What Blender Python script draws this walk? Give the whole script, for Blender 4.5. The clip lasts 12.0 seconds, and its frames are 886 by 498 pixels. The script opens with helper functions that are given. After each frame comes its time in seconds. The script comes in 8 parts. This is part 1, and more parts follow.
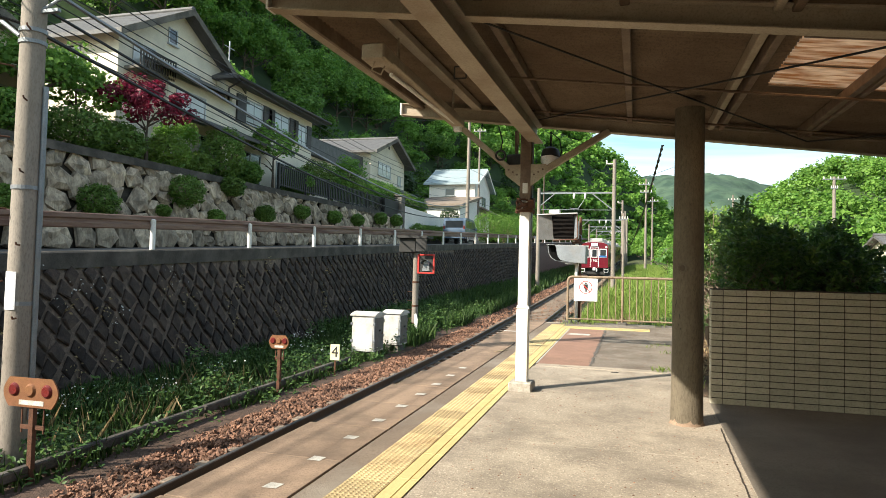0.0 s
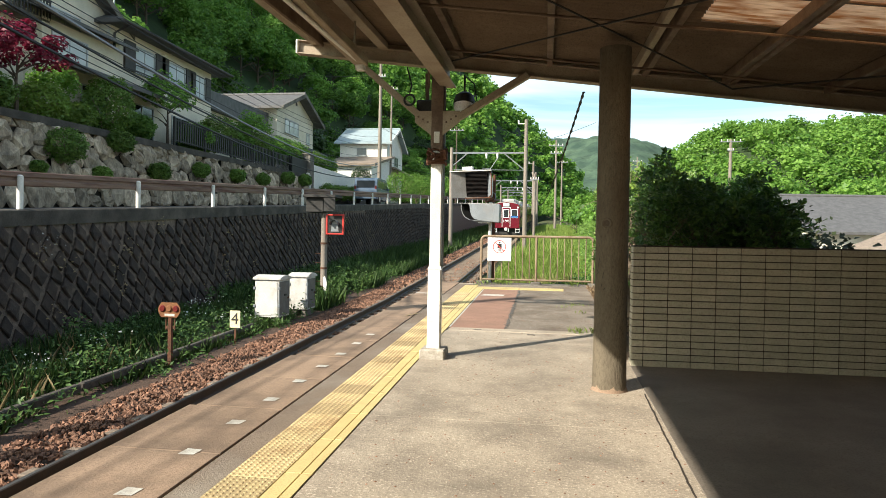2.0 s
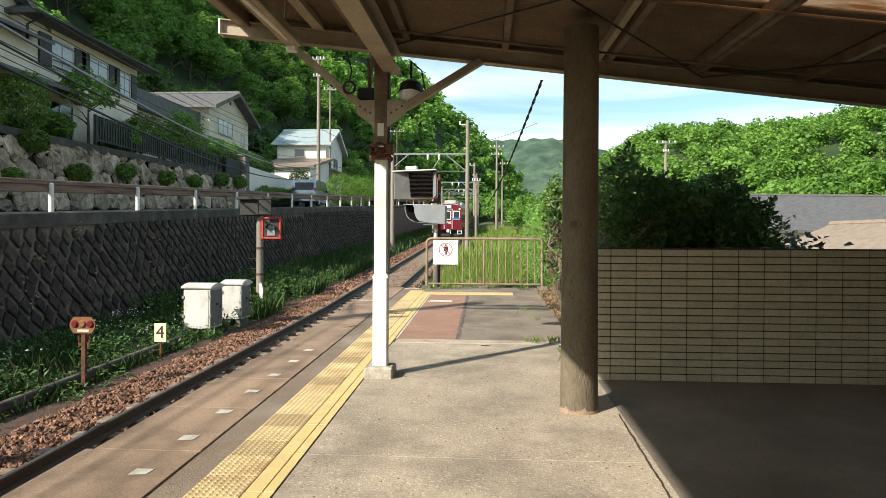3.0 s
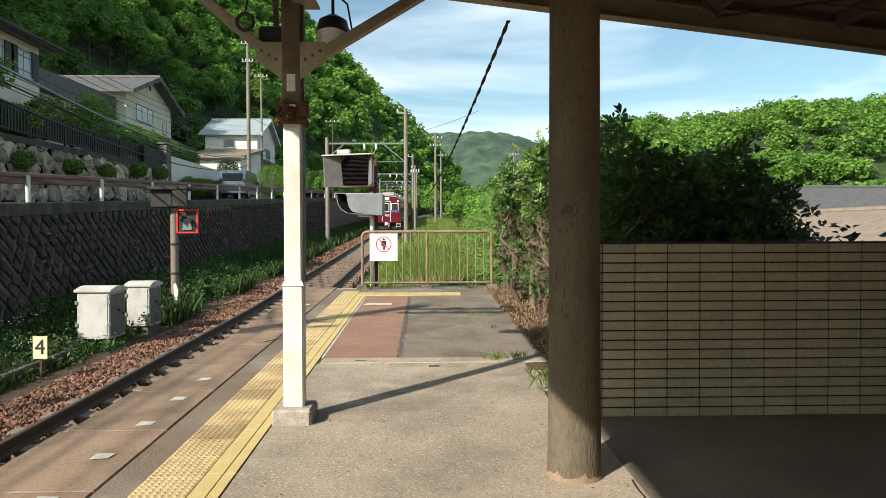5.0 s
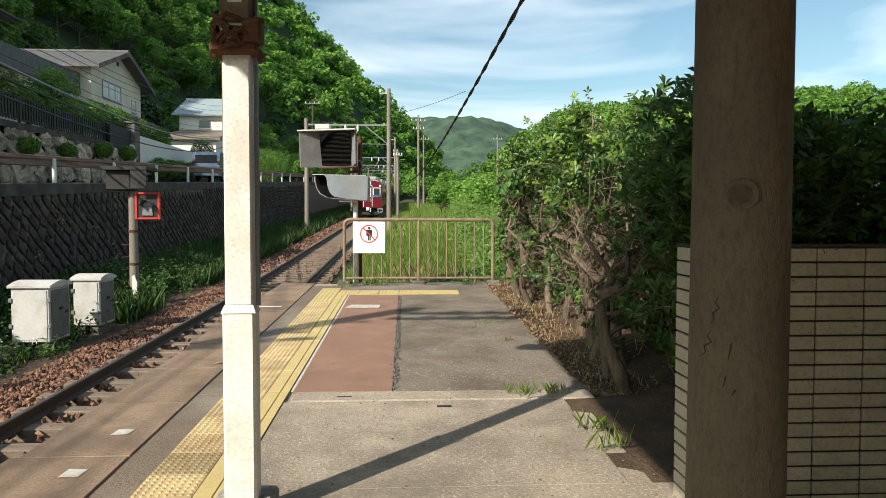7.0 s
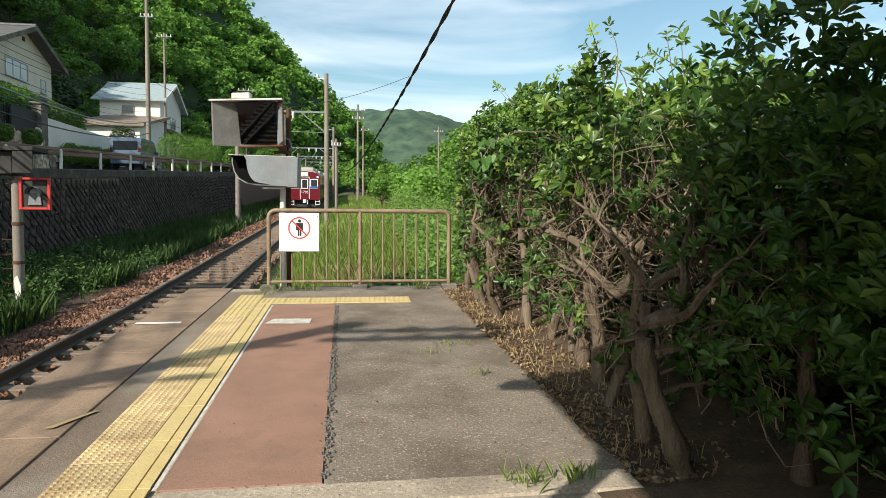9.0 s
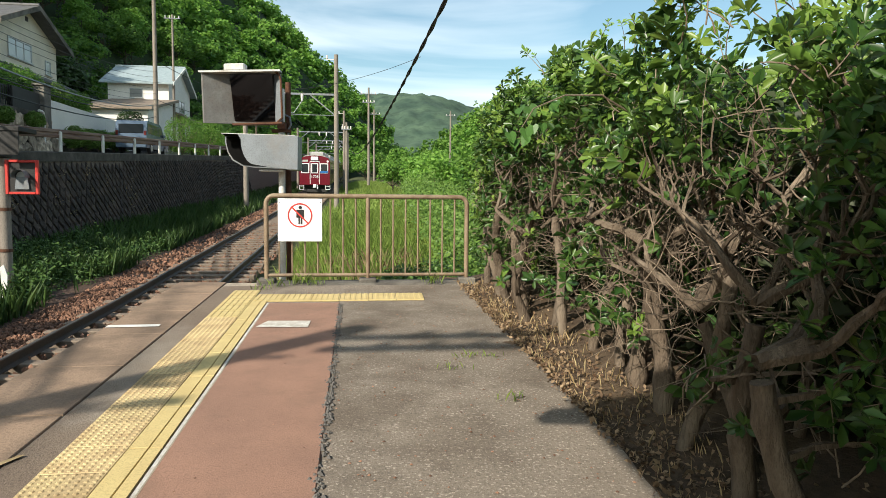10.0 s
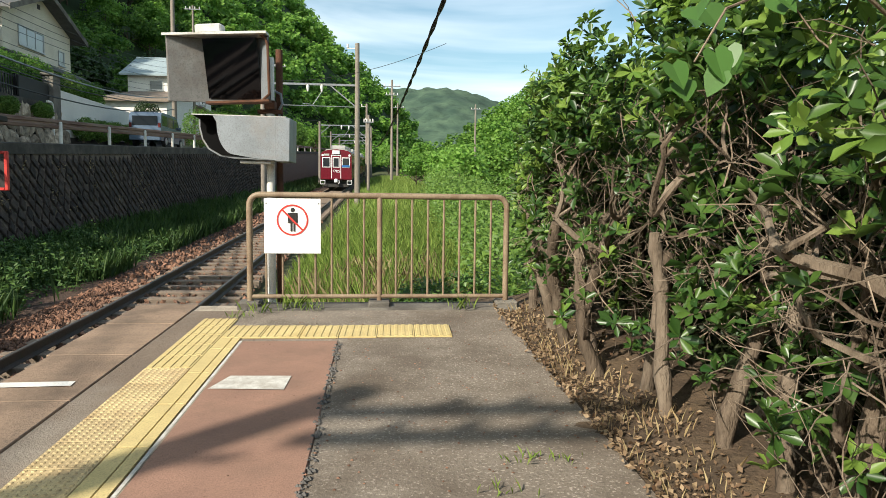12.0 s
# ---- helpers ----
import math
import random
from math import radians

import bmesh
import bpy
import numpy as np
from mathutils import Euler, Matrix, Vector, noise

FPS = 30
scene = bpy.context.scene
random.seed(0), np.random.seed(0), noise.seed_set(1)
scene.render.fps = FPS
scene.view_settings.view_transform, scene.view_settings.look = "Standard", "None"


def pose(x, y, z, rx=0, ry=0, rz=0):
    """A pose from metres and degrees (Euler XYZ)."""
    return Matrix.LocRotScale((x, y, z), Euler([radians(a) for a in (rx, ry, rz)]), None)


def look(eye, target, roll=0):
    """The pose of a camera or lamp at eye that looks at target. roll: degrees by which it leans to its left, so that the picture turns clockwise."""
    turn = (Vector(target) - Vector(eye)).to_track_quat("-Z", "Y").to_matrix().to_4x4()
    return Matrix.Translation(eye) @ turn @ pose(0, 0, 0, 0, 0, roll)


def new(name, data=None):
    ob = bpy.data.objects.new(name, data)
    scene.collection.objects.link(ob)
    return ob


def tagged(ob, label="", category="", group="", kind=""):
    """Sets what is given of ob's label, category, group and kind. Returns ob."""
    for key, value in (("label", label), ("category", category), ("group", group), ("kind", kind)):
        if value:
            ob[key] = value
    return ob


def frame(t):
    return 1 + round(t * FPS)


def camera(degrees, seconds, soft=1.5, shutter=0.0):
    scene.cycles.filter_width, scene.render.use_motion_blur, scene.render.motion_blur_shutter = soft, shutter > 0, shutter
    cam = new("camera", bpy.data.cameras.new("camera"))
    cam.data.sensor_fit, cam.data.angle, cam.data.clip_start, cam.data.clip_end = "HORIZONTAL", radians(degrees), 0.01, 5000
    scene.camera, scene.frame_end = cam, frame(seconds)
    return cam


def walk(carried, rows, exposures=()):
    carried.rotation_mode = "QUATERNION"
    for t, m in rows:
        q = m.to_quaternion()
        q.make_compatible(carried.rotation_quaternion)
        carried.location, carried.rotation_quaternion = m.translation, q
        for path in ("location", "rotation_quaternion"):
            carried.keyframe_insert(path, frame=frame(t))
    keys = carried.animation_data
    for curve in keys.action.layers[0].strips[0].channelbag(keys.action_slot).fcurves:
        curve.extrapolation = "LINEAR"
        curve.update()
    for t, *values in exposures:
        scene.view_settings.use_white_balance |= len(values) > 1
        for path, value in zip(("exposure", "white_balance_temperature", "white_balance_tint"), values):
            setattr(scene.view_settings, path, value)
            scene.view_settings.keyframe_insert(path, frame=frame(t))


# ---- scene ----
cam = camera(66.7, 12.0, 0.5)
PATH = [
    (0, (0.411, -0.729, 1.505), (-0.142, 1.192, 1.585), 1.5),
    (0.5, (0.392, -0.683, 1.502), (-0.129, 1.247, 1.558), 1.5),
    (1, (0.366, -0.528, 1.494), (-0.111, 1.414, 1.511), 1.4),
    (1.5, (0.352, -0.272, 1.479), (-0.046, 1.687, 1.471), 1.4),
    (2, (0.307, -0.002, 1.475), (0.007, 1.976, 1.446), 1.0),
    (2.5, (0.216, 0.351, 1.505), (-0.003, 2.338, 1.473), 0.5),
    (3, (0.149, 0.72, 1.494), (0.022, 2.716, 1.473), 0.3),
    (3.2, (0.11, 0.846, 1.514), (0.018, 2.844, 1.499), 0.1),
    (4.8, (0.053, 2.216, 1.503), (0.099, 4.215, 1.468), -0.2),
    (5, (0.062, 2.373, 1.504), (0.117, 4.372, 1.462), -0.2),
    (5.5, (0.046, 2.785, 1.542), (0.109, 4.783, 1.485), -0.1),
    (6, (0.029, 3.226, 1.543), (0.112, 5.223, 1.471), -0.0),
    (6.5, (-0.032, 3.651, 1.548), (0.063, 5.647, 1.474), -0.0),
    (7, (-0.121, 4.076, 1.562), (-0.009, 6.071, 1.476), 0.1),
    (7.5, (-0.127, 4.525, 1.578), (0.031, 6.516, 1.487), 0.3),
    (7.7, (-0.133, 4.698, 1.581), (0.056, 6.687, 1.486), 0.3),
    (9.3, (-0.1, 6.283, 1.528), (0.193, 8.258, 1.42), 0.4),
    (9.5, (-0.084, 6.487, 1.535), (0.198, 8.464, 1.42), 0.4),
    (10, (-0.048, 6.964, 1.543), (0.21, 8.942, 1.395), 0.5),
    (10.5, (-0.017, 7.425, 1.555), (0.249, 9.398, 1.368), 0.7),
    (11, (0.016, 7.924, 1.561), (0.257, 9.9, 1.368), 0.9),
    (11.5, (0.079, 8.412, 1.579), (0.3, 10.392, 1.396), 1.3),
    (12, (0.105, 8.889, 1.599), (0.294, 10.873, 1.435), 0.7),
]
walk(cam, [(t, look(eye, target, roll)) for t, eye, target, roll in PATH], [(0.0, 1.0), (2.5, 0.82), (5.5, 0.45), (7.5, 0.4), (9.5, 0.45), (12.0, 0.5)])

# ---- light ----
world = bpy.data.worlds.new("sky")
scene.world = world
world.use_nodes = True
wn = world.node_tree.nodes
wl = world.node_tree.links
sky = wn.new("ShaderNodeTexSky")
sky.sky_type = "NISHITA"
sky.sun_disc = False
sky.sun_elevation = radians(33.5)
sky.sun_rotation = radians(225)
sky.air_density, sky.dust_density, sky.ozone_density = 1.0, 1.6, 0.25
# thin drifting cloud streaks over the blue
wtc = wn.new("ShaderNodeTexCoord")
wmap = wn.new("ShaderNodeMapping")
wmap.inputs["Scale"].default_value = (1.2, 2.2, 7.0)
wmap.inputs["Rotation"].default_value = (0.1, 0.25, 0.3)
wnoise = wn.new("ShaderNodeTexNoise")
wnoise.inputs["Scale"].default_value = 1.6
wnoise.inputs["Detail"].default_value = 7
wnoise.inputs["Distortion"].default_value = 0.5
wramp = wn.new("ShaderNodeValToRGB")
wramp.color_ramp.elements[0].position = 0.47
wramp.color_ramp.elements[1].position = 0.85
wmix = wn.new("ShaderNodeMix")
wmix.data_type = "RGBA"
wmix.inputs["B"].default_value = (8.6, 9.2, 9.5, 1)
wl.new(wtc.outputs["Generated"], wmap.inputs["Vector"])
wl.new(wmap.outputs["Vector"], wnoise.inputs["Vector"])
wl.new(wnoise.outputs["Fac"], wramp.inputs["Fac"])
wl.new(wramp.outputs["Color"], wmix.inputs["Factor"])
wtint = world.node_tree.nodes.new("ShaderNodeMix")
wtint.data_type, wtint.blend_type = "RGBA", "MULTIPLY"
wtint.inputs["Factor"].default_value = 1.0
wtint.inputs["B"].default_value = (0.9, 1.05, 0.98, 1)
wl.new(sky.outputs["Color"], wtint.inputs["A"])
wl.new(wtint.outputs["Result"], wmix.inputs["A"])
wl.new(wmix.outputs["Result"], wn["Background"].inputs["Color"])
wn["Background"].inputs["Strength"].default_value = 0.12
sun_data = bpy.data.lights.new("sun", "SUN")
sun_data.energy, sun_data.angle, sun_data.color = 5.0, radians(0.6), (1.0, 0.93, 0.80)
sun = new("sun", sun_data)
sun.matrix_world = look((-60, -60, 60), (-60 + 0.58, -60 + 0.58, 60 - 0.543))


# ---- mesh helpers ----
class MB:
    """Collects vertices and faces of one mesh."""

    def __init__(self):
        self.v, self.f = [], []

    def add(self, verts, faces):
        n = len(self.v)
        self.v.extend(tuple(p) for p in verts)
        self.f.extend(tuple(n + i for i in f) for f in faces)
        return self

    def box(self, x0, x1, y0, y1, z0, z1, m=None):
        vs = [Vector((x, y, z)) for x in (x0, x1) for y in (y0, y1) for z in (z0, z1)]
        if m:
            vs = [m @ p for p in vs]
        return self.add(vs, [(0, 1, 3, 2), (4, 6, 7, 5), (0, 4, 5, 1), (2, 3, 7, 6), (0, 2, 6, 4), (1, 5, 7, 3)])

    def cbox(self, x0, x1, y0, y1, z0, z1, c=0.01, m=None):
        """A box with chamfered edges."""
        mid = ((x0 + x1) / 2, (y0 + y1) / 2, (z0 + z1) / 2)
        h = (abs(x1 - x0) / 2, abs(y1 - y0) / 2, abs(z1 - z0) / 2)
        c = min(c, 0.45 * min(h))
        idx, vs = {}, []
        signs = [(a, b, d) for a in (-1, 1) for b in (-1, 1) for d in (-1, 1)]
        for s in signs:
            for a in range(3):
                p = Vector([mid[k] + s[k] * (h[k] if k == a else h[k] - c) for k in range(3)])
                idx[s, a] = len(vs)
                vs.append(m @ p if m else p)
        fs = []

        def face(ids):
            ps = [vs[i] for i in ids]
            n = (ps[1] - ps[0]).cross(ps[2] - ps[0])
            ctr = sum(ps, Vector()) / len(ps)
            o = Vector(mid)
            if m:
                o = m @ o
            fs.append(tuple(ids) if n.dot(ctr - o) > 0 else tuple(reversed(ids)))

        for a in range(3):
            b, d = (a + 1) % 3, (a + 2) % 3
            for sa in (-1, 1):
                q = []
                for sb, sd in ((-1, -1), (1, -1), (1, 1), (-1, 1)):
                    s = [0, 0, 0]
                    s[a], s[b], s[d] = sa, sb, sd
                    q.append(idx[tuple(s), a])
                face(q)
            for sb in (-1, 1):
                for sd in (-1, 1):
                    s0, s1 = [0, 0, 0], [0, 0, 0]
                    s0[a], s1[a] = -1, 1
                    s0[b] = s1[b] = sb
                    s0[d] = s1[d] = sd
                    s0, s1 = tuple(s0), tuple(s1)
                    face([idx[s0, b], idx[s1, b], idx[s1, d], idx[s0, d]])
        for s in signs:
            face([idx[s, 0], idx[s, 1], idx[s, 2]])
        return self.add(vs, fs)

    def tube(self, pts, radii, n=8, cap=True):
        """A round tube along points; radii one number or one a point."""
        pts = [Vector(p) for p in pts]
        if not isinstance(radii, (list, tuple)):
            radii = [radii] * len(pts)
        vs, fs = [], []
        ref = None
        for i, p in enumerate(pts):
            d = (pts[min(i + 1, len(pts) - 1)] - pts[max(i - 1, 0)]).normalized()
            if ref is None:
                ref = d.orthogonal().normalized()
            ref = (ref - d * ref.dot(d))
            ref = ref.normalized() if ref.length > 1e-6 else d.orthogonal().normalized()
            bi = d.cross(ref)
            for k in range(n):
                a = 2 * math.pi * k / n
                vs.append(p + (ref * math.cos(a) + bi * math.sin(a)) * radii[i])
        for i in range(len(pts) - 1):
            for k in range(n):
                k2 = (k + 1) % n
                fs.append((i * n + k, i * n + k2, (i + 1) * n + k2, (i + 1) * n + k))
        if cap:
            fs.append(tuple(reversed(range(n))))
            fs.append(tuple((len(pts) - 1) * n + k for k in range(n)))
        return self.add(vs, fs)

    def beam(self, p, q, w, h, c=0.006):
        """A rectangular bar from p to q, w wide and h high."""
        p, q = Vector(p), Vector(q)
        d = (q - p)
        ln = d.length
        d.normalize()
        up = Vector((0, 0, 1)) if abs(d.z) < 0.95 else Vector((0, 1, 0))
        side = d.cross(up).normalized()
        up = side.cross(d)
        m = Matrix((side, d, up)).transposed().to_4x4()
        m.translation = p
        return self.cbox(-w / 2, w / 2, 0, ln, -h / 2, h / 2, c, m)

    def prism(self, poly, axis, a, b):
        """A closed outline (2D) swept along axis 'x', 'y' or 'z' from a to b."""
        def at(p, t):
            return {"x": (t, p[0], p[1]), "y": (p[0], t, p[1]), "z": (p[0], p[1], t)}[axis]
        n = len(poly)
        vs = [at(p, a) for p in poly] + [at(p, b) for p in poly]
        fs = [(i, (i + 1) % n, n + (i + 1) % n, n + i) for i in range(n)]
        fs += [tuple(reversed(range(n))), tuple(range(n, 2 * n))]
        return self.add(vs, fs)

    def mesh(self, name, closed=True, smooth=False):
        me = bpy.data.meshes.new(name)
        me.from_pydata(self.v, [], self.f)
        if closed and len(self.f) < 30000:
            bm = bmesh.new()
            bm.from_mesh(me)
            bmesh.ops.recalc_face_normals(bm, faces=bm.faces)
            bm.to_mesh(me)
            bm.free()
        if smooth:
            me.polygons.foreach_set("use_smooth", [True] * len(me.polygons))
            me.set_sharp_from_angle(angle=radians(38))
        return me


def thing(name, loc, label, category, group="", kind="", rz=0):
    ob = new(name)
    ob.empty_display_size = 0.1
    ob.matrix_world = pose(*loc, 0, 0, rz)
    return tagged(ob, label, category, group, kind)


def part(name, mb, material, parent=None, label="", smooth=False, closed=True):
    me = mb if isinstance(mb, bpy.types.Mesh) else mb.mesh(name, closed, smooth)
    if material and not me.materials:
        me.materials.append(material)
    ob = new(name, me)
    if parent:
        ob.parent = parent
    return tagged(ob, label)


def solo(name, mb, material, label, category, group="", kind="", smooth=False, closed=True):
    return tagged(part(name, mb, material, None, "", smooth, closed), label, category, group, kind)


def struct(name, mb, material, label="", category="", smooth=False, closed=True, loc=None):
    ob = tagged(part(name, mb, material, None, "", smooth, closed), label, category, "", "structure")
    if loc:
        ob.location = loc
    return ob


def gz(y):
    """Height of the platform top at y: it climbs gently with the line."""
    return 0.03 * y


def tz(y):
    """Height of the rail heads at y."""
    return -1.0 + 0.03 * y if y < 20 else -0.4 + 0.045 * (y - 20)


def wz(y):
    """Height of the retaining wall's coping at y."""
    return 1.24 + 0.057 * y


# ---- materials ----
def mat(name, color, color2=None, scale=4.0, rough=0.85, bump=0.15, fine=60.0, metal=0.0, island=0.0, spec=0.3, stain=None, stain_scale=0.6, stain_amount=0.5, stretch=(1, 1, 1), obj_random=0.0, speck=0.0):
    """A procedural surface: two colours in patches, fine grain, stains, relief."""
    m = bpy.data.materials.new(name)
    m.use_nodes = True
    n, l = m.node_tree.nodes, m.node_tree.links
    b = n["Principled BSDF"]
    b.inputs["Metallic"].default_value = metal
    b.inputs["Specular IOR Level"].default_value = spec
    geo = n.new("ShaderNodeNewGeometry")
    mp = n.new("ShaderNodeMapping")
    mp.inputs["Scale"].default_value = stretch
    l.new(geo.outputs["Position"], mp.inputs["Vector"])
    color2 = color2 or tuple(c * 0.7 for c in color)

    def noise_node(sc, det=5, rg=0.6):
        t = n.new("ShaderNodeTexNoise")
        t.inputs["Scale"].default_value = sc
        t.inputs["Detail"].default_value = det
        t.inputs["Roughness"].default_value = rg
        l.new(mp.outputs["Vector"], t.inputs["Vector"])
        return t

    def mixer(fac, a, bcol, blend="MIX"):
        x = n.new("ShaderNodeMix")
        x.data_type = "RGBA"
        x.blend_type = blend
        if fac is not None:
            l.new(fac, x.inputs["Factor"])
        for sock, val in (("A", a), ("B", bcol)):
            if isinstance(val, tuple):
                x.inputs[sock].default_value = (*val, 1)
            else:
                l.new(val, x.inputs[sock])
        return x

    def ramp(src, lo, hi):
        r = n.new("ShaderNodeMapRange")
        r.inputs["From Min"].default_value, r.inputs["From Max"].default_value = lo, hi
        l.new(src, r.inputs["Value"])
        return r.outputs["Result"]

    big = noise_node(scale)
    small = noise_node(fine, 3, 0.7)
    col = mixer(ramp(big.outputs["Fac"], 0.35, 0.65), color, color2).outputs["Result"]
    grain = mixer(None, col, tuple(c * 0.55 for c in color2))
    grain.inputs["Factor"].default_value = 0
    l.new(ramp(small.outputs["Fac"], 0.47, 0.85), grain.inputs["Factor"])
    col = grain.outputs["Result"]
    if speck:
        chips = noise_node(fine * 1.25, 2, 0.5)
        chip = n.new("ShaderNodeMath")
        chip.operation = "MULTIPLY"
        chip.inputs[1].default_value = speck
        l.new(ramp(chips.outputs["Fac"], 0.58, 0.68), chip.inputs[0])
        col = mixer(chip.outputs["Value"], col, tuple(min(0.7, c * 1.5 + 0.05) for c in color)).outputs["Result"]
    if stain:
        st = noise_node(stain_scale, 6, 0.65)
        k = n.new("ShaderNodeMath")
        k.operation = "MULTIPLY"
        k.inputs[1].default_value = stain_amount
        l.new(ramp(st.outputs["Fac"], 0.48, 0.68), k.inputs[0])
        col = mixer(k.outputs[0], col, stain).outputs["Result"]
    src = None
    if island:
        src, amt = geo.outputs["Random Per Island"], island
    elif obj_random:
        oi = n.new("ShaderNodeObjectInfo")
        src, amt = oi.outputs["Random"], obj_random
    if src is not None:
        hsv = n.new("ShaderNodeHueSaturation")
        r = n.new("ShaderNodeMapRange")
        r.inputs["To Min"].default_value, r.inputs["To Max"].default_value = 1 - amt, 1 + amt
        l.new(src, r.inputs["Value"])
        l.new(r.outputs["Result"], hsv.inputs["Value"])
        l.new(col, hsv.inputs["Color"])
        col = hsv.outputs["Color"]
    l.new(col, b.inputs["Base Color"])
    rr = n.new("ShaderNodeMapRange")
    rr.inputs["To Min"].default_value, rr.inputs["To Max"].default_value = max(0.05, rough - 0.12), min(1, rough + 0.1)
    l.new(big.outputs["Fac"], rr.inputs["Value"])
    l.new(rr.outputs["Result"], b.inputs["Roughness"])
    if bump:
        bp = n.new("ShaderNodeBump")
        bp.inputs["Strength"].default_value = bump
        bp.inputs["Distance"].default_value = 0.02
        sm = n.new("ShaderNodeMath")
        sm.operation = "ADD"
        l.new(big.outputs["Fac"], sm.inputs[0])
        l.new(small.outputs["Fac"], sm.inputs[1])
        l.new(sm.outputs[0], bp.inputs["Height"])
        l.new(bp.outputs["Normal"], b.inputs["Normal"])
    return m


def leaf_mat(name, color, color2, through_light=0.35, gloss=0.45):
    """Leaves: colour differs from leaf to leaf; some light passes through."""
    m = bpy.data.materials.new(name)
    m.use_nodes = True
    n, l = m.node_tree.nodes, m.node_tree.links
    b = n["Principled BSDF"]
    out = n["Material Output"]
    geo = n.new("ShaderNodeNewGeometry")
    mx = n.new("ShaderNodeMix")
    mx.data_type = "RGBA"
    mx.inputs["A"].default_value, mx.inputs["B"].default_value = (*color, 1), (*color2, 1)
    l.new(geo.outputs["Random Per Island"], mx.inputs["Factor"])
    oi = n.new("ShaderNodeObjectInfo")
    hsv = n.new("ShaderNodeHueSaturation")
    r = n.new("ShaderNodeMapRange")
    r.inputs["To Min"].default_value, r.inputs["To Max"].default_value = 0.72, 1.2
    l.new(oi.outputs["Random"], r.inputs["Value"])
    l.new(r.outputs["Result"], hsv.inputs["Value"])
    l.new(mx.outputs["Result"], hsv.inputs["Color"])
    l.new(hsv.outputs["Color"], b.inputs["Base Color"])
    b.inputs["Roughness"].default_value = gloss
    b.inputs["Specular IOR Level"].default_value = 0.35
    tr = n.new("ShaderNodeBsdfTranslucent")
    l.new(hsv.outputs["Color"], tr.inputs["Color"])
    ms = n.new("ShaderNodeMixShader")
    ms.inputs["Fac"].default_value = through_light
    l.new(b.outputs["BSDF"], ms.inputs[1])
    l.new(tr.outputs["BSDF"], ms.inputs[2])
    l.new(ms.outputs["Shader"], out.inputs["Surface"])
    return m


def glass_mat(name, color=(0.02, 0.025, 0.03), rough=0.06):
    m = bpy.data.materials.new(name)
    m.use_nodes = True
    b = m.node_tree.nodes["Principled BSDF"]
    b.inputs["Base Color"].default_value = (*color, 1)
    b.inputs["Roughness"].default_value = rough
    b.inputs["Specular IOR Level"].default_value = 0.8
    return m


M_CONC = mat("worn_concrete", (0.44, 0.37, 0.29), (0.34, 0.285, 0.222), 2.0, 0.9, 0.4, 48, stain=(0.16, 0.132, 0.105), stain_scale=1.5, stain_amount=0.6, speck=0.4)
M_SLAB = mat("edge_slab_concrete", (0.31, 0.215, 0.15), (0.23, 0.16, 0.112), 1.6, 0.9, 0.25, 60, stain=(0.14, 0.1, 0.073), stain_scale=1.6, stain_amount=0.75, obj_random=0.07)
M_ASPH = mat("grey_asphalt", (0.235, 0.195, 0.155), (0.165, 0.135, 0.107), 1.8, 0.92, 0.35, 52, stain=(0.105, 0.078, 0.056), stain_scale=0.9, stain_amount=0.75, speck=0.9)
# mortar darkened to carry the canopy's shade
M_FLOORSH = mat("smooth_mortar_shade_tone", (0.2, 0.17, 0.138), (0.15, 0.125, 0.1), 1.2, 0.85, 0.12, 70, stain=(0.1, 0.082, 0.066), stain_scale=0.9, stain_amount=0.6)
M_BEDS = mat("grimy_bedding_concrete", (0.21, 0.16, 0.12), (0.15, 0.112, 0.085), 2.2, 0.92, 0.4, 60, stain=(0.32, 0.28, 0.23), stain_scale=1.1, stain_amount=0.6)
M_RED = mat("red_surfacing", (0.315, 0.18, 0.128), (0.25, 0.145, 0.106), 2.0, 0.9, 0.16, 120, stain=(0.15, 0.1, 0.073), stain_scale=1.4, stain_amount=0.65, speck=0.2)
M_YEL = mat("tactile_yellow", (0.5, 0.385, 0.2), (0.4, 0.3, 0.165), 5, 0.8, 0.1, 90, stain=(0.27, 0.18, 0.09), stain_scale=2.8, stain_amount=0.95, obj_random=0.25)
M_YELN = mat("new_tactile_yellow", (0.6, 0.475, 0.215), (0.53, 0.41, 0.19), 5, 0.75, 0.1, 90, stain=(0.5, 0.37, 0.15), stain_scale=2.4, stain_amount=0.5)
M_MARK = mat("worn_white_paint", (0.62, 0.6, 0.55), (0.42, 0.38, 0.33), 14, 0.85, 0.15, 120)
M_RAIL = mat("rail_steel", (0.045, 0.035, 0.03), (0.075, 0.05, 0.035), 6, 0.6, 0.2, 60, metal=0.2)
M_RAILTOP = mat("polished_rail_head", (0.2, 0.19, 0.18), (0.14, 0.13, 0.12), 6, 0.45, 0.0, 60, metal=0.7)
M_BALL = mat("brown_ballast", (0.26, 0.135, 0.085), (0.17, 0.095, 0.065), 3, 0.9, 0.3, 70, island=0.45)
M_BED = mat("ballast_bed", (0.1, 0.062, 0.045), (0.065, 0.042, 0.03), 7, 0.95, 0.9, 38)
M_SLEEP = mat("weathered_sleeper", (0.26, 0.2, 0.15), (0.17, 0.13, 0.1), 4, 0.9, 0.4, 50, stretch=(0.4, 4, 4))
M_BLOCK = mat("dark_wall_stone", (0.052, 0.036, 0.028), (0.028, 0.02, 0.017), 7, 0.8, 0.9, 30, stain=(0.11, 0.078, 0.056), stain_scale=2.2, stain_amount=0.5, obj_random=0.45)
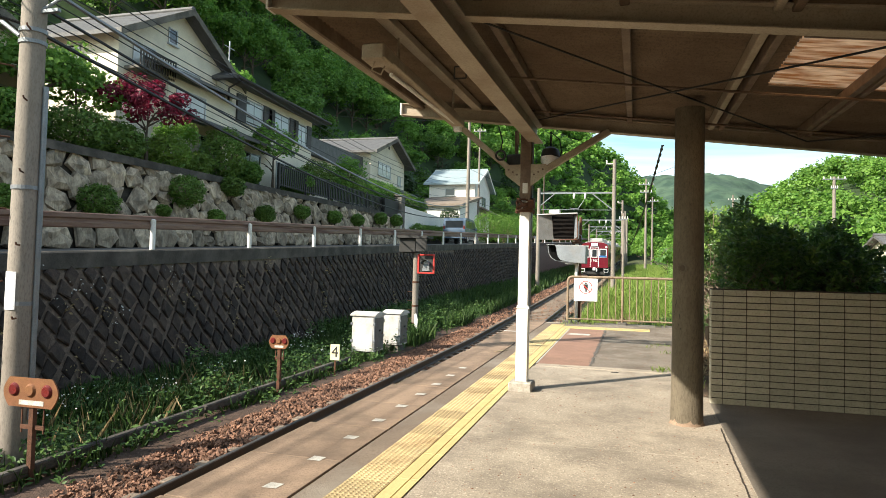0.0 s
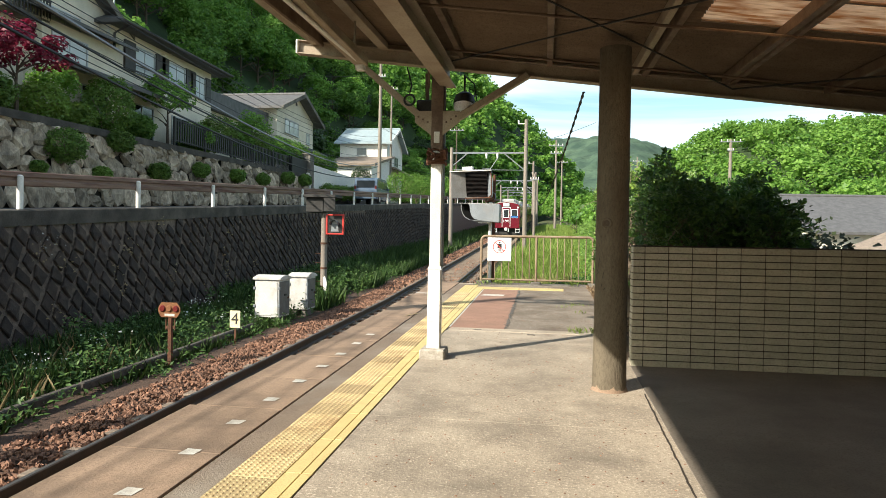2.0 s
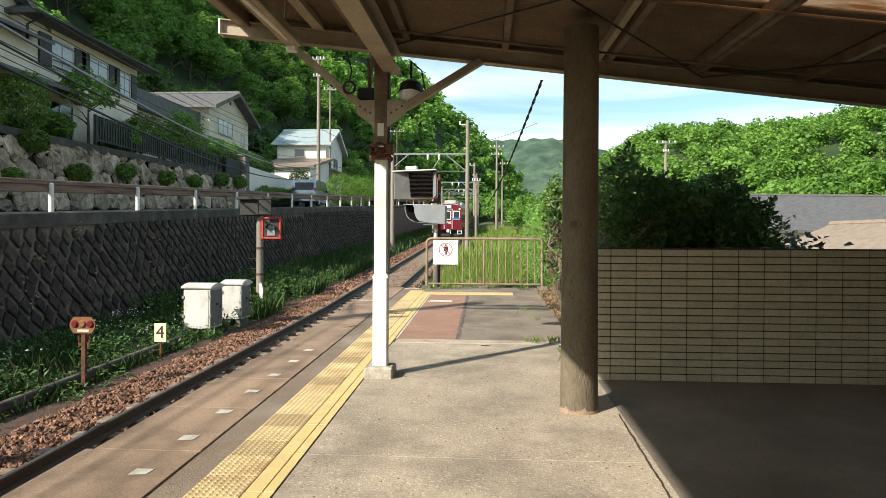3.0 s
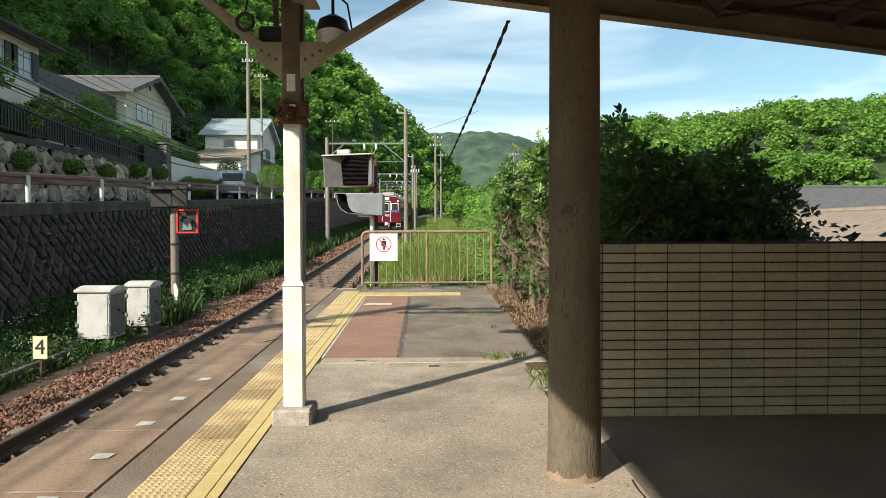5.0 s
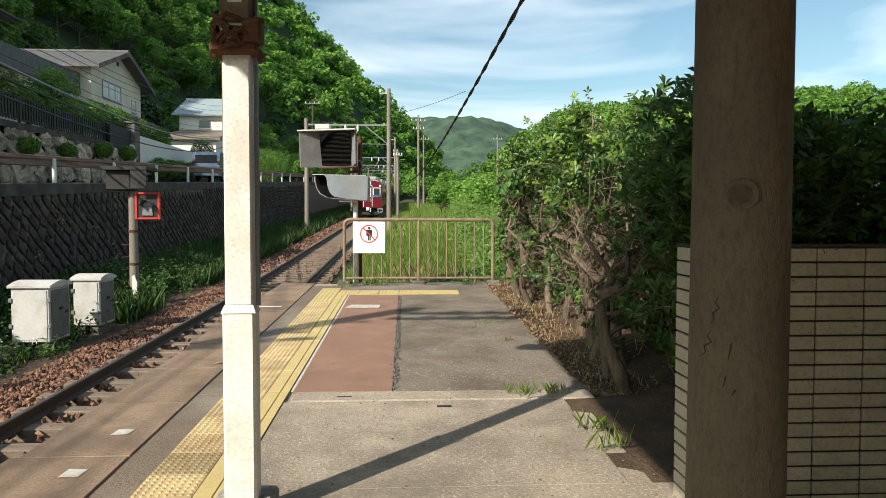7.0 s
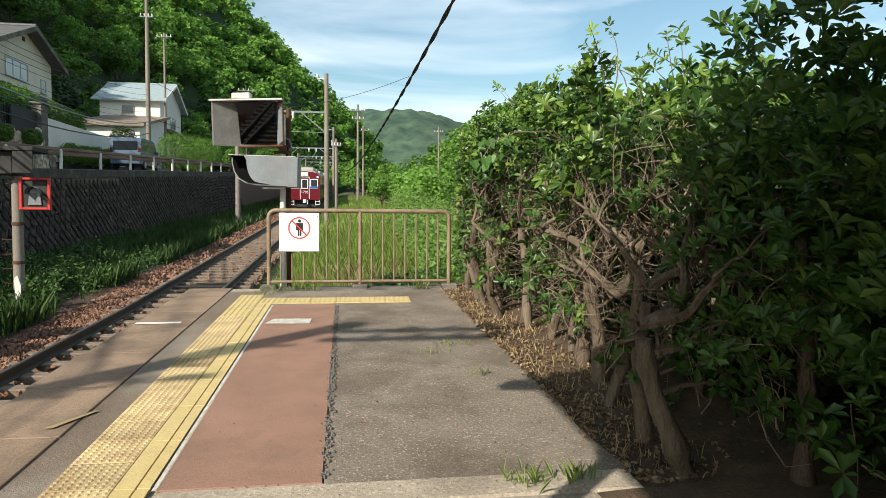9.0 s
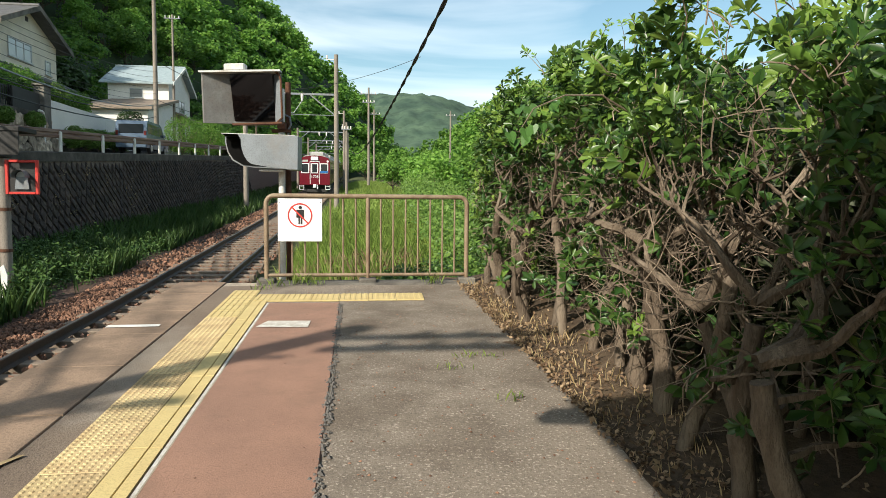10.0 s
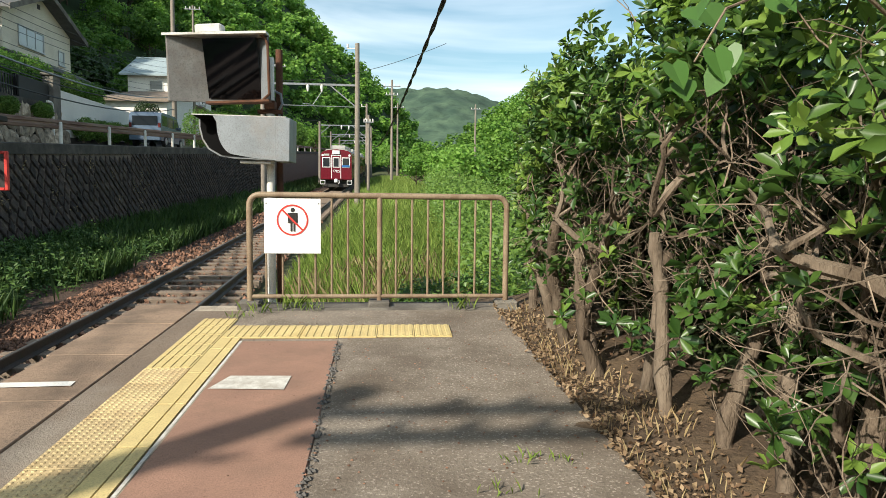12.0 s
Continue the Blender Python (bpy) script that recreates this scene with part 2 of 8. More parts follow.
M_JOINT = mat("wall_joint", (0.2, 0.15, 0.115), (0.09, 0.07, 0.055), 9, 0.95, 0.4, 40)
M_COPE = mat("old_coping_concrete", (0.21, 0.19, 0.16), (0.13, 0.115, 0.1), 1.6, 0.92, 0.4, 50, stain=(0.05, 0.046, 0.04), stain_scale=0.8, stain_amount=0.8)
M_GUARD = mat("rusty_guardrail_paint", (0.25, 0.165, 0.125), (0.17, 0.1, 0.075), 2, 0.7, 0.15, 60, stain=(0.085, 0.032, 0.026), stain_scale=1.6, stain_amount=0.95, stretch=(1, 0.35, 4))
M_COPED = mat("blackened_coping", (0.085, 0.074, 0.063), (0.05, 0.044, 0.038), 2.5, 0.92, 0.5, 40, stain=(0.16, 0.14, 0.12), stain_scale=1.2, stain_amount=0.6)
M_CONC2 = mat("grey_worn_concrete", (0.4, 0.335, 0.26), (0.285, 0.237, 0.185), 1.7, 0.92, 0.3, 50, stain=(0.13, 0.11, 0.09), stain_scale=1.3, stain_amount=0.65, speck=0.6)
M_BASE = mat("dirty_whitewashed_concrete", (0.55, 0.51, 0.45), (0.36, 0.32, 0.27), 9, 0.9, 0.6, 60, stain=(0.17, 0.135, 0.1), stain_scale=7, stain_amount=0.85)
M_WHITE = mat("white_paint", (0.78, 0.76, 0.72), (0.7, 0.67, 0.62), 3, 0.6, 0.06, 90, stain=(0.5, 0.44, 0.36), stain_scale=3, stain_amount=0.35)
M_CREAM = mat("cream_beam_paint", (0.40, 0.335, 0.25), (0.34, 0.28, 0.205), 3, 0.6, 0.08, 70, stain=(0.2, 0.13, 0.08), stain_scale=2.2, stain_amount=0.55)
M_BROWNST = mat("brown_steel", (0.2, 0.14, 0.095), (0.14, 0.095, 0.065), 4, 0.65, 0.1, 70, stain=(0.08, 0.045, 0.03), stain_scale=2, stain_amount=0.7)
M_ROOF = mat("corrugated_cement_sheet", (0.21, 0.155, 0.105), (0.15, 0.108, 0.072), 1.4, 0.9, 0.15, 60, stain=(0.12, 0.08, 0.055), stain_scale=0.8, stain_amount=0.6)
M_COL = mat("old_concrete_column", (0.2, 0.165, 0.115), (0.13, 0.106, 0.075), 2.5, 0.85, 0.5, 60, stain=(0.09, 0.07, 0.05), stain_scale=1.8, stain_amount=0.6, stretch=(1, 1, 0.4))
M_POLE = mat("concrete_pole", (0.29, 0.25, 0.21), (0.21, 0.18, 0.15), 2, 0.85, 0.15, 60, stain=(0.16, 0.13, 0.105), stain_scale=1.4, stain_amount=0.6, stretch=(1, 1, 0.3))
M_TILE = mat("glazed_wall_tile", (0.47, 0.43, 0.33), (0.41, 0.375, 0.285), 8, 0.42, 0.05, 60, obj_random=0.09, spec=0.5)
M_GROUT = mat("dark_grout", (0.06, 0.045, 0.035), (0.045, 0.035, 0.028), 10, 0.95, 0.2, 80)
# dark brown for the added walls, so that they bounce little light
M_BLOCKER = mat("dark_blocker_brown", (0.1, 0.07, 0.048), (0.07, 0.048, 0.034), 3, 0.75, 0.2, 60, stretch=(3, 3, 0.3))
M_GREY = mat("galvanised_grey", (0.25, 0.27, 0.29), (0.2, 0.215, 0.23), 4, 0.5, 0.05, 80, metal=0.3, stain=(0.24, 0.2, 0.17), stain_scale=3, stain_amount=0.4)
M_BOX = mat("equipment_box_paint", (0.6, 0.59, 0.565), (0.52, 0.505, 0.475), 4, 0.6, 0.08, 80, stain=(0.25, 0.2, 0.15), stain_scale=3, stain_amount=0.5)
M_BLACK = mat("matt_black_lining", (0.006, 0.006, 0.006), (0.009, 0.009, 0.009), 6, 0.95, 0.0, 60, spec=0.05)
# dark grey that stands in for shade in the mirror hood and on cabinets
M_SHADEGREY = mat("shade_dark_grey", (0.17, 0.165, 0.155), (0.13, 0.125, 0.12), 5, 0.6, 0.05, 60, stain=(0.1, 0.07, 0.05), stain_scale=4, stain_amount=0.5)
M_DARK = mat("black_paint", (0.022, 0.021, 0.02), (0.035, 0.032, 0.03), 6, 0.6, 0.08, 60)
M_RUST = mat("rusted_steel", (0.13, 0.055, 0.03), (0.08, 0.04, 0.025), 9, 0.9, 0.3, 70)
M_FENCE = mat("bronze_rail_paint", (0.28, 0.21, 0.14), (0.22, 0.16, 0.11), 6, 0.5, 0.05, 80, stain=(0.14, 0.075, 0.04), stain_scale=6, stain_amount=0.6)
M_SIGN = mat("white_sign_board", (0.85, 0.84, 0.85), (0.8, 0.79, 0.8), 4, 0.4, 0.0, 80)
M_REDP = mat("red_paint", (0.62, 0.05, 0.04), (0.5, 0.05, 0.04), 6, 0.5, 0.03, 80)
M_ORANGE = mat("faded_orange_plate", (0.22, 0.095, 0.036), (0.17, 0.07, 0.03), 8, 0.7, 0.05, 80, stain=(0.25, 0.1, 0.05), stain_scale=6, stain_amount=0.6)
M_REDLENS = mat("red_reflector", (0.16, 0.025, 0.022), (0.12, 0.02, 0.018), 10, 0.3, 0.0, 80)
M_PLATEY = mat("number_plate_cream", (0.82, 0.74, 0.48), (0.75, 0.66, 0.42), 8, 0.5, 0.0, 80)
M_ROCK = mat("garden_wall_rock", (0.54, 0.44, 0.32), (0.27, 0.21, 0.155), 5.0, 0.9, 1.0, 18, stain=(0.09, 0.075, 0.06), stain_scale=2.6, stain_amount=0.85, obj_random=0.38, stretch=(1, 1, 0.5))
M_ROCKJ = mat("rock_joint_shadow", (0.06, 0.05, 0.04), (0.035, 0.03, 0.024), 5, 0.95, 0.4, 40)
M_PLAST = mat("cream_plaster", (0.76, 0.69, 0.57), (0.7, 0.63, 0.51), 1.2, 0.9, 0.1, 60, stain=(0.45, 0.39, 0.31), stain_scale=0.7, stain_amount=0.4)
M_PLASTW = mat("white_plaster", (0.8, 0.77, 0.72), (0.74, 0.71, 0.66), 1.2, 0.9, 0.1, 60)
M_TILER = mat("dark_roof_tile", (0.13, 0.125, 0.125), (0.09, 0.087, 0.087), 3, 0.6, 0.3, 30)
M_TILEB = mat("blue_grey_roof", (0.33, 0.4, 0.42), (0.27, 0.33, 0.35), 3, 0.6, 0.2, 30)
M_TILEBR = mat("brown_roof_tile", (0.28, 0.22, 0.17), (0.21, 0.165, 0.13), 3, 0.7, 0.3, 30)
M_SHUT = mat("dark_shutter", (0.07, 0.06, 0.058), (0.05, 0.045, 0.043), 4, 0.6, 0.05, 60)
M_ALU = mat("window_aluminium", (0.5, 0.5, 0.5), (0.42, 0.42, 0.42), 4, 0.4, 0.0, 80, metal=0.5)
M_GLASS = glass_mat("window_glass")
M_GLASSL = glass_mat("curtained_glass", (0.42, 0.42, 0.4), 0.15)
M_MAROON = mat("maroon_train_paint", (0.15, 0.009, 0.02), (0.13, 0.009, 0.019), 2, 0.22, 0.0, 80, spec=0.5)
M_TROOF = mat("train_roof_grey", (0.45, 0.43, 0.41), (0.36, 0.35, 0.33), 2, 0.7, 0.05, 60)
M_UNDER = mat("train_underframe", (0.05, 0.047, 0.045), (0.035, 0.033, 0.03), 3, 0.8, 0.1, 60)
M_BLUE = mat("blue_board", (0.03, 0.16, 0.42), (0.03, 0.14, 0.38), 4, 0.5, 0.0, 60)
M_CAR = mat("blue_grey_car_paint", (0.13, 0.18, 0.25), (0.12, 0.165, 0.23), 2, 0.25, 0.0, 80, metal=0.3)
M_RUBBER = mat("black_rubber", (0.02, 0.02, 0.02), (0.03, 0.03, 0.03), 10, 0.85, 0.1, 80)
M_CABLE = mat("black_cable", (0.018, 0.018, 0.02), (0.025, 0.025, 0.026), 10, 0.6, 0.0, 80)
M_ROAD = mat("road_asphalt", (0.13, 0.12, 0.11), (0.1, 0.092, 0.085), 1.5, 0.92, 0.3, 90)
M_SOIL = mat("leaf_litter_soil", (0.105, 0.07, 0.045), (0.065, 0.046, 0.03), 4, 0.95, 0.8, 36, stain=(0.16, 0.11, 0.065), stain_scale=3, stain_amount=0.6)
M_EARTH = mat("grassy_ground", (0.085, 0.1, 0.035), (0.06, 0.065, 0.028), 0.8, 0.95, 0.6, 20, stain=(0.1, 0.08, 0.045), stain_scale=0.5, stain_amount=0.4)
M_HILL = mat("wooded_hillside", (0.035, 0.06, 0.018), (0.022, 0.04, 0.014), 0.15, 0.95, 1.0, 1.2)
M_BARK = mat("grey_brown_bark", (0.15, 0.112, 0.08), (0.085, 0.062, 0.043), 9, 0.92, 0.8, 50, stretch=(1, 1, 0.25), stain=(0.3, 0.24, 0.18), stain_scale=3, stain_amount=0.7)
M_TWIG = mat("dry_twig", (0.27, 0.21, 0.155), (0.15, 0.112, 0.08), 9, 0.9, 0.2, 60, island=0.4)
M_TRUNK = mat("tree_trunk", (0.12, 0.09, 0.065), (0.08, 0.06, 0.045), 3, 0.95, 0.5, 20)
L_HEDGE = leaf_mat("hedge_leaf", (0.03, 0.085, 0.018), (0.11, 0.2, 0.04), 0.3, 0.32)
L_YOUNG = leaf_mat("young_leaf", (0.14, 0.26, 0.04), (0.25, 0.36, 0.07), 0.4, 0.35)
L_TREE = leaf_mat("woodland_leaf", (0.07, 0.175, 0.028), (0.195, 0.34, 0.058), 0.5, 0.5)
L_TREE2 = leaf_mat("bright_woodland_leaf", (0.11, 0.24, 0.038), (0.23, 0.39, 0.072), 0.5, 0.5)
L_DARK = leaf_mat("dark_cedar_leaf", (0.025, 0.06, 0.015), (0.06, 0.11, 0.03), 0.25, 0.5)
L_SHRUB = leaf_mat("clipped_shrub_leaf", (0.09, 0.18, 0.03), (0.2, 0.32, 0.062), 0.4, 0.5)
L_MAPLE = leaf_mat("red_maple_leaf", (0.13, 0.008, 0.028), (0.24, 0.02, 0.05), 0.4, 0.5)
L_GRASS = leaf_mat("meadow_grass", (0.2, 0.32, 0.055), (0.36, 0.46, 0.11), 0.45, 0.55)
L_WEED = leaf_mat("bank_weed", (0.03, 0.075, 0.017), (0.085, 0.15, 0.032), 0.25, 0.55)
L_DRY = leaf_mat("dry_grass", (0.34, 0.24, 0.12), (0.5, 0.4, 0.22), 0.3, 0.7)
L_LITTER = leaf_mat("fallen_leaf", (0.14, 0.08, 0.045), (0.38, 0.27, 0.16), 0.15, 0.7)
L_FLOWER = leaf_mat("white_flower", (0.8, 0.8, 0.75), (0.9, 0.88, 0.85), 0.3, 0.6)
# near-black leaf: the shade inside the hedge put into the colour
L_INNER_SHADE = leaf_mat("shade_dark_hedge_leaf", (0.02, 0.032, 0.01), (0.045, 0.06, 0.018), 0.1, 0.6)
L_IVY = leaf_mat("broad_vine_leaf", (0.06, 0.15, 0.03), (0.11, 0.23, 0.05), 0.45, 0.35)

# ---- ground ----
def sheet(name, xs, ys, zf, material, label, category, closed=False, smooth=True, kind="structure"):
    mb = MB()
    mb.v = [(x, y, zf(x, y)) for y in ys for x in xs]
    w = len(xs)
    mb.f = [(j * w + i, j * w + i + 1, (j + 1) * w + i + 1, (j + 1) * w + i) for j in range(len(ys) - 1) for i in range(w - 1)]
    return solo(name, mb, material, label, category, "", kind, smooth, False)


def steps(a, b, n):
    return [a + (b - a) * i / n for i in range(n + 1)]


def smoothstep(a, b, x):
    t = min(1, max(0, (x - a) / (b - a)))
    return t * t * (3 - 2 * t)


def ground_z(x, y):
    """The valley floor: track bed, bank, meadow and the falling ground towards the village."""
    base = tz(min(y, 220)) - 0.42 + (0 if y < 220 else 0.02 * (y - 220))
    if x < -5.6:
        base += 0.25 * smoothstep(-5.6, -8.8, x)
    if x > -2.2:
        mead = 0.5 * smoothstep(-2.2, 0.5, x) * smoothstep(15.6, 17.5, y)
        base += mead
        base -= (3.6 + 0.03 * max(0, y)) * smoothstep(4, 22, x)
        if y < 16:
            base -= 0.35
    return base + 0.05 * noise.noise(Vector((x * 0.7, y * 0.7, 0)))


sheet("ground", steps(-9.6, -2.2, 14) + steps(-1.4, 30, 28) + steps(40, 600, 10), steps(-60, 60, 80) + steps(66, 300, 36) + steps(340, 2500, 10), ground_z, M_EARTH, "grassy valley floor beside the railway line", "ground")

# ---- platform ----
Y0, Y1 = -14.0, 15.42


def sloped_box(mb, x0, x1, y0, y1, top, depth, c=0.006):
    """A slab whose top follows the platform's slope, top metres above it."""
    a, b = gz(y0) + top, gz(y1) + top
    vs = [(x0, y0, a - depth), (x1, y0, a - depth), (x1, y1, b - depth), (x0, y1, b - depth),
          (x0, y0, a - c), (x1, y0, a - c), (x1, y1, b - c), (x0, y1, b - c),
          (x0 + c, y0 + c, a), (x1 - c, y0 + c, a), (x1 - c, y1 - c, b), (x0 + c, y1 - c, b)]
    fs = [(3, 2, 1, 0), (0, 1, 5, 4), (1, 2, 6, 5), (2, 3, 7, 6), (3, 0, 4, 7), (4, 5, 9, 8), (5, 6, 10, 9), (6, 7, 11, 10), (7, 4, 8, 11), (8, 9, 10, 11)]
    return mb.add(vs, fs)


mb = MB()
sloped_box(mb, -2.25, 9.0, Y0, 7.4, -0.012, 1.6)
sloped_box(mb, -2.25, 1.16, 7.4, 15.7, -0.012, 1.6)
platform = struct("platform", mb, M_CONC, "raised concrete railway platform with tan worn surface", "platform")
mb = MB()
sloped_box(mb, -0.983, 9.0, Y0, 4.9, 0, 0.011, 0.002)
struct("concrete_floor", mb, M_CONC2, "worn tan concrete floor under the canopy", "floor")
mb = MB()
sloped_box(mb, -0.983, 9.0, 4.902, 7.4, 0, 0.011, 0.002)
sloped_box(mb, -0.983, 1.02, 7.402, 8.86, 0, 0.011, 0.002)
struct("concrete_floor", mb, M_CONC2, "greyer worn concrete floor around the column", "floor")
mb = MB()
sloped_box(mb, -1.655, -0.987, Y0, 9.1, -0.002, 0.009)
sloped_box(mb, -1.655, -1.165, 9.102, 15.4, -0.002, 0.009)
struct("strip_bed", mb, M_BEDS, "concrete bed of the tactile paving", "floor")
mb = MB()
sloped_box(mb, -0.95, 1.28, 8.864, 9.1, 0.006, 0.3, 0.02)
struct("concrete_kerb", mb, M_CONC, "cracked concrete joint strip across the platform", "kerb")
mb = MB()
sloped_box(mb, -0.955, -0.215, 9.104, 14.2, 0.003, 0.014)
struct("red_paving", mb, M_RED, "faded brick-red surfacing beside the tactile strip", "paving")
# ragged edge between the red surfacing and the asphalt
mb = MB()
ys = steps(9.104, 15.4, 120)
left = [(-0.213 + 0.02 * noise.noise(Vector((0, y * 5, 3))) + 0.01 * noise.noise(Vector((0, y * 19, 5)))) if y < 14.2 else -1.16 for y in ys]
right = [1.27 + 0.05 * noise.noise(Vector((7, y * 1.5, 3))) for y in ys]
mb.v = [(l, y, gz(y) - 0.003) for l, y in zip(left, ys)] + [(r, y, gz(y) - 0.003) for r, y in zip(right, ys)]
n = len(ys)
mb.f = [(i, n + i, n + i + 1, i + 1) for i in range(n - 1)]
struct("asphalt_paving", mb, M_ASPH, "rough grey asphalt platform end with brown dirt", "paving", closed=False)
# dark crack of crumbled asphalt along the seam
mb = MB()
rng = random.Random(5)
for i in range(420):
    y = rng.uniform(9.15, 14.2)
    x = -0.205 + 0.02 * noise.noise(Vector((0, y * 5, 3))) + rng.gauss(0, 0.014)
    r = rng.uniform(0.006, 0.017)
    z = gz(y) + 0.002
    a = rng.uniform(0, 6)
    mb.add([(x + r * math.cos(a + k * 1.57), y + r * math.sin(a + k * 1.57) * 1.4, z) for k in range(4)] + [(x, y, z + r * 0.7)], [(0, 1, 4), (1, 2, 4), (2, 3, 4), (3, 0, 4)])
solo("crumbled_asphalt", mb, M_ROAD, "loose dark asphalt crumbs along the paving seam", "gravel", "", "stuff", closed=False)
mb = MB()
sloped_box(mb, -1.2, 1.5, 15.42, 15.75, 0.015, 0.5, 0.02)
struct("end_kerb", mb, M_COPE, "low concrete kerb under the end fence", "kerb")
# smooth waiting area floor, canopy shade in its colour; open joint along its edge
mb = MB()
sloped_box(mb, 1.19, 7.49, -2.69, 7.07, 0.004, 0.012, 0.003)
struct("waiting_area_floor", mb, M_FLOORSH, "smooth mortar floor of the waiting area, toned dark for the canopy's shade", "floor")
mb = MB()
pts = [(1.06 + 0.019 * y + 0.012 * noise.noise(Vector((0, y * 9, 2))), y) for y in steps(-2.6, 5.95, 120)]
for (xa, ya), (xb, yb) in zip(pts, pts[1:]):
    w = 0.006 + 0.006 * abs(noise.noise(Vector((1, ya * 4, 2))))
    mb.add([(xa - w, ya, gz(ya) + 0.0025), (xa + w, ya, gz(ya) + 0.0025), (xb + w, yb, gz(yb) + 0.0025), (xb - w, yb, gz(yb) + 0.0025)], [(0, 1, 2, 3)])
struct("floor_crack", mb, M_GROUT, "thin dark crack across the concrete floor", "crack", closed=False)
# grit and chips on the floor
mb = MB()
rgc = random.Random(31)
for i in range(1500):
    x, y = rgc.uniform(-0.9, 1.25), rgc.uniform(2.2, 15.2)
    r = rgc.uniform(0.003, 0.011)
    a = rgc.uniform(0, 6)
    z = gz(y) + 0.0005 + (0.004 if 8.86 < y < 9.1 else 0)
    mb.add([(x + r * math.cos(a + k * 1.57), y + r * math.sin(a + k * 1.57), z) for k in range(4)] + [(x, y, z + r * 0.6)], [(0, 1, 4), (1, 2, 4), (2, 3, 4), (3, 0, 4)])
solo("grit", mb, M_BALL, "scattered grit and chips on the platform", "grit", "", "stuff", closed=False)
# platform edge wall and its slabs
edge = struct("platform_edge", MB().box(-2.3, -2.1, Y0, 15.7, -1.9, -0.9), M_COPE, "concrete face of the platform edge", "platform edge")


def edge_x(y):
    """The platform edge flares a little towards the station."""
    return -2.25 - 0.032 * min(6.0, max(0.0, 9.0 - y))


slab_ys = [Y0 + 0.995 * i for i in range(int((15.7 - Y0) / 0.995) + 1)]
for i, y in enumerate(slab_ys):
    mb = MB()
    y2 = min(y + 0.99, 15.7)
    rag = 0.02 * ((i * 37) % 5 - 2) / 2
    sloped_box(mb, edge_x(y) + rag, -1.665, y + 0.002, y2 - 0.002, 0.001 * ((i * 7) % 4), 0.16, 0.005)
    part("slab", mb, M_SLAB, edge)
# white painted patches
for y in [3.27 - 0.625 * k for k in range(12, 0, -1)] + [3.27 + 0.625 * k for k in range(9)]:
    m = MB()
    dx, dy = 0.004 * math.sin(y * 9), 0.006 * math.cos(y * 7)
    q = [(-1.91 + dx, y - 0.05), (-1.81 + dx, y - 0.04 + dy), (-1.8 + dx, y + 0.05), (-1.905 - dx, y + 0.055 - dy)]
    m.add([(a, b, gz(b) + 0.0065) for a, b in q], [(0, 1, 2, 3)])
    solo("painted_mark", m, M_MARK, "small worn white square painted on the platform edge", "floor marking", "painted marks", "structure", closed=False)
m = MB()
m.add([(a, b, gz(b) + 0.0065) for a, b in ((-2.22, 13.1), (-1.77, 13.12), (-1.78, 13.21), (-2.22, 13.2))], [(0, 1, 2, 3)])
solo("painted_mark", m, M_WHITE, "bright white stop line painted on the platform edge", "floor marking", "", "structure", closed=False)
m = MB()
m.add([(a, b, gz(b) + 0.008) for a, b in ((-0.93, 13.02), (-0.47, 12.98), (-0.46, 13.26), (-0.85, 13.28))], [(0, 1, 2, 3)])
solo("paving_patch", m, M_MARK, "pale grey rectangle patch on the red surfacing", "floor marking", "", "structure", closed=False)
m = MB()
m.add([(a, b, gz(b) + 0.0085) for a, b in ((-1.63, 10.3), (-1.6, 10.3), (-1.75, 10.0), (-1.8, 10.0))], [(0, 1, 2, 3)])
solo("painted_mark", m, M_YEL, "worn yellow line fragment on the platform edge", "floor marking", "", "structure", closed=False)

# tactile paving: dotted warning tiles, then the painted line
P = 0.309


def dot_tile(nx, ny, w, d, rad=0.013):
    mb = MB()
    mb.cbox(-w / 2, w / 2, -d / 2, d / 2, -0.008, 0.004, 0.003)
    for i in range(nx):
        for j in range(ny):
            cx, cy = (i + 0.5) / nx * w - w / 2, (j + 0.5) / ny * d - d / 2
            ring = [(cx + rad * math.cos(a * math.pi / 3), cy + rad * math.sin(a * math.pi / 3), 0.004) for a in range(6)]
            top = [(cx + rad * 0.55 * math.cos(a * math.pi / 3), cy + rad * 0.55 * math.sin(a * math.pi / 3), 0.009) for a in range(6)]
            mb.add(ring + top, [(a, (a + 1) % 6, 6 + (a + 1) % 6, 6 + a) for a in range(6)] + [(6, 7, 8, 9, 10, 11)])
    return mb.mesh("tile", False)


def bar_tile(w, d, along):
    mb = MB()
    mb.cbox(-w / 2, w / 2, -d / 2, d / 2, -0.008, 0.004, 0.003)
    for i in range(5):
        c = (i + 0.5) / 5
        if along == "y":
            mb.cbox(c * w - w / 2 - 0.014, c * w - w / 2 + 0.014, -d / 2 + 0.01, d / 2 - 0.01, 0.003, 0.009, 0.003)
        else:
            mb.cbox(-w / 2 + 0.01, w / 2 - 0.01, c * d - d / 2 - 0.014, c * d - d / 2 + 0.014, 0.003, 0.009, 0.003)
    return mb.mesh("tile", False)


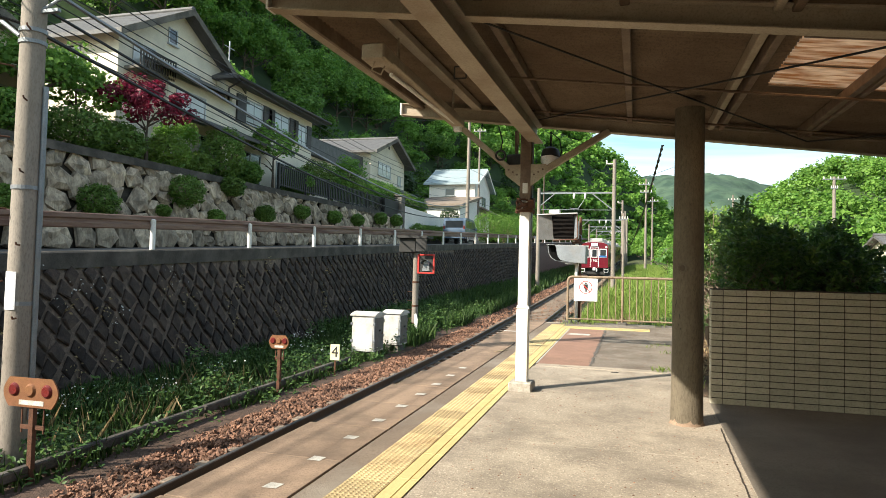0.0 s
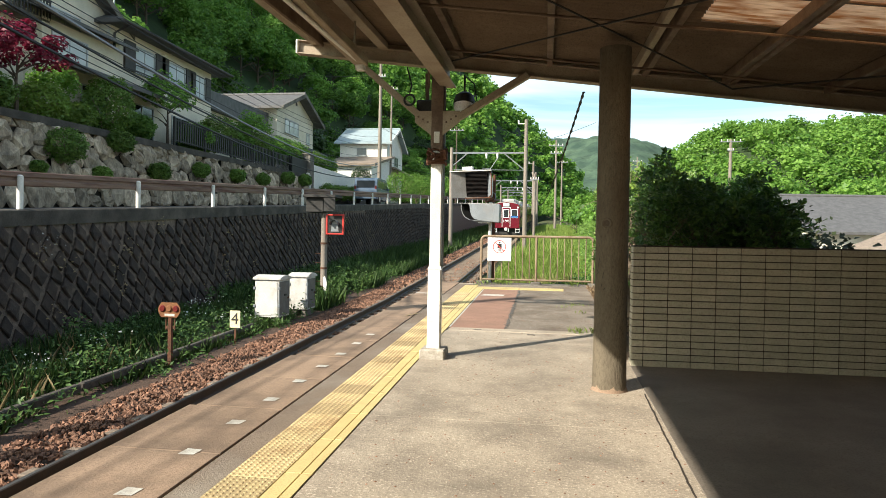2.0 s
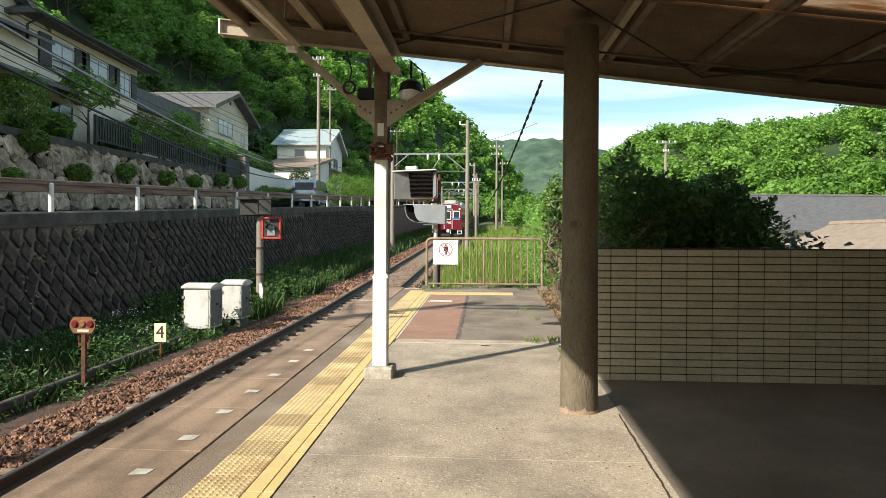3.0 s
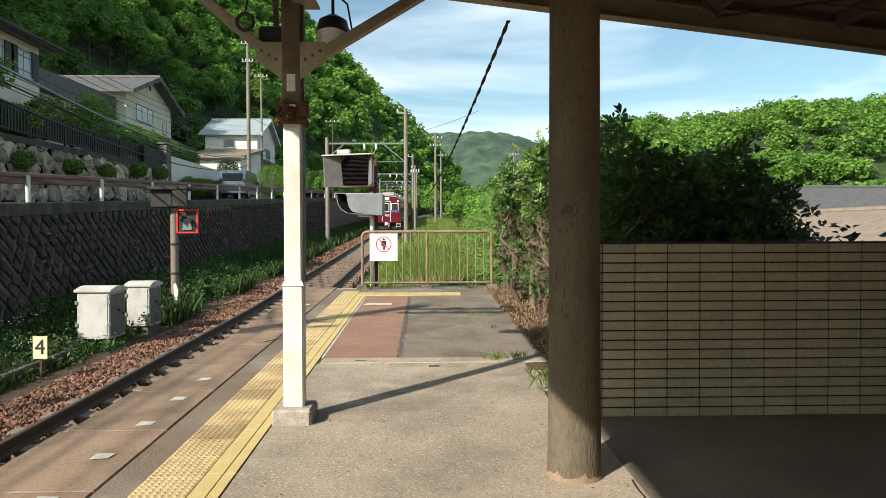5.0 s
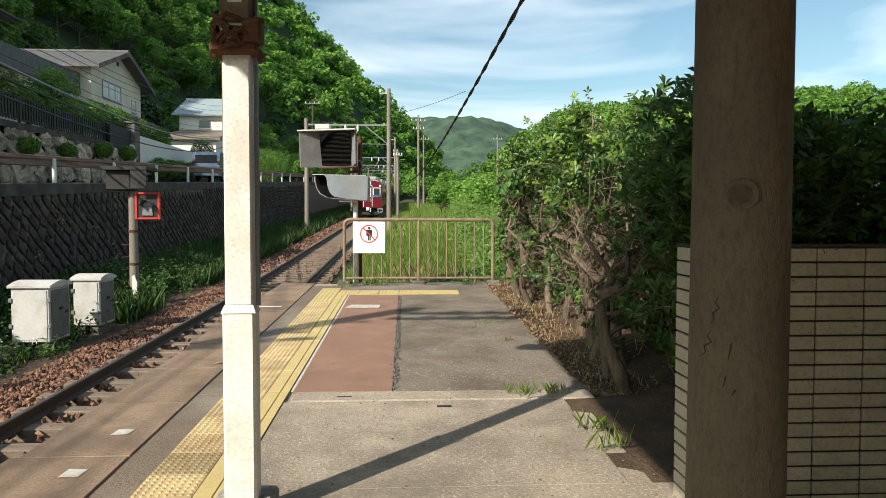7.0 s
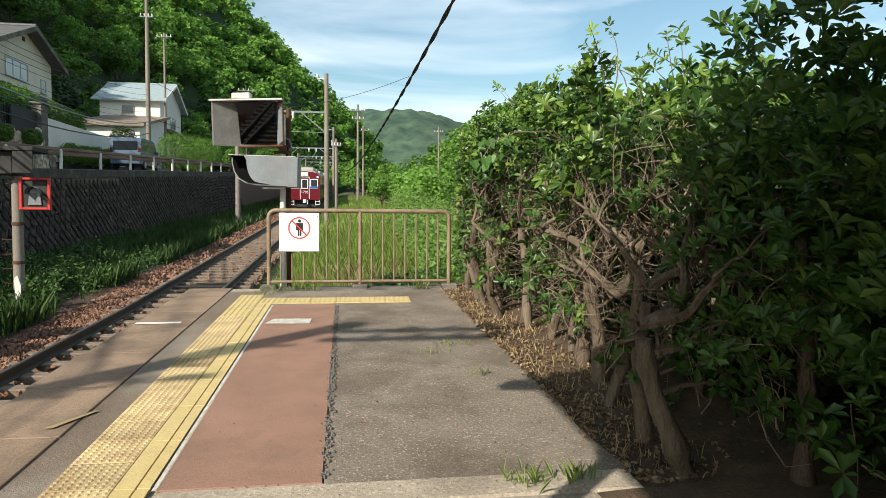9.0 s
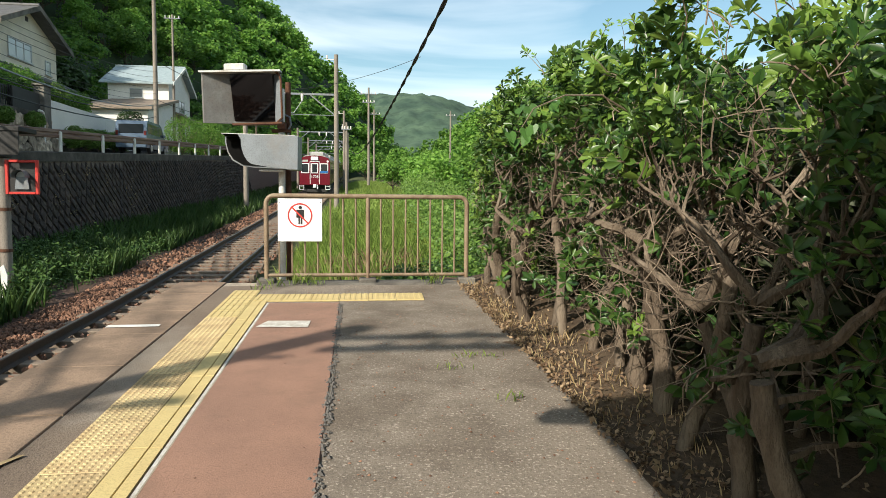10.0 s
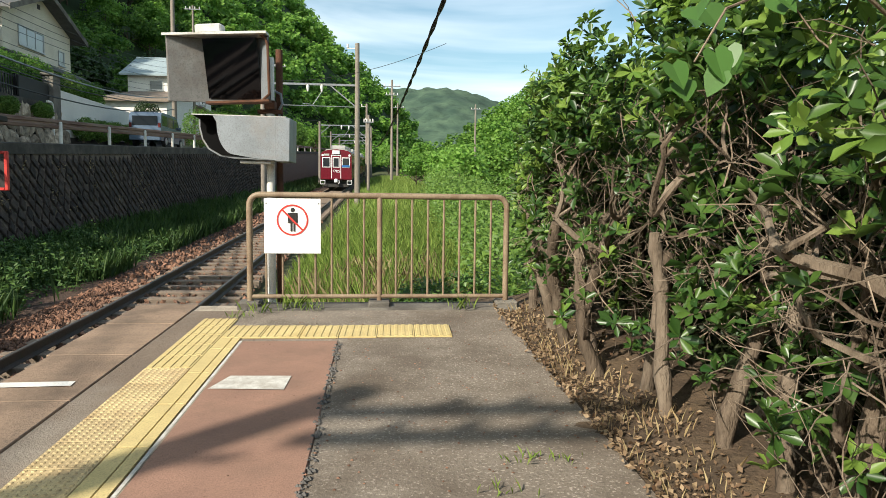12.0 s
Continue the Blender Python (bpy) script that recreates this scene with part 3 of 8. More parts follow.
tactile = thing("tactile_paving", (-1.3, 0, gz(0)), "worn yellow tactile paving strip along the platform edge", "tactile paving", "", "structure")
dot_me = dot_tile(8, 8, 0.3, P - 0.004)
dot_me.materials.append(M_YEL)
y = -6.0
tilt = math.degrees(math.atan(0.03))
while y < 13.45:
    ob = new("tile", dot_me)
    ob.parent = tactile
    ob.matrix_basis = pose(0 + 0.002 * math.sin(y * 40), y + P / 2, gz(y + P / 2) + 0.004, tilt, 0, 0.5 * math.sin(y * 13))
    y += P
bar_y = bar_tile(0.3, P - 0.004, "y")
bar_y.materials.append(M_YELN)
new_strip = thing("tactile_paving", (-1.3, 14.0, gz(14.0)), "bright yellow ribbed guide tiles at the platform end", "tactile paving", "", "structure")
while y < 15.0:
    for dx in (0,):
        ob = new("tile", bar_y)
        ob.parent = new_strip
        ob.matrix_basis = pose(dx, y + P / 2 - 14, gz(y + P / 2) - gz(14) + 0.004, tilt, 0, 0)
    y += P
bar_x = bar_tile(P - 0.004, 0.42, "y")
bar_x.materials.append(M_YELN)
x = -1.14 + P / 2
while x < 0.75:
    ob = new("tile", bar_x)
    ob.parent = new_strip
    ob.matrix_basis = pose(x + 1.3, 14.5 - 14 + 0.01 * math.sin(x * 5), gz(14.5) - gz(14) + 0.006, tilt, 0, -1.5)
    x += P
# painted line of small tiles
line_me = MB().cbox(-0.075, 0.075, -0.3, 0.3, -0.008, 0.004, 0.003).mesh("line_tile", False)
line_me.materials.append(M_YELN)
line = thing("yellow_line", (-1.05, 0, 0), "yellow edge line of narrow tiles beside the tactile paving", "floor marking", "", "structure")
y = -6.0
while y < 14.2:
    for dx, sx in ((-0.05, 0.62), (0.033, 0.4)):
        ob = new("line_tile", line_me)
        ob.parent = line
        ob.matrix_basis = pose(dx, y + 0.3, gz(y + 0.3) + 0.004, tilt, 0, 0) @ Matrix.Diagonal((sx, 0.99, 1, 1))
    y += 0.605
m = MB()
m.add([(a, b, gz(b) + 0.006) for a, b in ((-0.976, 9.1), (-0.957, 9.1), (-0.957, 14.2), (-0.976, 14.2))], [(0, 1, 2, 3)])
solo("painted_mark", m, M_MARK, "thin pale seam line beside the yellow line", "floor marking", "", "structure", closed=False)
# iron cover slots beside the paving
for x, y, w, d in ((-0.62, 8.95, 0.11, 0.02), (0.1, 8.7, 0.1, 0.02)):
    solo("drain_slot", MB().box(x, x + w, y, y + d, gz(y) - 0.02, gz(y) + 0.009), M_DARK, "small dark slot in the concrete joint", "drain", "", "structure")

# ---- planting gap and hedge bed ----
def bed_z(x, y):
    return gz(y) - 0.03 + 0.05 * noise.noise(Vector((x * 2, y * 2, 1))) + 0.09 * smoothstep(1.25, 2.2, x) - 0.25 * smoothstep(3.2, 5, x)


sheet("hedge_bed", steps(1.03, 5.2, 24), steps(7.36, 16.2, 60), bed_z, M_SOIL, "dry soil with leaf litter under the hedge", "soil")

# ---- track ----
TX, GAUGE = -3.74, 1.5
rail_profile = [(-0.065, -0.16), (0.065, -0.16), (0.06, -0.145), (0.012, -0.12), (0.012, -0.04), (0.036, -0.03), (0.036, -0.004), (0.028, 0), (-0.028, 0), (-0.036, -0.004), (-0.036, -0.03), (-0.012, -0.04), (-0.012, -0.12), (-0.06, -0.145)]
ry = steps(-30, 20, 5) + steps(30, 220, 10)
for sx in (-GAUGE / 2, GAUGE / 2):
    rail = thing("rail", (TX + sx, 0, 0), "dark rusted steel rail with a worn running surface", "rail", "running rails", "structure")
    mb = MB()
    k = len(rail_profile)
    mb.v = [(px, y, tz(y) + pz) for y in ry for px, pz in rail_profile]
    mb.f = [(j * k + i, j * k + (i + 1) % k, (j + 1) * k + (i + 1) % k, (j + 1) * k + i) for j in range(len(ry) - 1) for i in range(k)]
    part("rail_body", mb, M_RAIL, rail, closed=False)
    mb = MB()
    mb.v = [(px, y, tz(y) + 0.003) for y in ry for px in (-0.022, 0.022)]
    mb.f = [(j * 2, j * 2 + 1, j * 2 + 3, j * 2 + 2) for j in range(len(ry) - 1)]
    part("rail_head", mb, M_RAILTOP, rail, "polished rail head", closed=False)
sleepers = thing("track_bed", (TX, 0, 0), "brown ballast track bed with weathered sleepers", "track bed", "", "structure")
sl_me = MB().cbox(-1.2, 1.2, -0.11, 0.11, -0.16, 0, 0.012).mesh("sleeper", False)
sl_me.materials.append(M_SLEEP)
y = -6.0
i = 0
while y < 110:
    ob = new("sleeper", sl_me)
    ob.parent = sleepers
    ob.matrix_basis = pose(0.02 * math.sin(i * 3.1), y, tz(y) - 0.158, tilt if y < 20 else 2.57, 0, 0.6 * math.sin(i * 1.7))
    y += 0.64
    i += 1
bed_xs = [-6.3, -5.95, -5.3, -4.9, -4.2, -3.7, -3.2, -2.6, -2.25, -1.6, -1.2]


def bed_height(x, y):
    d = abs(x - TX)
    h = -0.2 - 0.2 * smoothstep(1.9, 2.7, d)
    return tz(y) + h + 0.02 * noise.noise(Vector((x * 3, y * 3, 0)))


mb = MB()
by = steps(-30, 20, 60) + steps(21, 220, 60)
mb.v = [(x, y, bed_height(x, y)) for y in by for x in bed_xs]
w = len(bed_xs)
mb.f = [(j * w + i, j * w + i + 1, (j + 1) * w + i + 1, (j + 1) * w + i) for j in range(len(by) - 1) for i in range(w - 1)]
part("ballast_bed", mb, M_BED, sleepers, closed=False, smooth=True)
# loose stones
rng = np.random.RandomState(3)
OCT = np.array([(1, 0, 0), (-1, 0, 0), (0, 1, 0), (0, -1, 0), (0, 0, 1), (0, 0, -1)], float)
OCTF = [(0, 2, 4), (2, 1, 4), (1, 3, 4), (3, 0, 4), (2, 0, 5), (1, 2, 5), (3, 1, 5), (0, 3, 5)]


def stones(count, xr, yr, size, seed, power=1.0):
    r = np.random.RandomState(seed)
    V, F = [], []
    for i in range(count):
        x = r.uniform(*xr)
        y = yr[0] + (yr[1] - yr[0]) * r.rand() ** power
        s = size * r.uniform(0.6, 1.35)
        q = OCT * s * r.uniform(0.55, 1.2, (6, 3)) + r.normal(0, s * 0.2, (6, 3))
        rot = np.array(Euler(r.uniform(0, 6, 3)).to_matrix())
        q = q @ rot + np.array((x, y, bed_height(x, y) + s * 0.25))
        V.extend(q.tolist())
        F.extend([tuple(6 * i + a for a in f) for f in OCTF])
    mb = MB()
    mb.v, mb.f = V, F
    return mb


solo("ballast_stones", stones(13000, (-6.25, -4.6), (0, 24), 0.034, 1), M_BALL, "loose reddish-brown ballast stones beside the rail", "ballast", "", "stuff", closed=False)
solo("ballast_stones", stones(2600, (-4.55, -2.4), (3, 40), 0.045, 2, 1.0), M_BALL, "brown ballast stones between the rails", "ballast", "", "stuff", closed=False)
solo("ballast_stones", stones(2200, (-6.0, -4.6), (24, 70), 0.06, 4), M_BALL, "brown ballast stones along the track shoulder", "ballast", "", "stuff", closed=False)
# cable trough beam beside the ballast
trough = thing("trackside_beam", (-6.4, 0, 0), "dark weathered concrete beam on short posts beside the ballast", "beam", "", "structure")
mb = MB()
for a, b in ((-4, 2.9), (2.95, 8.9), (8.95, 14.8)):
    mb.beam((0, a, tz(a) - 0.06), (0, b, tz(b) - 0.06), 0.12, 0.13, 0.02)
part("beam", mb, M_COPED, trough)
for y in (-2.5, 0.9, 4.1, 7.4, 10.4, 13.0):
    part("post", MB().cbox(-0.06, 0.06, y - 0.07, y + 0.07, tz(y) - 0.6, tz(y) - 0.165, 0.01), M_COPED, trough)

# ---- retaining wall ----
WX_B, WX_T = -9.2, -10.0


def wall_point(u, v, out=0.0):
    """A point of the battered wall face: u along the line, v from 0 at the foot to 1 under the coping."""
    zb, zt = tz(u) - 0.5, wz(u) - 0.33
    n = Vector((1, 0, (WX_B - WX_T) / (zt - zb))).normalized()
    return Vector((WX_B + (WX_T - WX_B) * v, u, zb + (zt - zb) * v)) + n * out


ret = thing("retaining_wall", (-10, 0, 0), "tall dark retaining wall of diamond-laid stone blocks", "wall", "", "structure")
off = Vector((10, 0, 0))
mb = MB()
uy = steps(-12, 200, 60)
mb.v = [tuple(wall_point(u, v, -0.02) + off) for u in uy for v in (-0.25, 1.0)]
mb.f = [(j * 2, j * 2 + 1, j * 2 + 3, j * 2 + 2) for j in range(len(uy) - 1)]
part("joint_face", mb, M_JOINT, ret, closed=False)
mb = MB()
rows = [[(-0.35, wz(y)), (0.0, wz(y)), (0.04, wz(y) - 0.03), (0.04, wz(y) - 0.33), (-0.35, wz(y) - 0.33)] for y in uy]
mb.v = [(px, y, pz) for y, r in zip(uy, rows) for px, pz in r]
mb.f = [(j * 5 + i, j * 5 + (i + 1) % 5, (j + 1) * 5 + (i + 1) % 5, (j + 1) * 5 + i) for j in range(len(uy) - 1) for i in range(5)]
part("coping", mb, M_COPED, ret, "blackened concrete coping", closed=False)

# diamond blocks: near ones are objects, the far ones one mesh
HB, WB = 0.56, 0.44
rng = random.Random(11)


def block_mesh(seed):
    r = random.Random(seed)
    a, b = WB / 2 - 0.028, HB / 2 - 0.03
    j = lambda s: r.uniform(-s, s)
    o = [(0, -a + 0.02 + j(0.035), j(0.05)), (0, j(0.06), b - 0.015 + j(0.03)), (0, a - 0.02 + j(0.035), j(0.05)), (0, j(0.06), -b + 0.015 + j(0.03))]
    mid = [(0.034 + j(0.012), y * 0.93, z * 0.93) for _, y, z in o]
    top = [(0.044 + j(0.012), y * 0.78, z * 0.78) for _, y, z in o]
    mb = MB()
    mb.add(o + mid + top, [(i, (i + 1) % 4, 4 + (i + 1) % 4, 4 + i) for i in range(4)] + [(4 + i, 4 + (i + 1) % 4, 8 + (i + 1) % 4, 8 + i) for i in range(4)] + [(8, 9, 10, 11)])
    me = mb.mesh("stone_block", False)
    me.materials.append(M_BLOCK)
    return me


block_meshes = [block_mesh(s) for s in range(14)]
far = MB()
near_count = 0
row = 0
batter = math.degrees(math.atan2(WX_B - WX_T, 2.6))
for k in range(-2, 18):
    for c in range(0, 160):
        u = 2.0 + c * WB + (WB / 2 if k % 2 else 0)
        zb, zt = tz(u) - 0.5, wz(u) - 0.33
        v = (0.1 + k * HB / 2) / (zt - zb) - 0.02
        if v < -0.05 or v > 0.985 or u > 70:
            continue
        p = wall_point(u, v)
        m = pose(p.x, p.y, p.z, 0, -batter + rng.uniform(-2, 2), rng.uniform(-5, 5)) @ pose(0, rng.uniform(-0.02, 0.02), rng.uniform(-0.02, 0.02), rng.uniform(-6, 6) + 2.0)
        me = block_meshes[rng.randrange(14)]
        if u < 13.5 and near_count < 300:
            near_count += 1
            ob = new("stone_block", me)
            ob.parent = ret
            ob.matrix_basis = Matrix.Translation(off) @ m
        else:
            far.add([Matrix.Translation(off) @ m @ q.co for q in me.vertices], [tuple(q.vertices) for q in me.polygons])
M_BLOCKF = mat("dark_wall_stone_run", (0.052, 0.036, 0.028), (0.028, 0.02, 0.017), 7, 0.8, 0.9, 30, stain=(0.11, 0.078, 0.056), stain_scale=2.2, stain_amount=0.5, island=0.45)
tagged(part("stone_blocks", far, M_BLOCKF, ret, "", closed=False), kind="stuff")

# ---- road and guard rail ----
sheet("road", [-15.4, -13.5, -12, -10.34], steps(-30, 200, 60), lambda x, y: wz(y) - 0.06, M_ROAD, "narrow asphalt road above the retaining wall", "road")
guard = thing("guard_rail", (-10.2, 0, 0), "weathered beige guard rail with rust stains on white posts", "guard rail", "", "structure")
prof = [(0.0, 0.30), (0.03, 0.28), (0.035, 0.2), (0.0, 0.17), (0.0, 0.13), (0.035, 0.1), (0.03, 0.02), (0.0, 0.0), (-0.012, 0.0), (-0.012, 0.30)]
mb = MB()
k = len(prof)
mb.v = [(0.05 + px, y, wz(y) + 0.46 + pz) for y in uy for px, pz in prof]
mb.f = [(j * k + i, j * k + (i + 1) % k, (j + 1) * k + (i + 1) % k, (j + 1) * k + i) for j in range(len(uy) - 1) for i in range(k)]
part("beam", mb, M_GUARD, guard, closed=False)
y = 0.2
while y < 130:
    part("post", MB().tube([(0.105, y, wz(y) - 0.3), (0.105, y, wz(y) + 0.66)], 0.06, 10).tube([(0.105, y, wz(y) + 0.66), (0.105, y, wz(y) + 0.69)], [0.062, 0.03], 10), M_WHITE, guard, smooth=True)
    y += 3.95 if y < 60 else 8

# ---- canopy ----
def zc(x, y):
    """Underside of the canopy's cross beams."""
    return 3.0 + 0.028 * y - 0.12 * x


canopy = thing("platform_canopy", (0, 0, 0), "brown corrugated platform canopy on cream-painted steel beams", "canopy", "", "structure")
CX0, CX1, CY0, CY1 = -2.15, 7.5, -12.0, 7.28
mb = MB()
pitch = 0.076
nwave = int((CY1 - CY0) / pitch * 6)
cy = [CY0 + i * pitch / 6 for i in range(nwave + 1)]
xs = [CX0, 0.0, 1.46, 3.3, CX1]
for xi in range(len(xs) - 1):
    xa, xb = xs[xi], xs[xi + 1]
    for i in range(nwave):
        ya, yb = cy[i], cy[i + 1]
        if xi == 2 and 4.16 < ya < 5.42:
            continue
        za, zb = 0.018 * math.cos(2 * math.pi * i / 6), 0.018 * math.cos(2 * math.pi * (i + 1) / 6)
        q = [(xa, ya, zc(xa, ya) + 0.24 + za), (xb, ya, zc(xb, ya) + 0.24 + za), (xb, yb, zc(xb, yb) + 0.24 + zb), (xa, yb, zc(xa, yb) + 0.24 + zb)]
        n0 = len(mb.v)
        mb.v += q
        mb.f.append((n0, n0 + 3, n0 + 2, n0 + 1))
part("roof_sheet", mb, M_ROOF, canopy, closed=False)
mb = MB()
for xa, xb in ((1.46, 3.3),):
    for i in range(nwave):
        ya, yb = cy[i], cy[i + 1]
        if not (4.16 < ya < 5.42):
            continue
        za, zb = 0.018 * math.cos(2 * math.pi * i / 6), 0.018 * math.cos(2 * math.pi * (i + 1) / 6)
        q = [(xa, ya, zc(xa, ya) + 0.235 + za), (xb, ya, zc(xb, ya) + 0.235 + za), (xb, yb, zc(xb, yb) + 0.235 + zb), (xa, yb, zc(xa, yb) + 0.235 + zb)]
        n0 = len(mb.v)
        mb.v += q
        mb.f.append((n0, n0 + 3, n0 + 2, n0 + 1))
M_SKYL = leaf_mat("rusty_translucent_sheet", (0.5, 0.26, 0.1), (0.5, 0.26, 0.1), 0.75, 0.6)
nt = M_SKYL.node_tree
tn = nt.nodes.new("ShaderNodeTexNoise")
tn.inputs["Scale"].default_value, tn.inputs["Detail"].default_value = 7.0, 8.0
cr = nt.nodes.new("ShaderNodeValToRGB")
cr.color_ramp.elements[0].position, cr.color_ramp.elements[1].position = 0.35, 0.62
cr.color_ramp.elements[0].color, cr.color_ramp.elements[1].color = (0.4, 0.16, 0.05, 1), (0.85, 0.6, 0.36, 1)
gp = nt.nodes.new("ShaderNodeNewGeometry")
smap = nt.nodes.new("ShaderNodeMapping")
smap.inputs["Scale"].default_value = (0.5, 4.0, 1.0)
nt.links.new(gp.outputs["Position"], smap.inputs["Vector"])
nt.links.new(smap.outputs["Vector"], tn.inputs["Vector"])
nt.links.new(tn.outputs["Fac"], cr.inputs["Fac"])
for node in nt.nodes:
    if node.type in ("BSDF_PRINCIPLED", "BSDF_TRANSLUCENT"):
        nt.links.new(cr.outputs["Color"], node.inputs["Base Color" if node.type == "BSDF_PRINCIPLED" else "Color"])
part("skylight_sheet", mb, M_SKYL, canopy, "rust-stained translucent corrugated panel", closed=False)
for ya in (4.15, 4.8, 5.43):
    part("skylight_lap", MB().beam((1.46, ya, zc(1.46, ya) + 0.215), (3.3, ya, zc(3.3, ya) + 0.215), 0.03, 0.012, 0.002), M_BROWNST, canopy)


def ibeam(p, q, w, h, t=0.012):
    """A rolled steel section: two flanges and a web."""
    mb = MB()
    up = Vector((0, 0, h / 2 - t / 2))
    mb.beam(Vector(p) - up, Vector(q) - up, w, t, 0.002)
    mb.beam(Vector(p) + up, Vector(q) + up, w, t, 0.002)
    mb.beam(p, q, t, h - 2 * t, 0.001)
    return mb


for y in (-8.0, -4.1, -0.3, 3.45, 7.14):
    xe = -2.42 if y > 7 else -2.1
    part("cross_beam", ibeam((xe, y, zc(xe, y) + 0.075), (CX1, y, zc(CX1, y) + 0.075), 0.11, 0.15), M_CREAM, canopy)
    part("end_cap", MB().cbox(xe - 0.02, xe, y - 0.06, y + 0.06, zc(xe, y), zc(xe, y) + 0.15, 0.003), M_WHITE, canopy)
for x, w, h, mtl in ((-1.45, 0.1, 0.07, M_CREAM), (-1.08, 0.06, 0.08, M_BROWNST), (-0.6, 0.06, 0.09, M_BROWNST), (0.32, 0.06, 0.09, M_BROWNST), (1.17, 0.055, 0.1, M_CREAM), (1.27, 0.055, 0.1, M_BROWNST), (2.05, 0.06, 0.09, M_BROWNST), (2.12, 0.05, 0.09, M_BROWNST), (3.0, 0.06, 0.09, M_BROWNST), (4.2, 0.06, 0.09, M_BROWNST), (5.6, 0.06, 0.09, M_BROWNST)):
    part("purlin", MB().beam((x, CY0, zc(x, CY0) + 0.165), (x, 7.08, zc(x, 7.08) + 0.165), w, h), mtl, canopy)
part("main_beam", ibeam((-0.75, CY0, zc(-0.75, CY0) - 0.09), (-0.75, 7.2, zc(-0.75, 7.2) - 0.09), 0.16, 0.2, 0.016), M_CREAM, canopy)
part("fascia", MB().beam((CX0, CY0, zc(CX0, CY0) + 0.19), (CX0, 7.3, zc(CX0, 7.3) + 0.19), 0.03, 0.16), M_BROWNST, canopy)
gut = part("gutter", MB().prism([(CX0 - 0.02, 0.27), (CX0 - 0.02, 0.16), (CX0 - 0.06, 0.13), (CX0 - 0.12, 0.13), (CX0 - 0.15, 0.17), (CX0 - 0.15, 0.27), (CX0 - 0.14, 0.27), (CX0 - 0.14, 0.175), (CX0 - 0.11, 0.14), (CX0 - 0.065, 0.14), (CX0 - 0.03, 0.17), (CX0 - 0.03, 0.27)], "y", CY0, 7.3), M_CREAM, canopy)
gut.data.transform(Matrix(((1, 0, 0, 0), (0, 1, 0, 0), (0, 0.028, 1, zc(CX0, 0)), (0, 0, 0, 1))))
part("end_fascia", MB().beam((-2.15, 7.27, zc(-2.15, 7.27) + 0.2), (CX1, 7.27, zc(CX1, 7.27) + 0.2), 0.03, 0.14), M_CREAM, canopy)
# tie rods
for a, b in (((-0.75, 3.5), (2.1, 7.0)), ((-0.7, 7.0), (2.1, 3.5)), ((-0.75, -0.2), (2.1, 3.4)), ((2.1, 7.0), (5.2, 3.5))):
    part("tie_rod", MB().tube([(a[0], a[1], zc(*a) + 0.06), (b[0], b[1], zc(*b) + 0.06)], 0.008, 6), M_DARK, canopy)
for y in (5.2, 6.6):
    part("conduit", MB().tube([(-0.9, y, zc(-0.9, y) + 0.08), (3.6, y, zc(3.6, y) + 0.08)], 0.011, 6), M_BROWNST, canopy)
part("conduit", MB().tube([(-1.02, CY0, zc(-1.02, CY0) + 0.13), (-1.02, 5.6, zc(-1.02, 5.6) + 0.13), (-0.98, 6.2, zc(-1, 6.2) + 0.12), (-0.93, 6.9, zc(-0.95, 6.9) + 0.05), (-0.93, 7.0, zc(-0.95, 7) - 0.25)], 0.014, 6), M_BROWNST, canopy)

# unseen side and back walls, added to keep light out under the canopy
struct("wall_east", MB().box(7.5, 7.7, -12, 7.4, -1, 3.1), M_BLOCKER, "unseen wall added to block light", "wall")
struct("wall_south", MB().box(-0.6, 7.5, -2.9, -2.7, -1, 3.05), M_BLOCKER, "unseen wall added to block light", "wall")

# ---- white post ----
post = thing("canopy_post", (-0.85, 7.1, gz(7.1)), "white-painted steel canopy post on a concrete base", "post")
m = MB().cbox(-0.135, 0.135, -0.15, 0.15, -0.05, 0.1, 0.015)
part("base", m, M_BASE, post, "chipped dirty white concrete base")
part("lower_sleeve", MB().cbox(-0.072, 0.072, -0.05, 0.05, 0.085, 0.945, 0.012), M_WHITE, post)
part("collar", MB().add([(sx * a, sy * (a - 0.022), z) for z, a in ((0.94, 0.076), (0.975, 0.062)) for sx, sy in ((-1, -1), (1, -1), (1, 1), (-1, 1))], [(0, 1, 5, 4), (1, 2, 6, 5), (2, 3, 7, 6), (3, 0, 4, 7), (4, 5, 6, 7), (3, 2, 1, 0)]), M_WHITE, post)
part("shaft", MB().cbox(-0.06, 0.06, -0.04, 0.04, 0.97, 2.2, 0.008), M_WHITE, post)
part("upper_shaft", MB().cbox(-0.066, 0.066, -0.05, 0.05, 2.2, zc(-0.8, 7.1) - gz(7.1) - 0.02, 0.008), M_BROWNST, post, "brown upper shaft")
for s in (-1, 1):
    x1 = 0.95 * s
    zt = zc(-0.85 + x1, 7.1) - gz(7.1) + 0.02
    part("brace", MB().beam((0.06 * s, 0, 2.46), (x1, 0, zt), 0.08, 0.07), M_CREAM, post)
    mb = MB()
    mb.prism([(0.06 * s, 2.36), (0.06 * s, 2.62), (0.24 * s, 2.62), (0.24 * s, 2.5)], "y", -0.048, -0.04)
    part("gusset", mb, M_CREAM, post)
    for q in range(3):
        part("bolt", MB().tube([(0.1 * s + 0.05 * s * q, -0.055, 2.5 + 0.03 * q), (0.1 * s + 0.05 * s * q, -0.045, 2.5 + 0.03 * q)], 0.012, 6), M_BROWNST, post)
part("conduit", MB().tube([(0.076, 0.0, 0.97), (0.076, 0.0, 2.9)], 0.011, 8), M_GREY, post, "grey cable conduit", smooth=True)
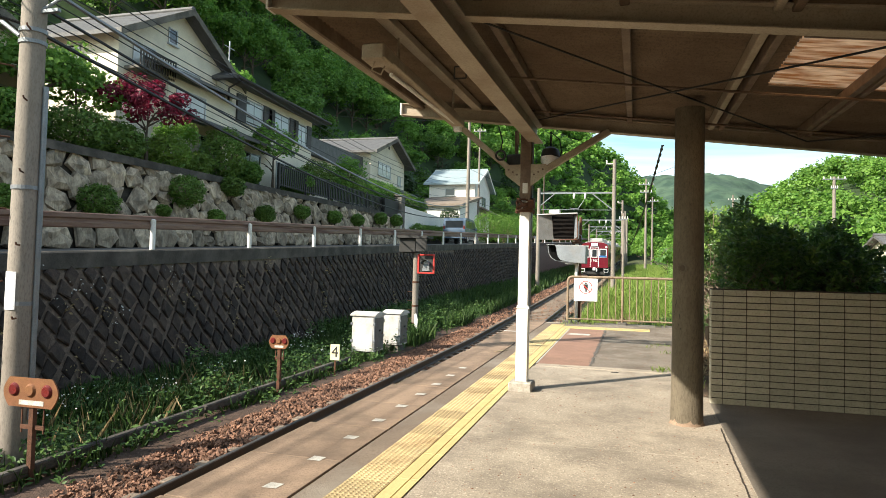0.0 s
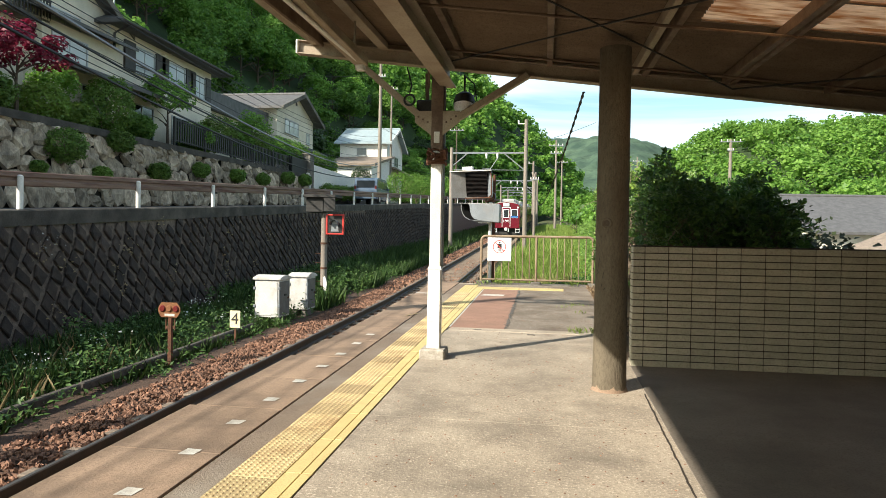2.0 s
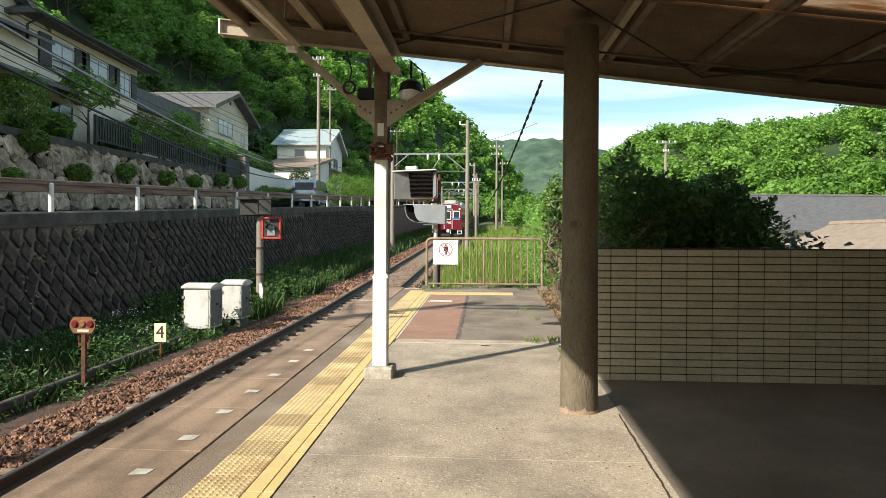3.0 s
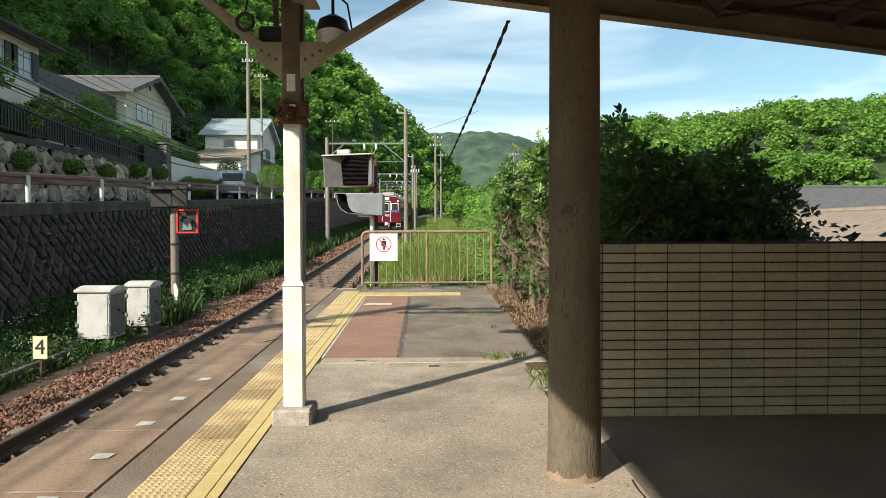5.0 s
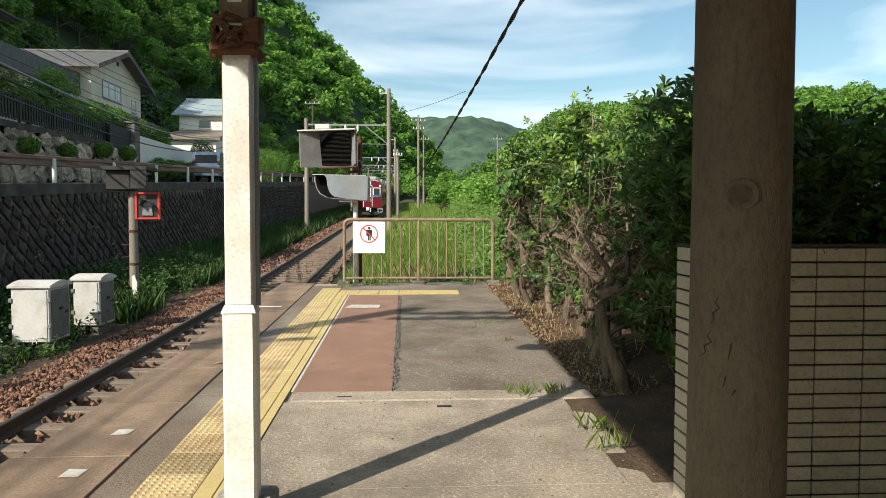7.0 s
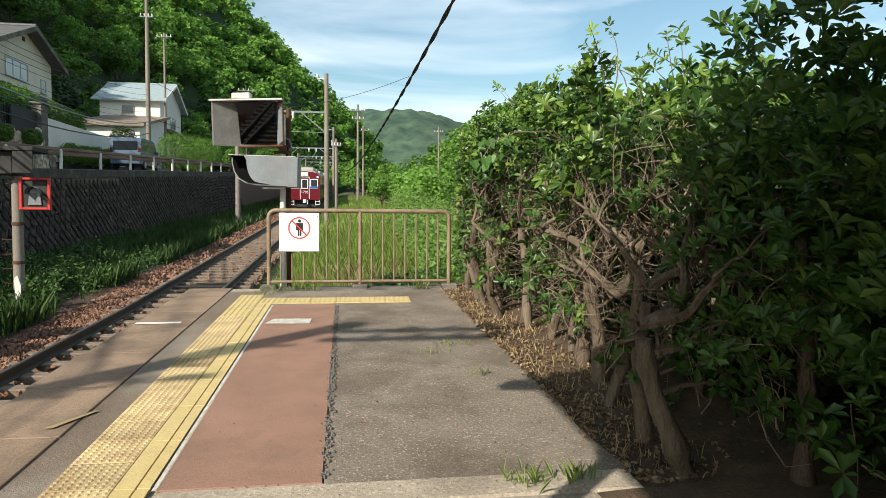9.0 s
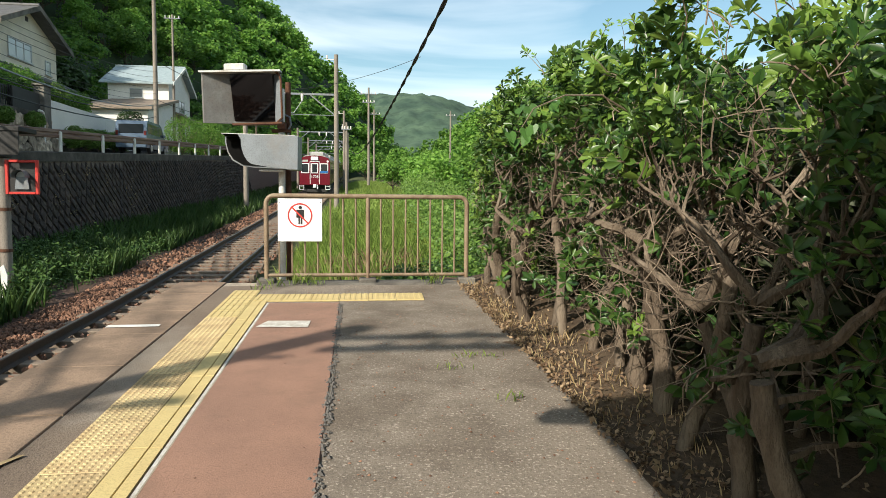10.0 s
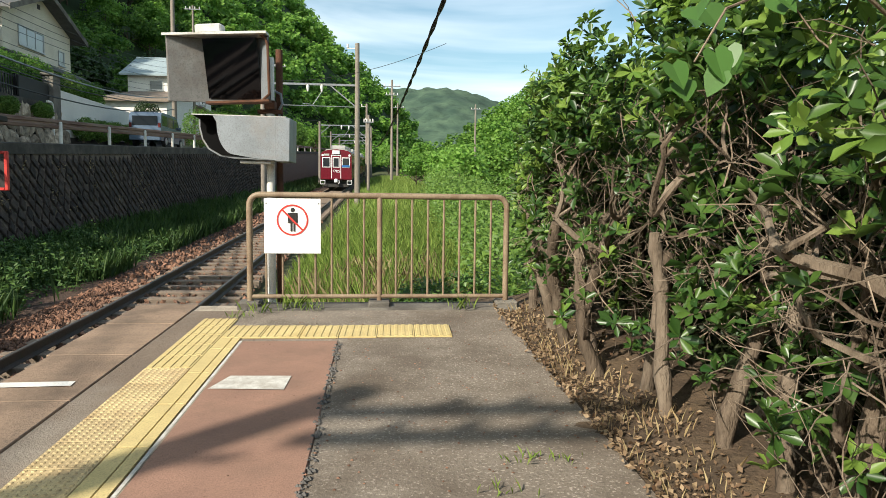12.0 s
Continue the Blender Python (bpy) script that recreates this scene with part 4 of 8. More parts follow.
part("plate", MB().cbox(-0.03, 0.03, -0.056, -0.05, 2.28, 2.4, 0.002), M_WHITE, post, "small white number plate")
# clamp with coiled wires
rng = random.Random(4)
for q in range(7):
    a0 = rng.uniform(0, 6)
    pts = [(0.1 * math.cos(a0 + i * 0.5) * rng.uniform(0.85, 1.15), 0.1 * math.sin(a0 + i * 0.5) * rng.uniform(0.85, 1.1) - 0.02, 2.1 + 0.05 * math.sin(i * 0.9 + a0) + q * 0.012) for i in range(14)]
    part("wire_loop", MB().tube(pts, 0.011, 5), M_RUST, post)
part("wire_clamp", MB().cbox(-0.1, 0.1, -0.1, 0.1, 2.06, 2.1, 0.01), M_RUST, post, "rusty clamp")
part("clamp_block", MB().cbox(0.04, 0.12, -0.11, -0.02, 2.1, 2.2, 0.01), M_RUST, post)

# ---- round column ----
column = thing("concrete_column", (0.885, 6.05, gz(6.05)), "old round concrete column with stained foot", "column")
H = zc(0.885, 6.05) + 0.1 - gz(6.05)
zs = steps(-0.05, H, 40)
part("shaft", MB().tube([(0, 0, z) for z in zs], [0.143 - 0.009 * z / H + 0.006 * math.exp(-max(0, z) * 4) for z in zs], 36), M_COL, column, smooth=True)
mb = MB()
kx, ky, kz = -0.058, -0.123, 1.455
kn = Vector((kx, ky, 0)).normalized()
kt = Vector((-kn.y, kn.x, 0))
ring = lambda r, o: [(Vector((kx, ky, kz)) + kn * o + (kt * math.cos(a * math.pi / 8) + Vector((0, 0, 1)) * math.sin(a * math.pi / 8)) * r) for a in range(16)]
r0, r1, r2, r3 = ring(0.052, -0.006), ring(0.043, 0.008), ring(0.034, 0.006), ring(0.024, -0.004)
vs = r0 + r1 + r2 + r3
mb.add(vs, [(16 * k + i, 16 * k + (i + 1) % 16, 16 * (k + 1) + (i + 1) % 16, 16 * (k + 1) + i) for k in range(3) for i in range(16)] + [tuple(48 + i for i in range(16))])
part("knot", mb, M_COL, column, "round patched knot in the column", closed=False, smooth=True)
for q0 in ((-0.112, 1.16), (-0.125, 1.06)):
    pts = []
    for j in range(6):
        xx = q0[0] + (0.006, 0.0, 0.008, -0.004, -0.002, -0.008)[j]
        pts.append((xx, -math.sqrt(0.1405 ** 2 - xx * xx), q0[1] - 0.016 * j))
    part("crack", MB().tube(pts, [0.001, 0.0022, 0.002, 0.0026, 0.002, 0.001], 5), M_UNDER, column, "short dark crack")
part("knot_hole", MB().add([p + kn * 0.003 for p in ring(0.027, 0.004)], [tuple(range(16))]), M_TRUNK, column, "dark hole", closed=False)
for dx, dz, ln in ((-0.085, 0.98, 0.09), (-0.095, 0.9, 0.06), (-0.075, 0.88, 0.03)):
    yq = -math.sqrt(0.1410 ** 2 - dx * dx) - 0.001
    part("crack", MB().tube([(dx, yq, dz), (dx + 0.008, yq - 0.001, dz + ln * 0.5), (dx + 0.018, yq + 0.002, dz + ln)], [0.001, 0.004, 0.001], 5), M_DARK, column)
mb = MB()
ringv = [(0.166 * math.cos(a * math.pi / 9) * (1 + 0.06 * math.sin(a * 2.3)), 0.166 * math.sin(a * math.pi / 9) * (1 + 0.06 * math.sin(a * 1.7)), -0.02) for a in range(18)]
topv = [(0.147 * math.cos(a * math.pi / 9), 0.147 * math.sin(a * math.pi / 9), 0.035 + 0.02 * math.sin(a * 1.9)) for a in range(18)]
mb.add(ringv + topv, [(i, (i + 1) % 18, 18 + (i + 1) % 18, 18 + i) for i in range(18)])
part("foot", mb, M_SLAB, column, "crumbling mortar foot", closed=False, smooth=True)

# ---- tiled wall ----
wall = thing("tiled_wall", (1.2, 7.08, gz(7.08)), "low wall of cream glazed brick tiles with dark joints", "wall", "", "structure")
WL, WH, WT = 6.2, 1.235, 0.2
part("core", MB().box(0.008, WL, 0.008, WT - 0.008, -0.1, WH - 0.012), M_GROUT, wall)
part("cap", MB().cbox(0, WL, 0, WT, WH - 0.012, WH, 0.003), M_GROUT, wall)
tw, th, jt = 0.2245, 0.0585, 0.0075
tile_me = MB().cbox(-tw / 2, tw / 2, -0.008, 0.004, -th / 2, th / 2, 0.0025).mesh("tile", False)
half_me = MB().cbox(-0.11 / 2, 0.11 / 2, -0.008, 0.004, -th / 2, th / 2, 0.0025).mesh("tile", False)
end_me = MB().cbox(-0.004, 0.008, -0.09, 0.09, -th / 2, th / 2, 0.0025).mesh("tile", False)
for me in (tile_me, half_me, end_me):
    me.materials.append(M_TILE)
rest = MB()
cnt = 0
for r in range(18):
    z = WH - 0.014 - th / 2 - r * (th + 0.0098)
    ob = new("tile", end_me)
    ob.parent = wall
    ob.matrix_basis = pose(0, WT / 2, z)
    xx = 0.0
    first = True
    while xx < WL:
        wv = 0.11 if first else tw
        m = pose(xx + wv / 2, 0.003 + 0.0015 * math.sin(r * 7 + xx * 31), z)
        if xx < 3.3:
            ob = new("tile", half_me if first else tile_me)
            ob.parent = wall
            ob.matrix_basis = m
        else:
            rest.add([m @ q.co for q in tile_me.vertices], [tuple(q.vertices) for q in tile_me.polygons])
        xx += wv + jt
        first = False
tagged(part("tiles", rest, M_TILE, wall, closed=False), kind="stuff")

# ---- end fence ----
fence = thing("end_fence", (0, 15.6, gz(15.6)), "bronze-painted tubular end fence with thin uprights", "fence")
zt, zl = 1.1, 0.1
mb = MB()
arc = lambda cx, cz, r, a0, a1: [(cx + r * math.cos(math.radians(a0 + (a1 - a0) * i / 6)), 0, cz + r * math.sin(math.radians(a0 + (a1 - a0) * i / 6))) for i in range(7)]
mb.tube([(-1.155, 0, 0.0)] + arc(-1.055, zt - 0.1, 0.1, 180, 90) + arc(1.285, zt - 0.1, 0.1, 90, 0) + [(1.385, 0, 0.0)], 0.03, 12)
part("frame", mb, M_FENCE, fence, smooth=True)
part("middle_post", MB().tube([(0.11, 0, 0.0), (0.11, 0, zt)], 0.027, 12), M_FENCE, fence, smooth=True)
part("bottom_rail", MB().tube([(-1.14, 0, zl), (1.37, 0, zl)], 0.022, 10), M_FENCE, fence, smooth=True)
for i in range(15):
    x = -1.155 + 2.54 * (i + 1) / 16
    if abs(x - 0.11) > 0.04:
        part("upright", MB().tube([(x, 0, zl), (x, 0, zt - 0.01)], 0.011, 8), M_FENCE, fence, smooth=True)
for x in (-1.155, 0.11, 1.39):
    solo("footing_block", MB().cbox(x - 0.11, x + 0.11, 15.48, 15.72, gz(15.6) - 0.05, gz(15.6) + 0.06, 0.015), M_COPE, "small concrete footing block under a fence post", "footing", "fence footings")

# ---- no entry sign ----
sign = thing("no_entry_sign", (-0.735, 15.555, 1.265), "white square sign with red no-walking symbol tied to the fence", "sign")
part("board", MB().cbox(-0.272, 0.272, -0.006, 0.006, -0.268, 0.268, 0.004), M_SIGN, sign)


def disc_ring(r0, r1, y, n=48):
    vs, fs = [], []
    for i in range(n):
        a = 2 * math.pi * i / n
        for r in (r0, r1):
            vs.append((r * math.cos(a), y, 0.06 + r * math.sin(a)))
    for i in range(n):
        j = (i + 1) % n
        fs.append((2 * i, 2 * i + 1, 2 * j + 1, 2 * j))
    return MB().add(vs, fs)


part("red_ring", disc_ring(0.135, 0.152, -0.0095), M_REDP, sign, "red circle", closed=False)
part("pictogram", MB().box(-0.045, 0.05, -0.011, -0.009, 0.03, 0.13).box(-0.02, -0.002, -0.0111, -0.009, -0.05, 0.03).box(0.008, 0.026, -0.0111, -0.009, -0.05, 0.03).tube([(0.003, -0.0115, 0.158), (0.003, -0.009, 0.158)], 0.021, 16), M_DARK, sign, "black standing figure symbol")
part("red_slash", MB().beam((-0.104, -0.0125, 0.165), (0.104, -0.0125, -0.045), 0.002, 0.018, 0.0), M_REDP, sign, "red slash")
for p in ((-0.25, 0.22), (0.25, 0.22)):
    part("tie", MB().tube([(p[0], -0.012, p[1]), (p[0], 0.03, p[1] + 0.01)], 0.006, 6), M_DARK, sign)

# ---- mirrors on the white post ----
mirror_post = thing("mirror_post", (-0.98, 15.82, gz(15.6)), "white-painted steel pipe post carrying two hooded mirrors", "post")
part("pipe", MB().tube([(0, 0, -0.3), (0, 0, 2.45)], 0.042, 16), M_WHITE, mirror_post, smooth=True)
part("back_pipe", MB().tube([(0.075, 0.1, -0.3), (0.075, 0.1, 2.55)], 0.035, 12), M_RUST, mirror_post, "rusty back pipe", smooth=True)
part("conduit", MB().tube([(0.06, 0.02, 1.5), (0.09, 0.0, 1.95), (0.12, -0.02, 2.0), (0.1, 0.02, 2.1), (0.02, 0.02, 2.14)], 0.013, 8), M_GREY, mirror_post, smooth=True)
part("bracket", MB().cbox(-0.12, 0.12, -0.05, 0.05, 1.9, 1.94, 0.005).cbox(-0.04, 0.06, -0.12, 0.04, 1.94, 2.02, 0.005), M_RUST, mirror_post, "rusty bracket")

upper = thing("hooded_mirror", (-1.41, 15.6, 2.755), "large grey hooded platform mirror with rusty lower rim", "mirror", "mirrors")
upper.matrix_world = pose(-1.41, 15.6, 2.755, 0, -1.5, -10)
w, h = 0.47, 0.30


M_MIRROR = glass_mat("mirror_glass", (0.5, 0.5, 0.5), 0.03)
M_MIRROR.node_tree.nodes["Principled BSDF"].inputs["Metallic"].default_value = 1.0
M_MIRROR.node_tree.nodes["Principled BSDF"].inputs["Base Color"].default_value = (0.09, 0.095, 0.105, 1)
part("mirror_glass", MB().add([(-0.13, 0.02, -h + 0.03), (w - 0.1, 0.08, -h + 0.02), (w - 0.1, -0.03, h - 0.02), (-0.13, -0.09, h - 0.03)], [(0, 1, 2, 3)]), M_MIRROR, upper, "dark mirror glass", closed=False)
# shell coloured darker for the shade under the hood
part("back_shell", MB().prism([(-w, -0.12), (-w + 0.02, -0.13), (-0.14, 0.03), (w - 0.08, 0.1), (w, 0.0), (w + 0.015, 0.0), (w - 0.07, 0.13), (-0.16, 0.06), (-w - 0.01, -0.1)], "z", -h, h), M_SHADEGREY, upper)
part("top_hood", MB().prism([(-w - 0.02, -0.16), (w + 0.02, -0.1), (w, 0.06), (w - 0.1, 0.14), (-0.16, 0.07)], "z", h, h + 0.022), M_BOX, upper)
part("bottom_rim", MB().prism([(-0.15, -0.02), (w + 0.01, -0.05), (w, 0.06), (w - 0.1, 0.14), (-0.16, 0.07)], "z", -h - 0.02, -h), M_RUST, upper, "rusty bottom rim")
part("right_rim", MB().tube([(w - 0.06, -0.03, h + 0.01), (w - 0.01, -0.03, h - 0.03), (w + 0.01, -0.03, h - 0.1), (w + 0.01, -0.03, -h + 0.05), (w - 0.05, -0.03, -h)], 0.014, 8), M_RUST, upper, "rusty rounded rim", smooth=True)
part("right_wing", MB().prism([(w - 0.1, 0.06), (w, -0.02), (w + 0.008, -0.012), (w - 0.09, 0.075)], "z", -h + 0.01, h - 0.02), M_GREY, upper)
part("top_box", MB().cbox(-0.22, 0.04, -0.05, 0.07, h + 0.03, h + 0.12, 0.015), M_BOX, upper, "small pale box on the hood")

lower = thing("monitor_hood", (-0.78, 15.62, 2.1), "pale grey sheet-metal monitor hood with a dark curved mouth", "signal hood", "mirrors")
lower.matrix_world = pose(-0.78, 15.62, 2.1, 0, 1.0, -4)


def hood_side(x_tip, x_cut):
    pts = [(0, -0.21), (0, 0.21), (x_tip, 0.21)]
    for i in range(9):
        a = math.radians(i * 90 / 8)
        pts.append((x_cut + 0.02 - 0.0 - 0.16 * math.sin(math.radians(90)) + 0.16 * (1 - math.cos(a)), 0.14 - 0.28 * math.sin(a) - 0.02 * i / 8))
    pts.append((-0.3, -0.19))
    return pts


part("near_side", MB().prism(hood_side(-0.70, -0.52), "y", -0.11, -0.104), M_GREY, lower)
part("far_side", MB().prism([(0, -0.2), (0, 0.2), (-0.93, 0.2), (-0.93, 0.12), (-0.9, 0.0), (-0.84, -0.1), (-0.72, -0.165), (-0.55, -0.19)], "y", 0.2, 0.206), M_GREY, lower)
part("top", MB().prism([(0, -0.112), (0, 0.207), (-0.94, 0.207), (-0.9, -0.112)], "z", 0.205, 0.213), M_BOX, lower)
part("top_lining", MB().prism([(-0.31, -0.1), (-0.31, 0.185), (-0.92, 0.185), (-0.88, -0.1)], "z", 0.196, 0.204), M_BLACK, lower)
part("mouth", MB().prism([(-0.3, -0.1), (-0.3, 0.19), (-0.31, 0.19), (-0.31, -0.1)], "z", -0.19, 0.2), M_BLACK, lower, "dark monitor inside the hood")
part("inner_lining", MB().prism([(-0.31, 0.195), (-0.91, 0.195), (-0.91, 0.12), (-0.88, 0.0), (-0.82, -0.09), (-0.7, -0.155), (-0.31, -0.18)], "y", 0.185, 0.198), M_BLACK, lower, "black lining")
part("bottom", MB().prism([(0.0, -0.21), (-0.5, -0.195), (-0.5, -0.187), (0.0, -0.2)], "y", -0.104, 0.2), M_GREY, lower)
part("end_box", MB().cbox(-0.1, 0.04, -0.12, 0.21, -0.215, 0.2, 0.006), M_GREY, lower)
part("base_plate", MB().cbox(-0.45, -0.15, -0.06, 0.1, -0.24, -0.215, 0.004), M_BOX, lower)

# ---- trackside signals and boxes ----
def pole_thing(name, x, y, zb, zt, r0, r1, material, label, cat="pole", group="", n=16):
    th = thing(name, (x, y, zb), label, cat, group)
    part("shaft", MB().tube([(0, 0, -0.6 + (zt - zb + 0.6) * i / 12) for i in range(13)], [r0 + (r1 - r0) * i / 12 for i in range(13)], n), material, th, smooth=True)
    return th


sig = pole_thing("signal_post", -6.78, 21.0, tz(21) - 0.3, 2.25, 0.11, 0.1, M_POLE, "weathered post with a hooded box and a red-framed signal lamp", "signal")
zb = tz(21) - 0.3
part("hood_box", MB().cbox(-0.52, 0.06, -0.3, 0.25, 2.27 - zb, 2.75 - zb, 0.02), M_UNDER, sig, "dark steel box")
part("hood_lid", MB().cbox(-0.58, 0.5, -0.42, 0.3, 2.74 - zb, 2.83 - zb, 0.01), M_UNDER, sig)
part("hood_flap", MB().cbox(0.1, 0.48, -0.4, -0.38, 2.3 - zb, 2.76 - zb, 0.005), M_UNDER, sig, "dark side flap")
part("red_frame", MB().cbox(0.1, 0.16, -0.16, -0.1, 1.56 - zb, 2.22 - zb, 0.01).cbox(0.64, 0.7, -0.16, -0.1, 1.56 - zb, 2.22 - zb, 0.01).cbox(0.161, 0.639, -0.16, -0.1, 1.56 - zb, 1.61 - zb, 0.01).cbox(0.161, 0.639, -0.16, -0.1, 2.17 - zb, 2.22 - zb, 0.01), M_REDP, sig, "red painted frame")
part("lamp_panel", MB().cbox(0.16, 0.64, -0.13, -0.1, 1.6 - zb, 2.18 - zb, 0.004), M_DARK, sig)
cx, cz = 0.4, 1.9 - zb
mb = MB()
vs, fs = [], []
for i in range(13):
    a = math.radians(-10 + 200 * i / 12)
    for y in (-0.13, -0.32):
        vs.append((cx + 0.13 * math.cos(a), y, cz + 0.13 * math.sin(a)))
for i in range(12):
    fs.append((2 * i, 2 * i + 1, 2 * i + 3, 2 * i + 2))
part("lamp_visor", mb.add(vs, fs), M_GREY, sig, closed=False, smooth=True)
part("lens", MB().tube([(cx, -0.13, cz), (cx, -0.15, cz)], 0.1, 20), M_GLASSL, sig, "pale signal lens")
part("lower_shroud", MB().prism([(cx - 0.13, cz - 0.24), (cx + 0.13, cz - 0.24), (cx + 0.1, cz), (cx - 0.1, cz)], "y", -0.16, -0.131), M_GREY, sig)
for q in (0.5, 1.1, 1.9):
    part("band", MB().tube([(0, 0, q), (0, 0, q + 0.06)], 0.116, 16), M_RUST, sig)
for z in (0.7, 1.0, 1.3, 1.6):
    part("step", MB().tube([(-0.09, -0.05, z), (-0.26, -0.1, z)], 0.011, 6), M_RUST, sig)
flag = thing("white_marker", (-6.5, 20.3, tz(20.3) - 0.3), "small white wooden marker board beside the signal post", "marker")
part("board", MB().prism([(-0.04, 0.25), (0.04, 0.2), (0.06, 0.75), (0.0, 0.95), (-0.06, 0.9)], "y", -0.012, 0.012), M_WHITE, flag)
flag2 = thing("white_marker", (-7.3, 19.6, tz(20) - 0.3), "small tilted white marker plate in the weeds", "marker")
part("board", MB().cbox(-0.22, 0.22, -0.01, 0.01, 0.55, 0.68, 0.005, pose(0, 0, 0, 0, 14, 0)), M_WHITE, flag2)
part("stake", MB().box(-0.02, 0.02, -0.008, 0.008, -0.2, 0.56), M_DARK, flag2)


def cabinet(x0, x1, y0, y1, zb, zt, label):
    cab = thing("equipment_cabinet", ((x0 + x1) / 2, (y0 + y1) / 2, zb), label, "cabinet", "equipment cabinets")
    w, d, h = (x1 - x0) / 2, (y1 - y0) / 2, zt - zb
    part("body", MB().cbox(-w, w, -d, d, 0, h - 0.06, 0.015), M_BOX, cab)
    arcp = [(-d - 0.04, h - 0.07)] + [((d + 0.04) * (2 * i / 10 - 1), h - 0.03 + 0.07 * math.sin(math.pi * i / 10)) for i in range(11)] + [(d + 0.04, h - 0.07)]
    part("lid", MB().prism(arcp, "x", -w - 0.04, w + 0.04), M_BOX, cab, "domed lid with dirt streaks", smooth=True)
    # side away from the sun: its shade is put into a darker grey
    part("door_side", MB().cbox(w, w + 0.012, -d + 0.05, d - 0.05, 0.05, h - 0.12, 0.004), M_SHADEGREY, cab, "side door in darker grey for the shaded side")
    part("door_front", MB().cbox(-w + 0.04, w - 0.04, -d - 0.012, -d, 0.05, h - 0.12, 0.004), M_BOX, cab)
    for z in (0.28 * h, 0.72 * h):
        for q, yq in ((w, -d), (-w, -d)):
            part("hinge", MB().cbox(q - 0.03, q + 0.03, yq - 0.03, yq + 0.02, z - 0.035, z + 0.035, 0.006), M_GREY, cab)
    part("latch", MB().cbox(w + 0.012, w + 0.04, -0.05, 0.05, 0.52 * h, 0.57 * h, 0.006), M_DARK, cab, "dark latch")
    part("handle", MB().tube([(w + 0.04, 0.1, 0.45 * h), (w + 0.05, 0.14, 0.5 * h), (w + 0.04, 0.18, 0.45 * h)], 0.012, 6), M_RUST, cab)
    for q in (-w + 0.12, w - 0.12):
        part("leg", MB().cbox(q - 0.07, q + 0.07, -d + 0.05, d - 0.05, -0.4, 0.0, 0.01), M_COPE, cab, "concrete plinth leg")
    return cab


cabinet(-6.84, -6.2, 15.9, 16.6, tz(16) - 0.03, 0.46, "dented pale grey trackside equipment cabinet with domed lid")
cabinet(-6.5, -6.0, 17.35, 18.0, tz(17.6) - 0.02, 0.46, "pale grey trackside equipment cabinet with two conduit knobs")


def marker_lamp(x, y, zb, z0, w, h, label):
    s = thing("stop_marker", (x, y, zb), label, "railway sign", "stop markers")
    part("post", MB().cbox(-0.035, 0.035, -0.03, 0.03, -0.3, z0 - zb, 0.004), M_RUST, s)
    mb = MB()
    r = h / 2
    outline = [(-w / 2 + r * 0.6 - r * 0.6 * math.cos(a), r * math.sin(a)) for a in [math.radians(90 - 180 * i / 8) for i in range(9)]][::-1]
    outline = [(-w / 2 + r * 0.5 * (1 - math.sin(math.pi * i / 8)), -r + 2 * r * i / 8) for i in range(9)] + [(w / 2 - r * 0.5 * (1 - math.sin(math.pi * i / 8)), r - 2 * r * i / 8) for i in range(9)]
    part("plate", mb.prism([(a, z0 - zb + r + b) for a, b in outline], "y", -0.05, -0.03), M_ORANGE, s, "faded orange plate")
    for q, mm in ((-0.3, M_REDLENS), (0.0, M_ORANGE), (0.3, M_REDLENS)):
        part("reflector", MB().tube([(q * w, -0.05, z0 - zb + r * 1.15), (q * w, -0.075, z0 - zb + r * 1.15)], [h * 0.24, h * 0.17], 14), mm, s)
    part("label_bar", MB().box(-0.2 * w, 0.25 * w, -0.053, -0.05, z0 - zb + h * 0.08, z0 - zb + h * 0.24), M_MARK, s)
    for q in (-0.2, 0.2):
        part("stay", MB().beam((q * w, 0, z0 - zb - h * 0.9), (q * w, 0, z0 - zb + 0.02), 0.015, 0.015, 0.001), M_RUST, s)
    part("crossbar", MB().beam((-0.22 * w, 0, z0 - zb - h * 0.7), (0.22 * w, 0, z0 - zb - h * 0.7), 0.02, 0.05, 0.002), M_RUST, s)
    return s


marker_lamp(-6.35, 5.6, tz(5.6) - 0.35, -0.15, 0.8, 0.34, "orange stop marker with two red reflectors on a rusty post")
marker_lamp(-6.2, 11.0, tz(11) - 0.35, 0.02, 0.42, 0.26, "small orange stop marker with red reflectors on a rusty post")


def text_mesh(body, size, depth=0.002):
    cu = bpy.data.curves.new("figure", "FONT")
    cu.body, cu.size, cu.extrude, cu.align_x, cu.align_y = body, size, depth, "CENTER", "CENTER"
    tmp = bpy.data.objects.new("figure_tmp", cu)
    scene.collection.objects.link(tmp)
    dg = bpy.context.evaluated_depsgraph_get()
    me = bpy.data.meshes.new_from_object(tmp.evaluated_get(dg))
    bpy.data.objects.remove(tmp)
    bpy.data.curves.remove(cu)
    me.transform(pose(0, 0, 0, 90))
    return me


four = thing("car_stop_sign", (-6.1, 13.3, tz(13.3) - 0.3), "cream car-stop plate with a black figure four on a thin stake", "sign")
zf = -0.28 - (tz(13.3) - 0.3)
part("plate", MB().cbox(-0.115, 0.115, -0.008, 0.008, zf - 0.18, zf + 0.18, 0.004), M_PLATEY, four)
me = text_mesh("4", 0.34)
me.transform(Matrix.Translation((0, -0.012, zf)))
part("figure", me, M_DARK, four, "black figure")
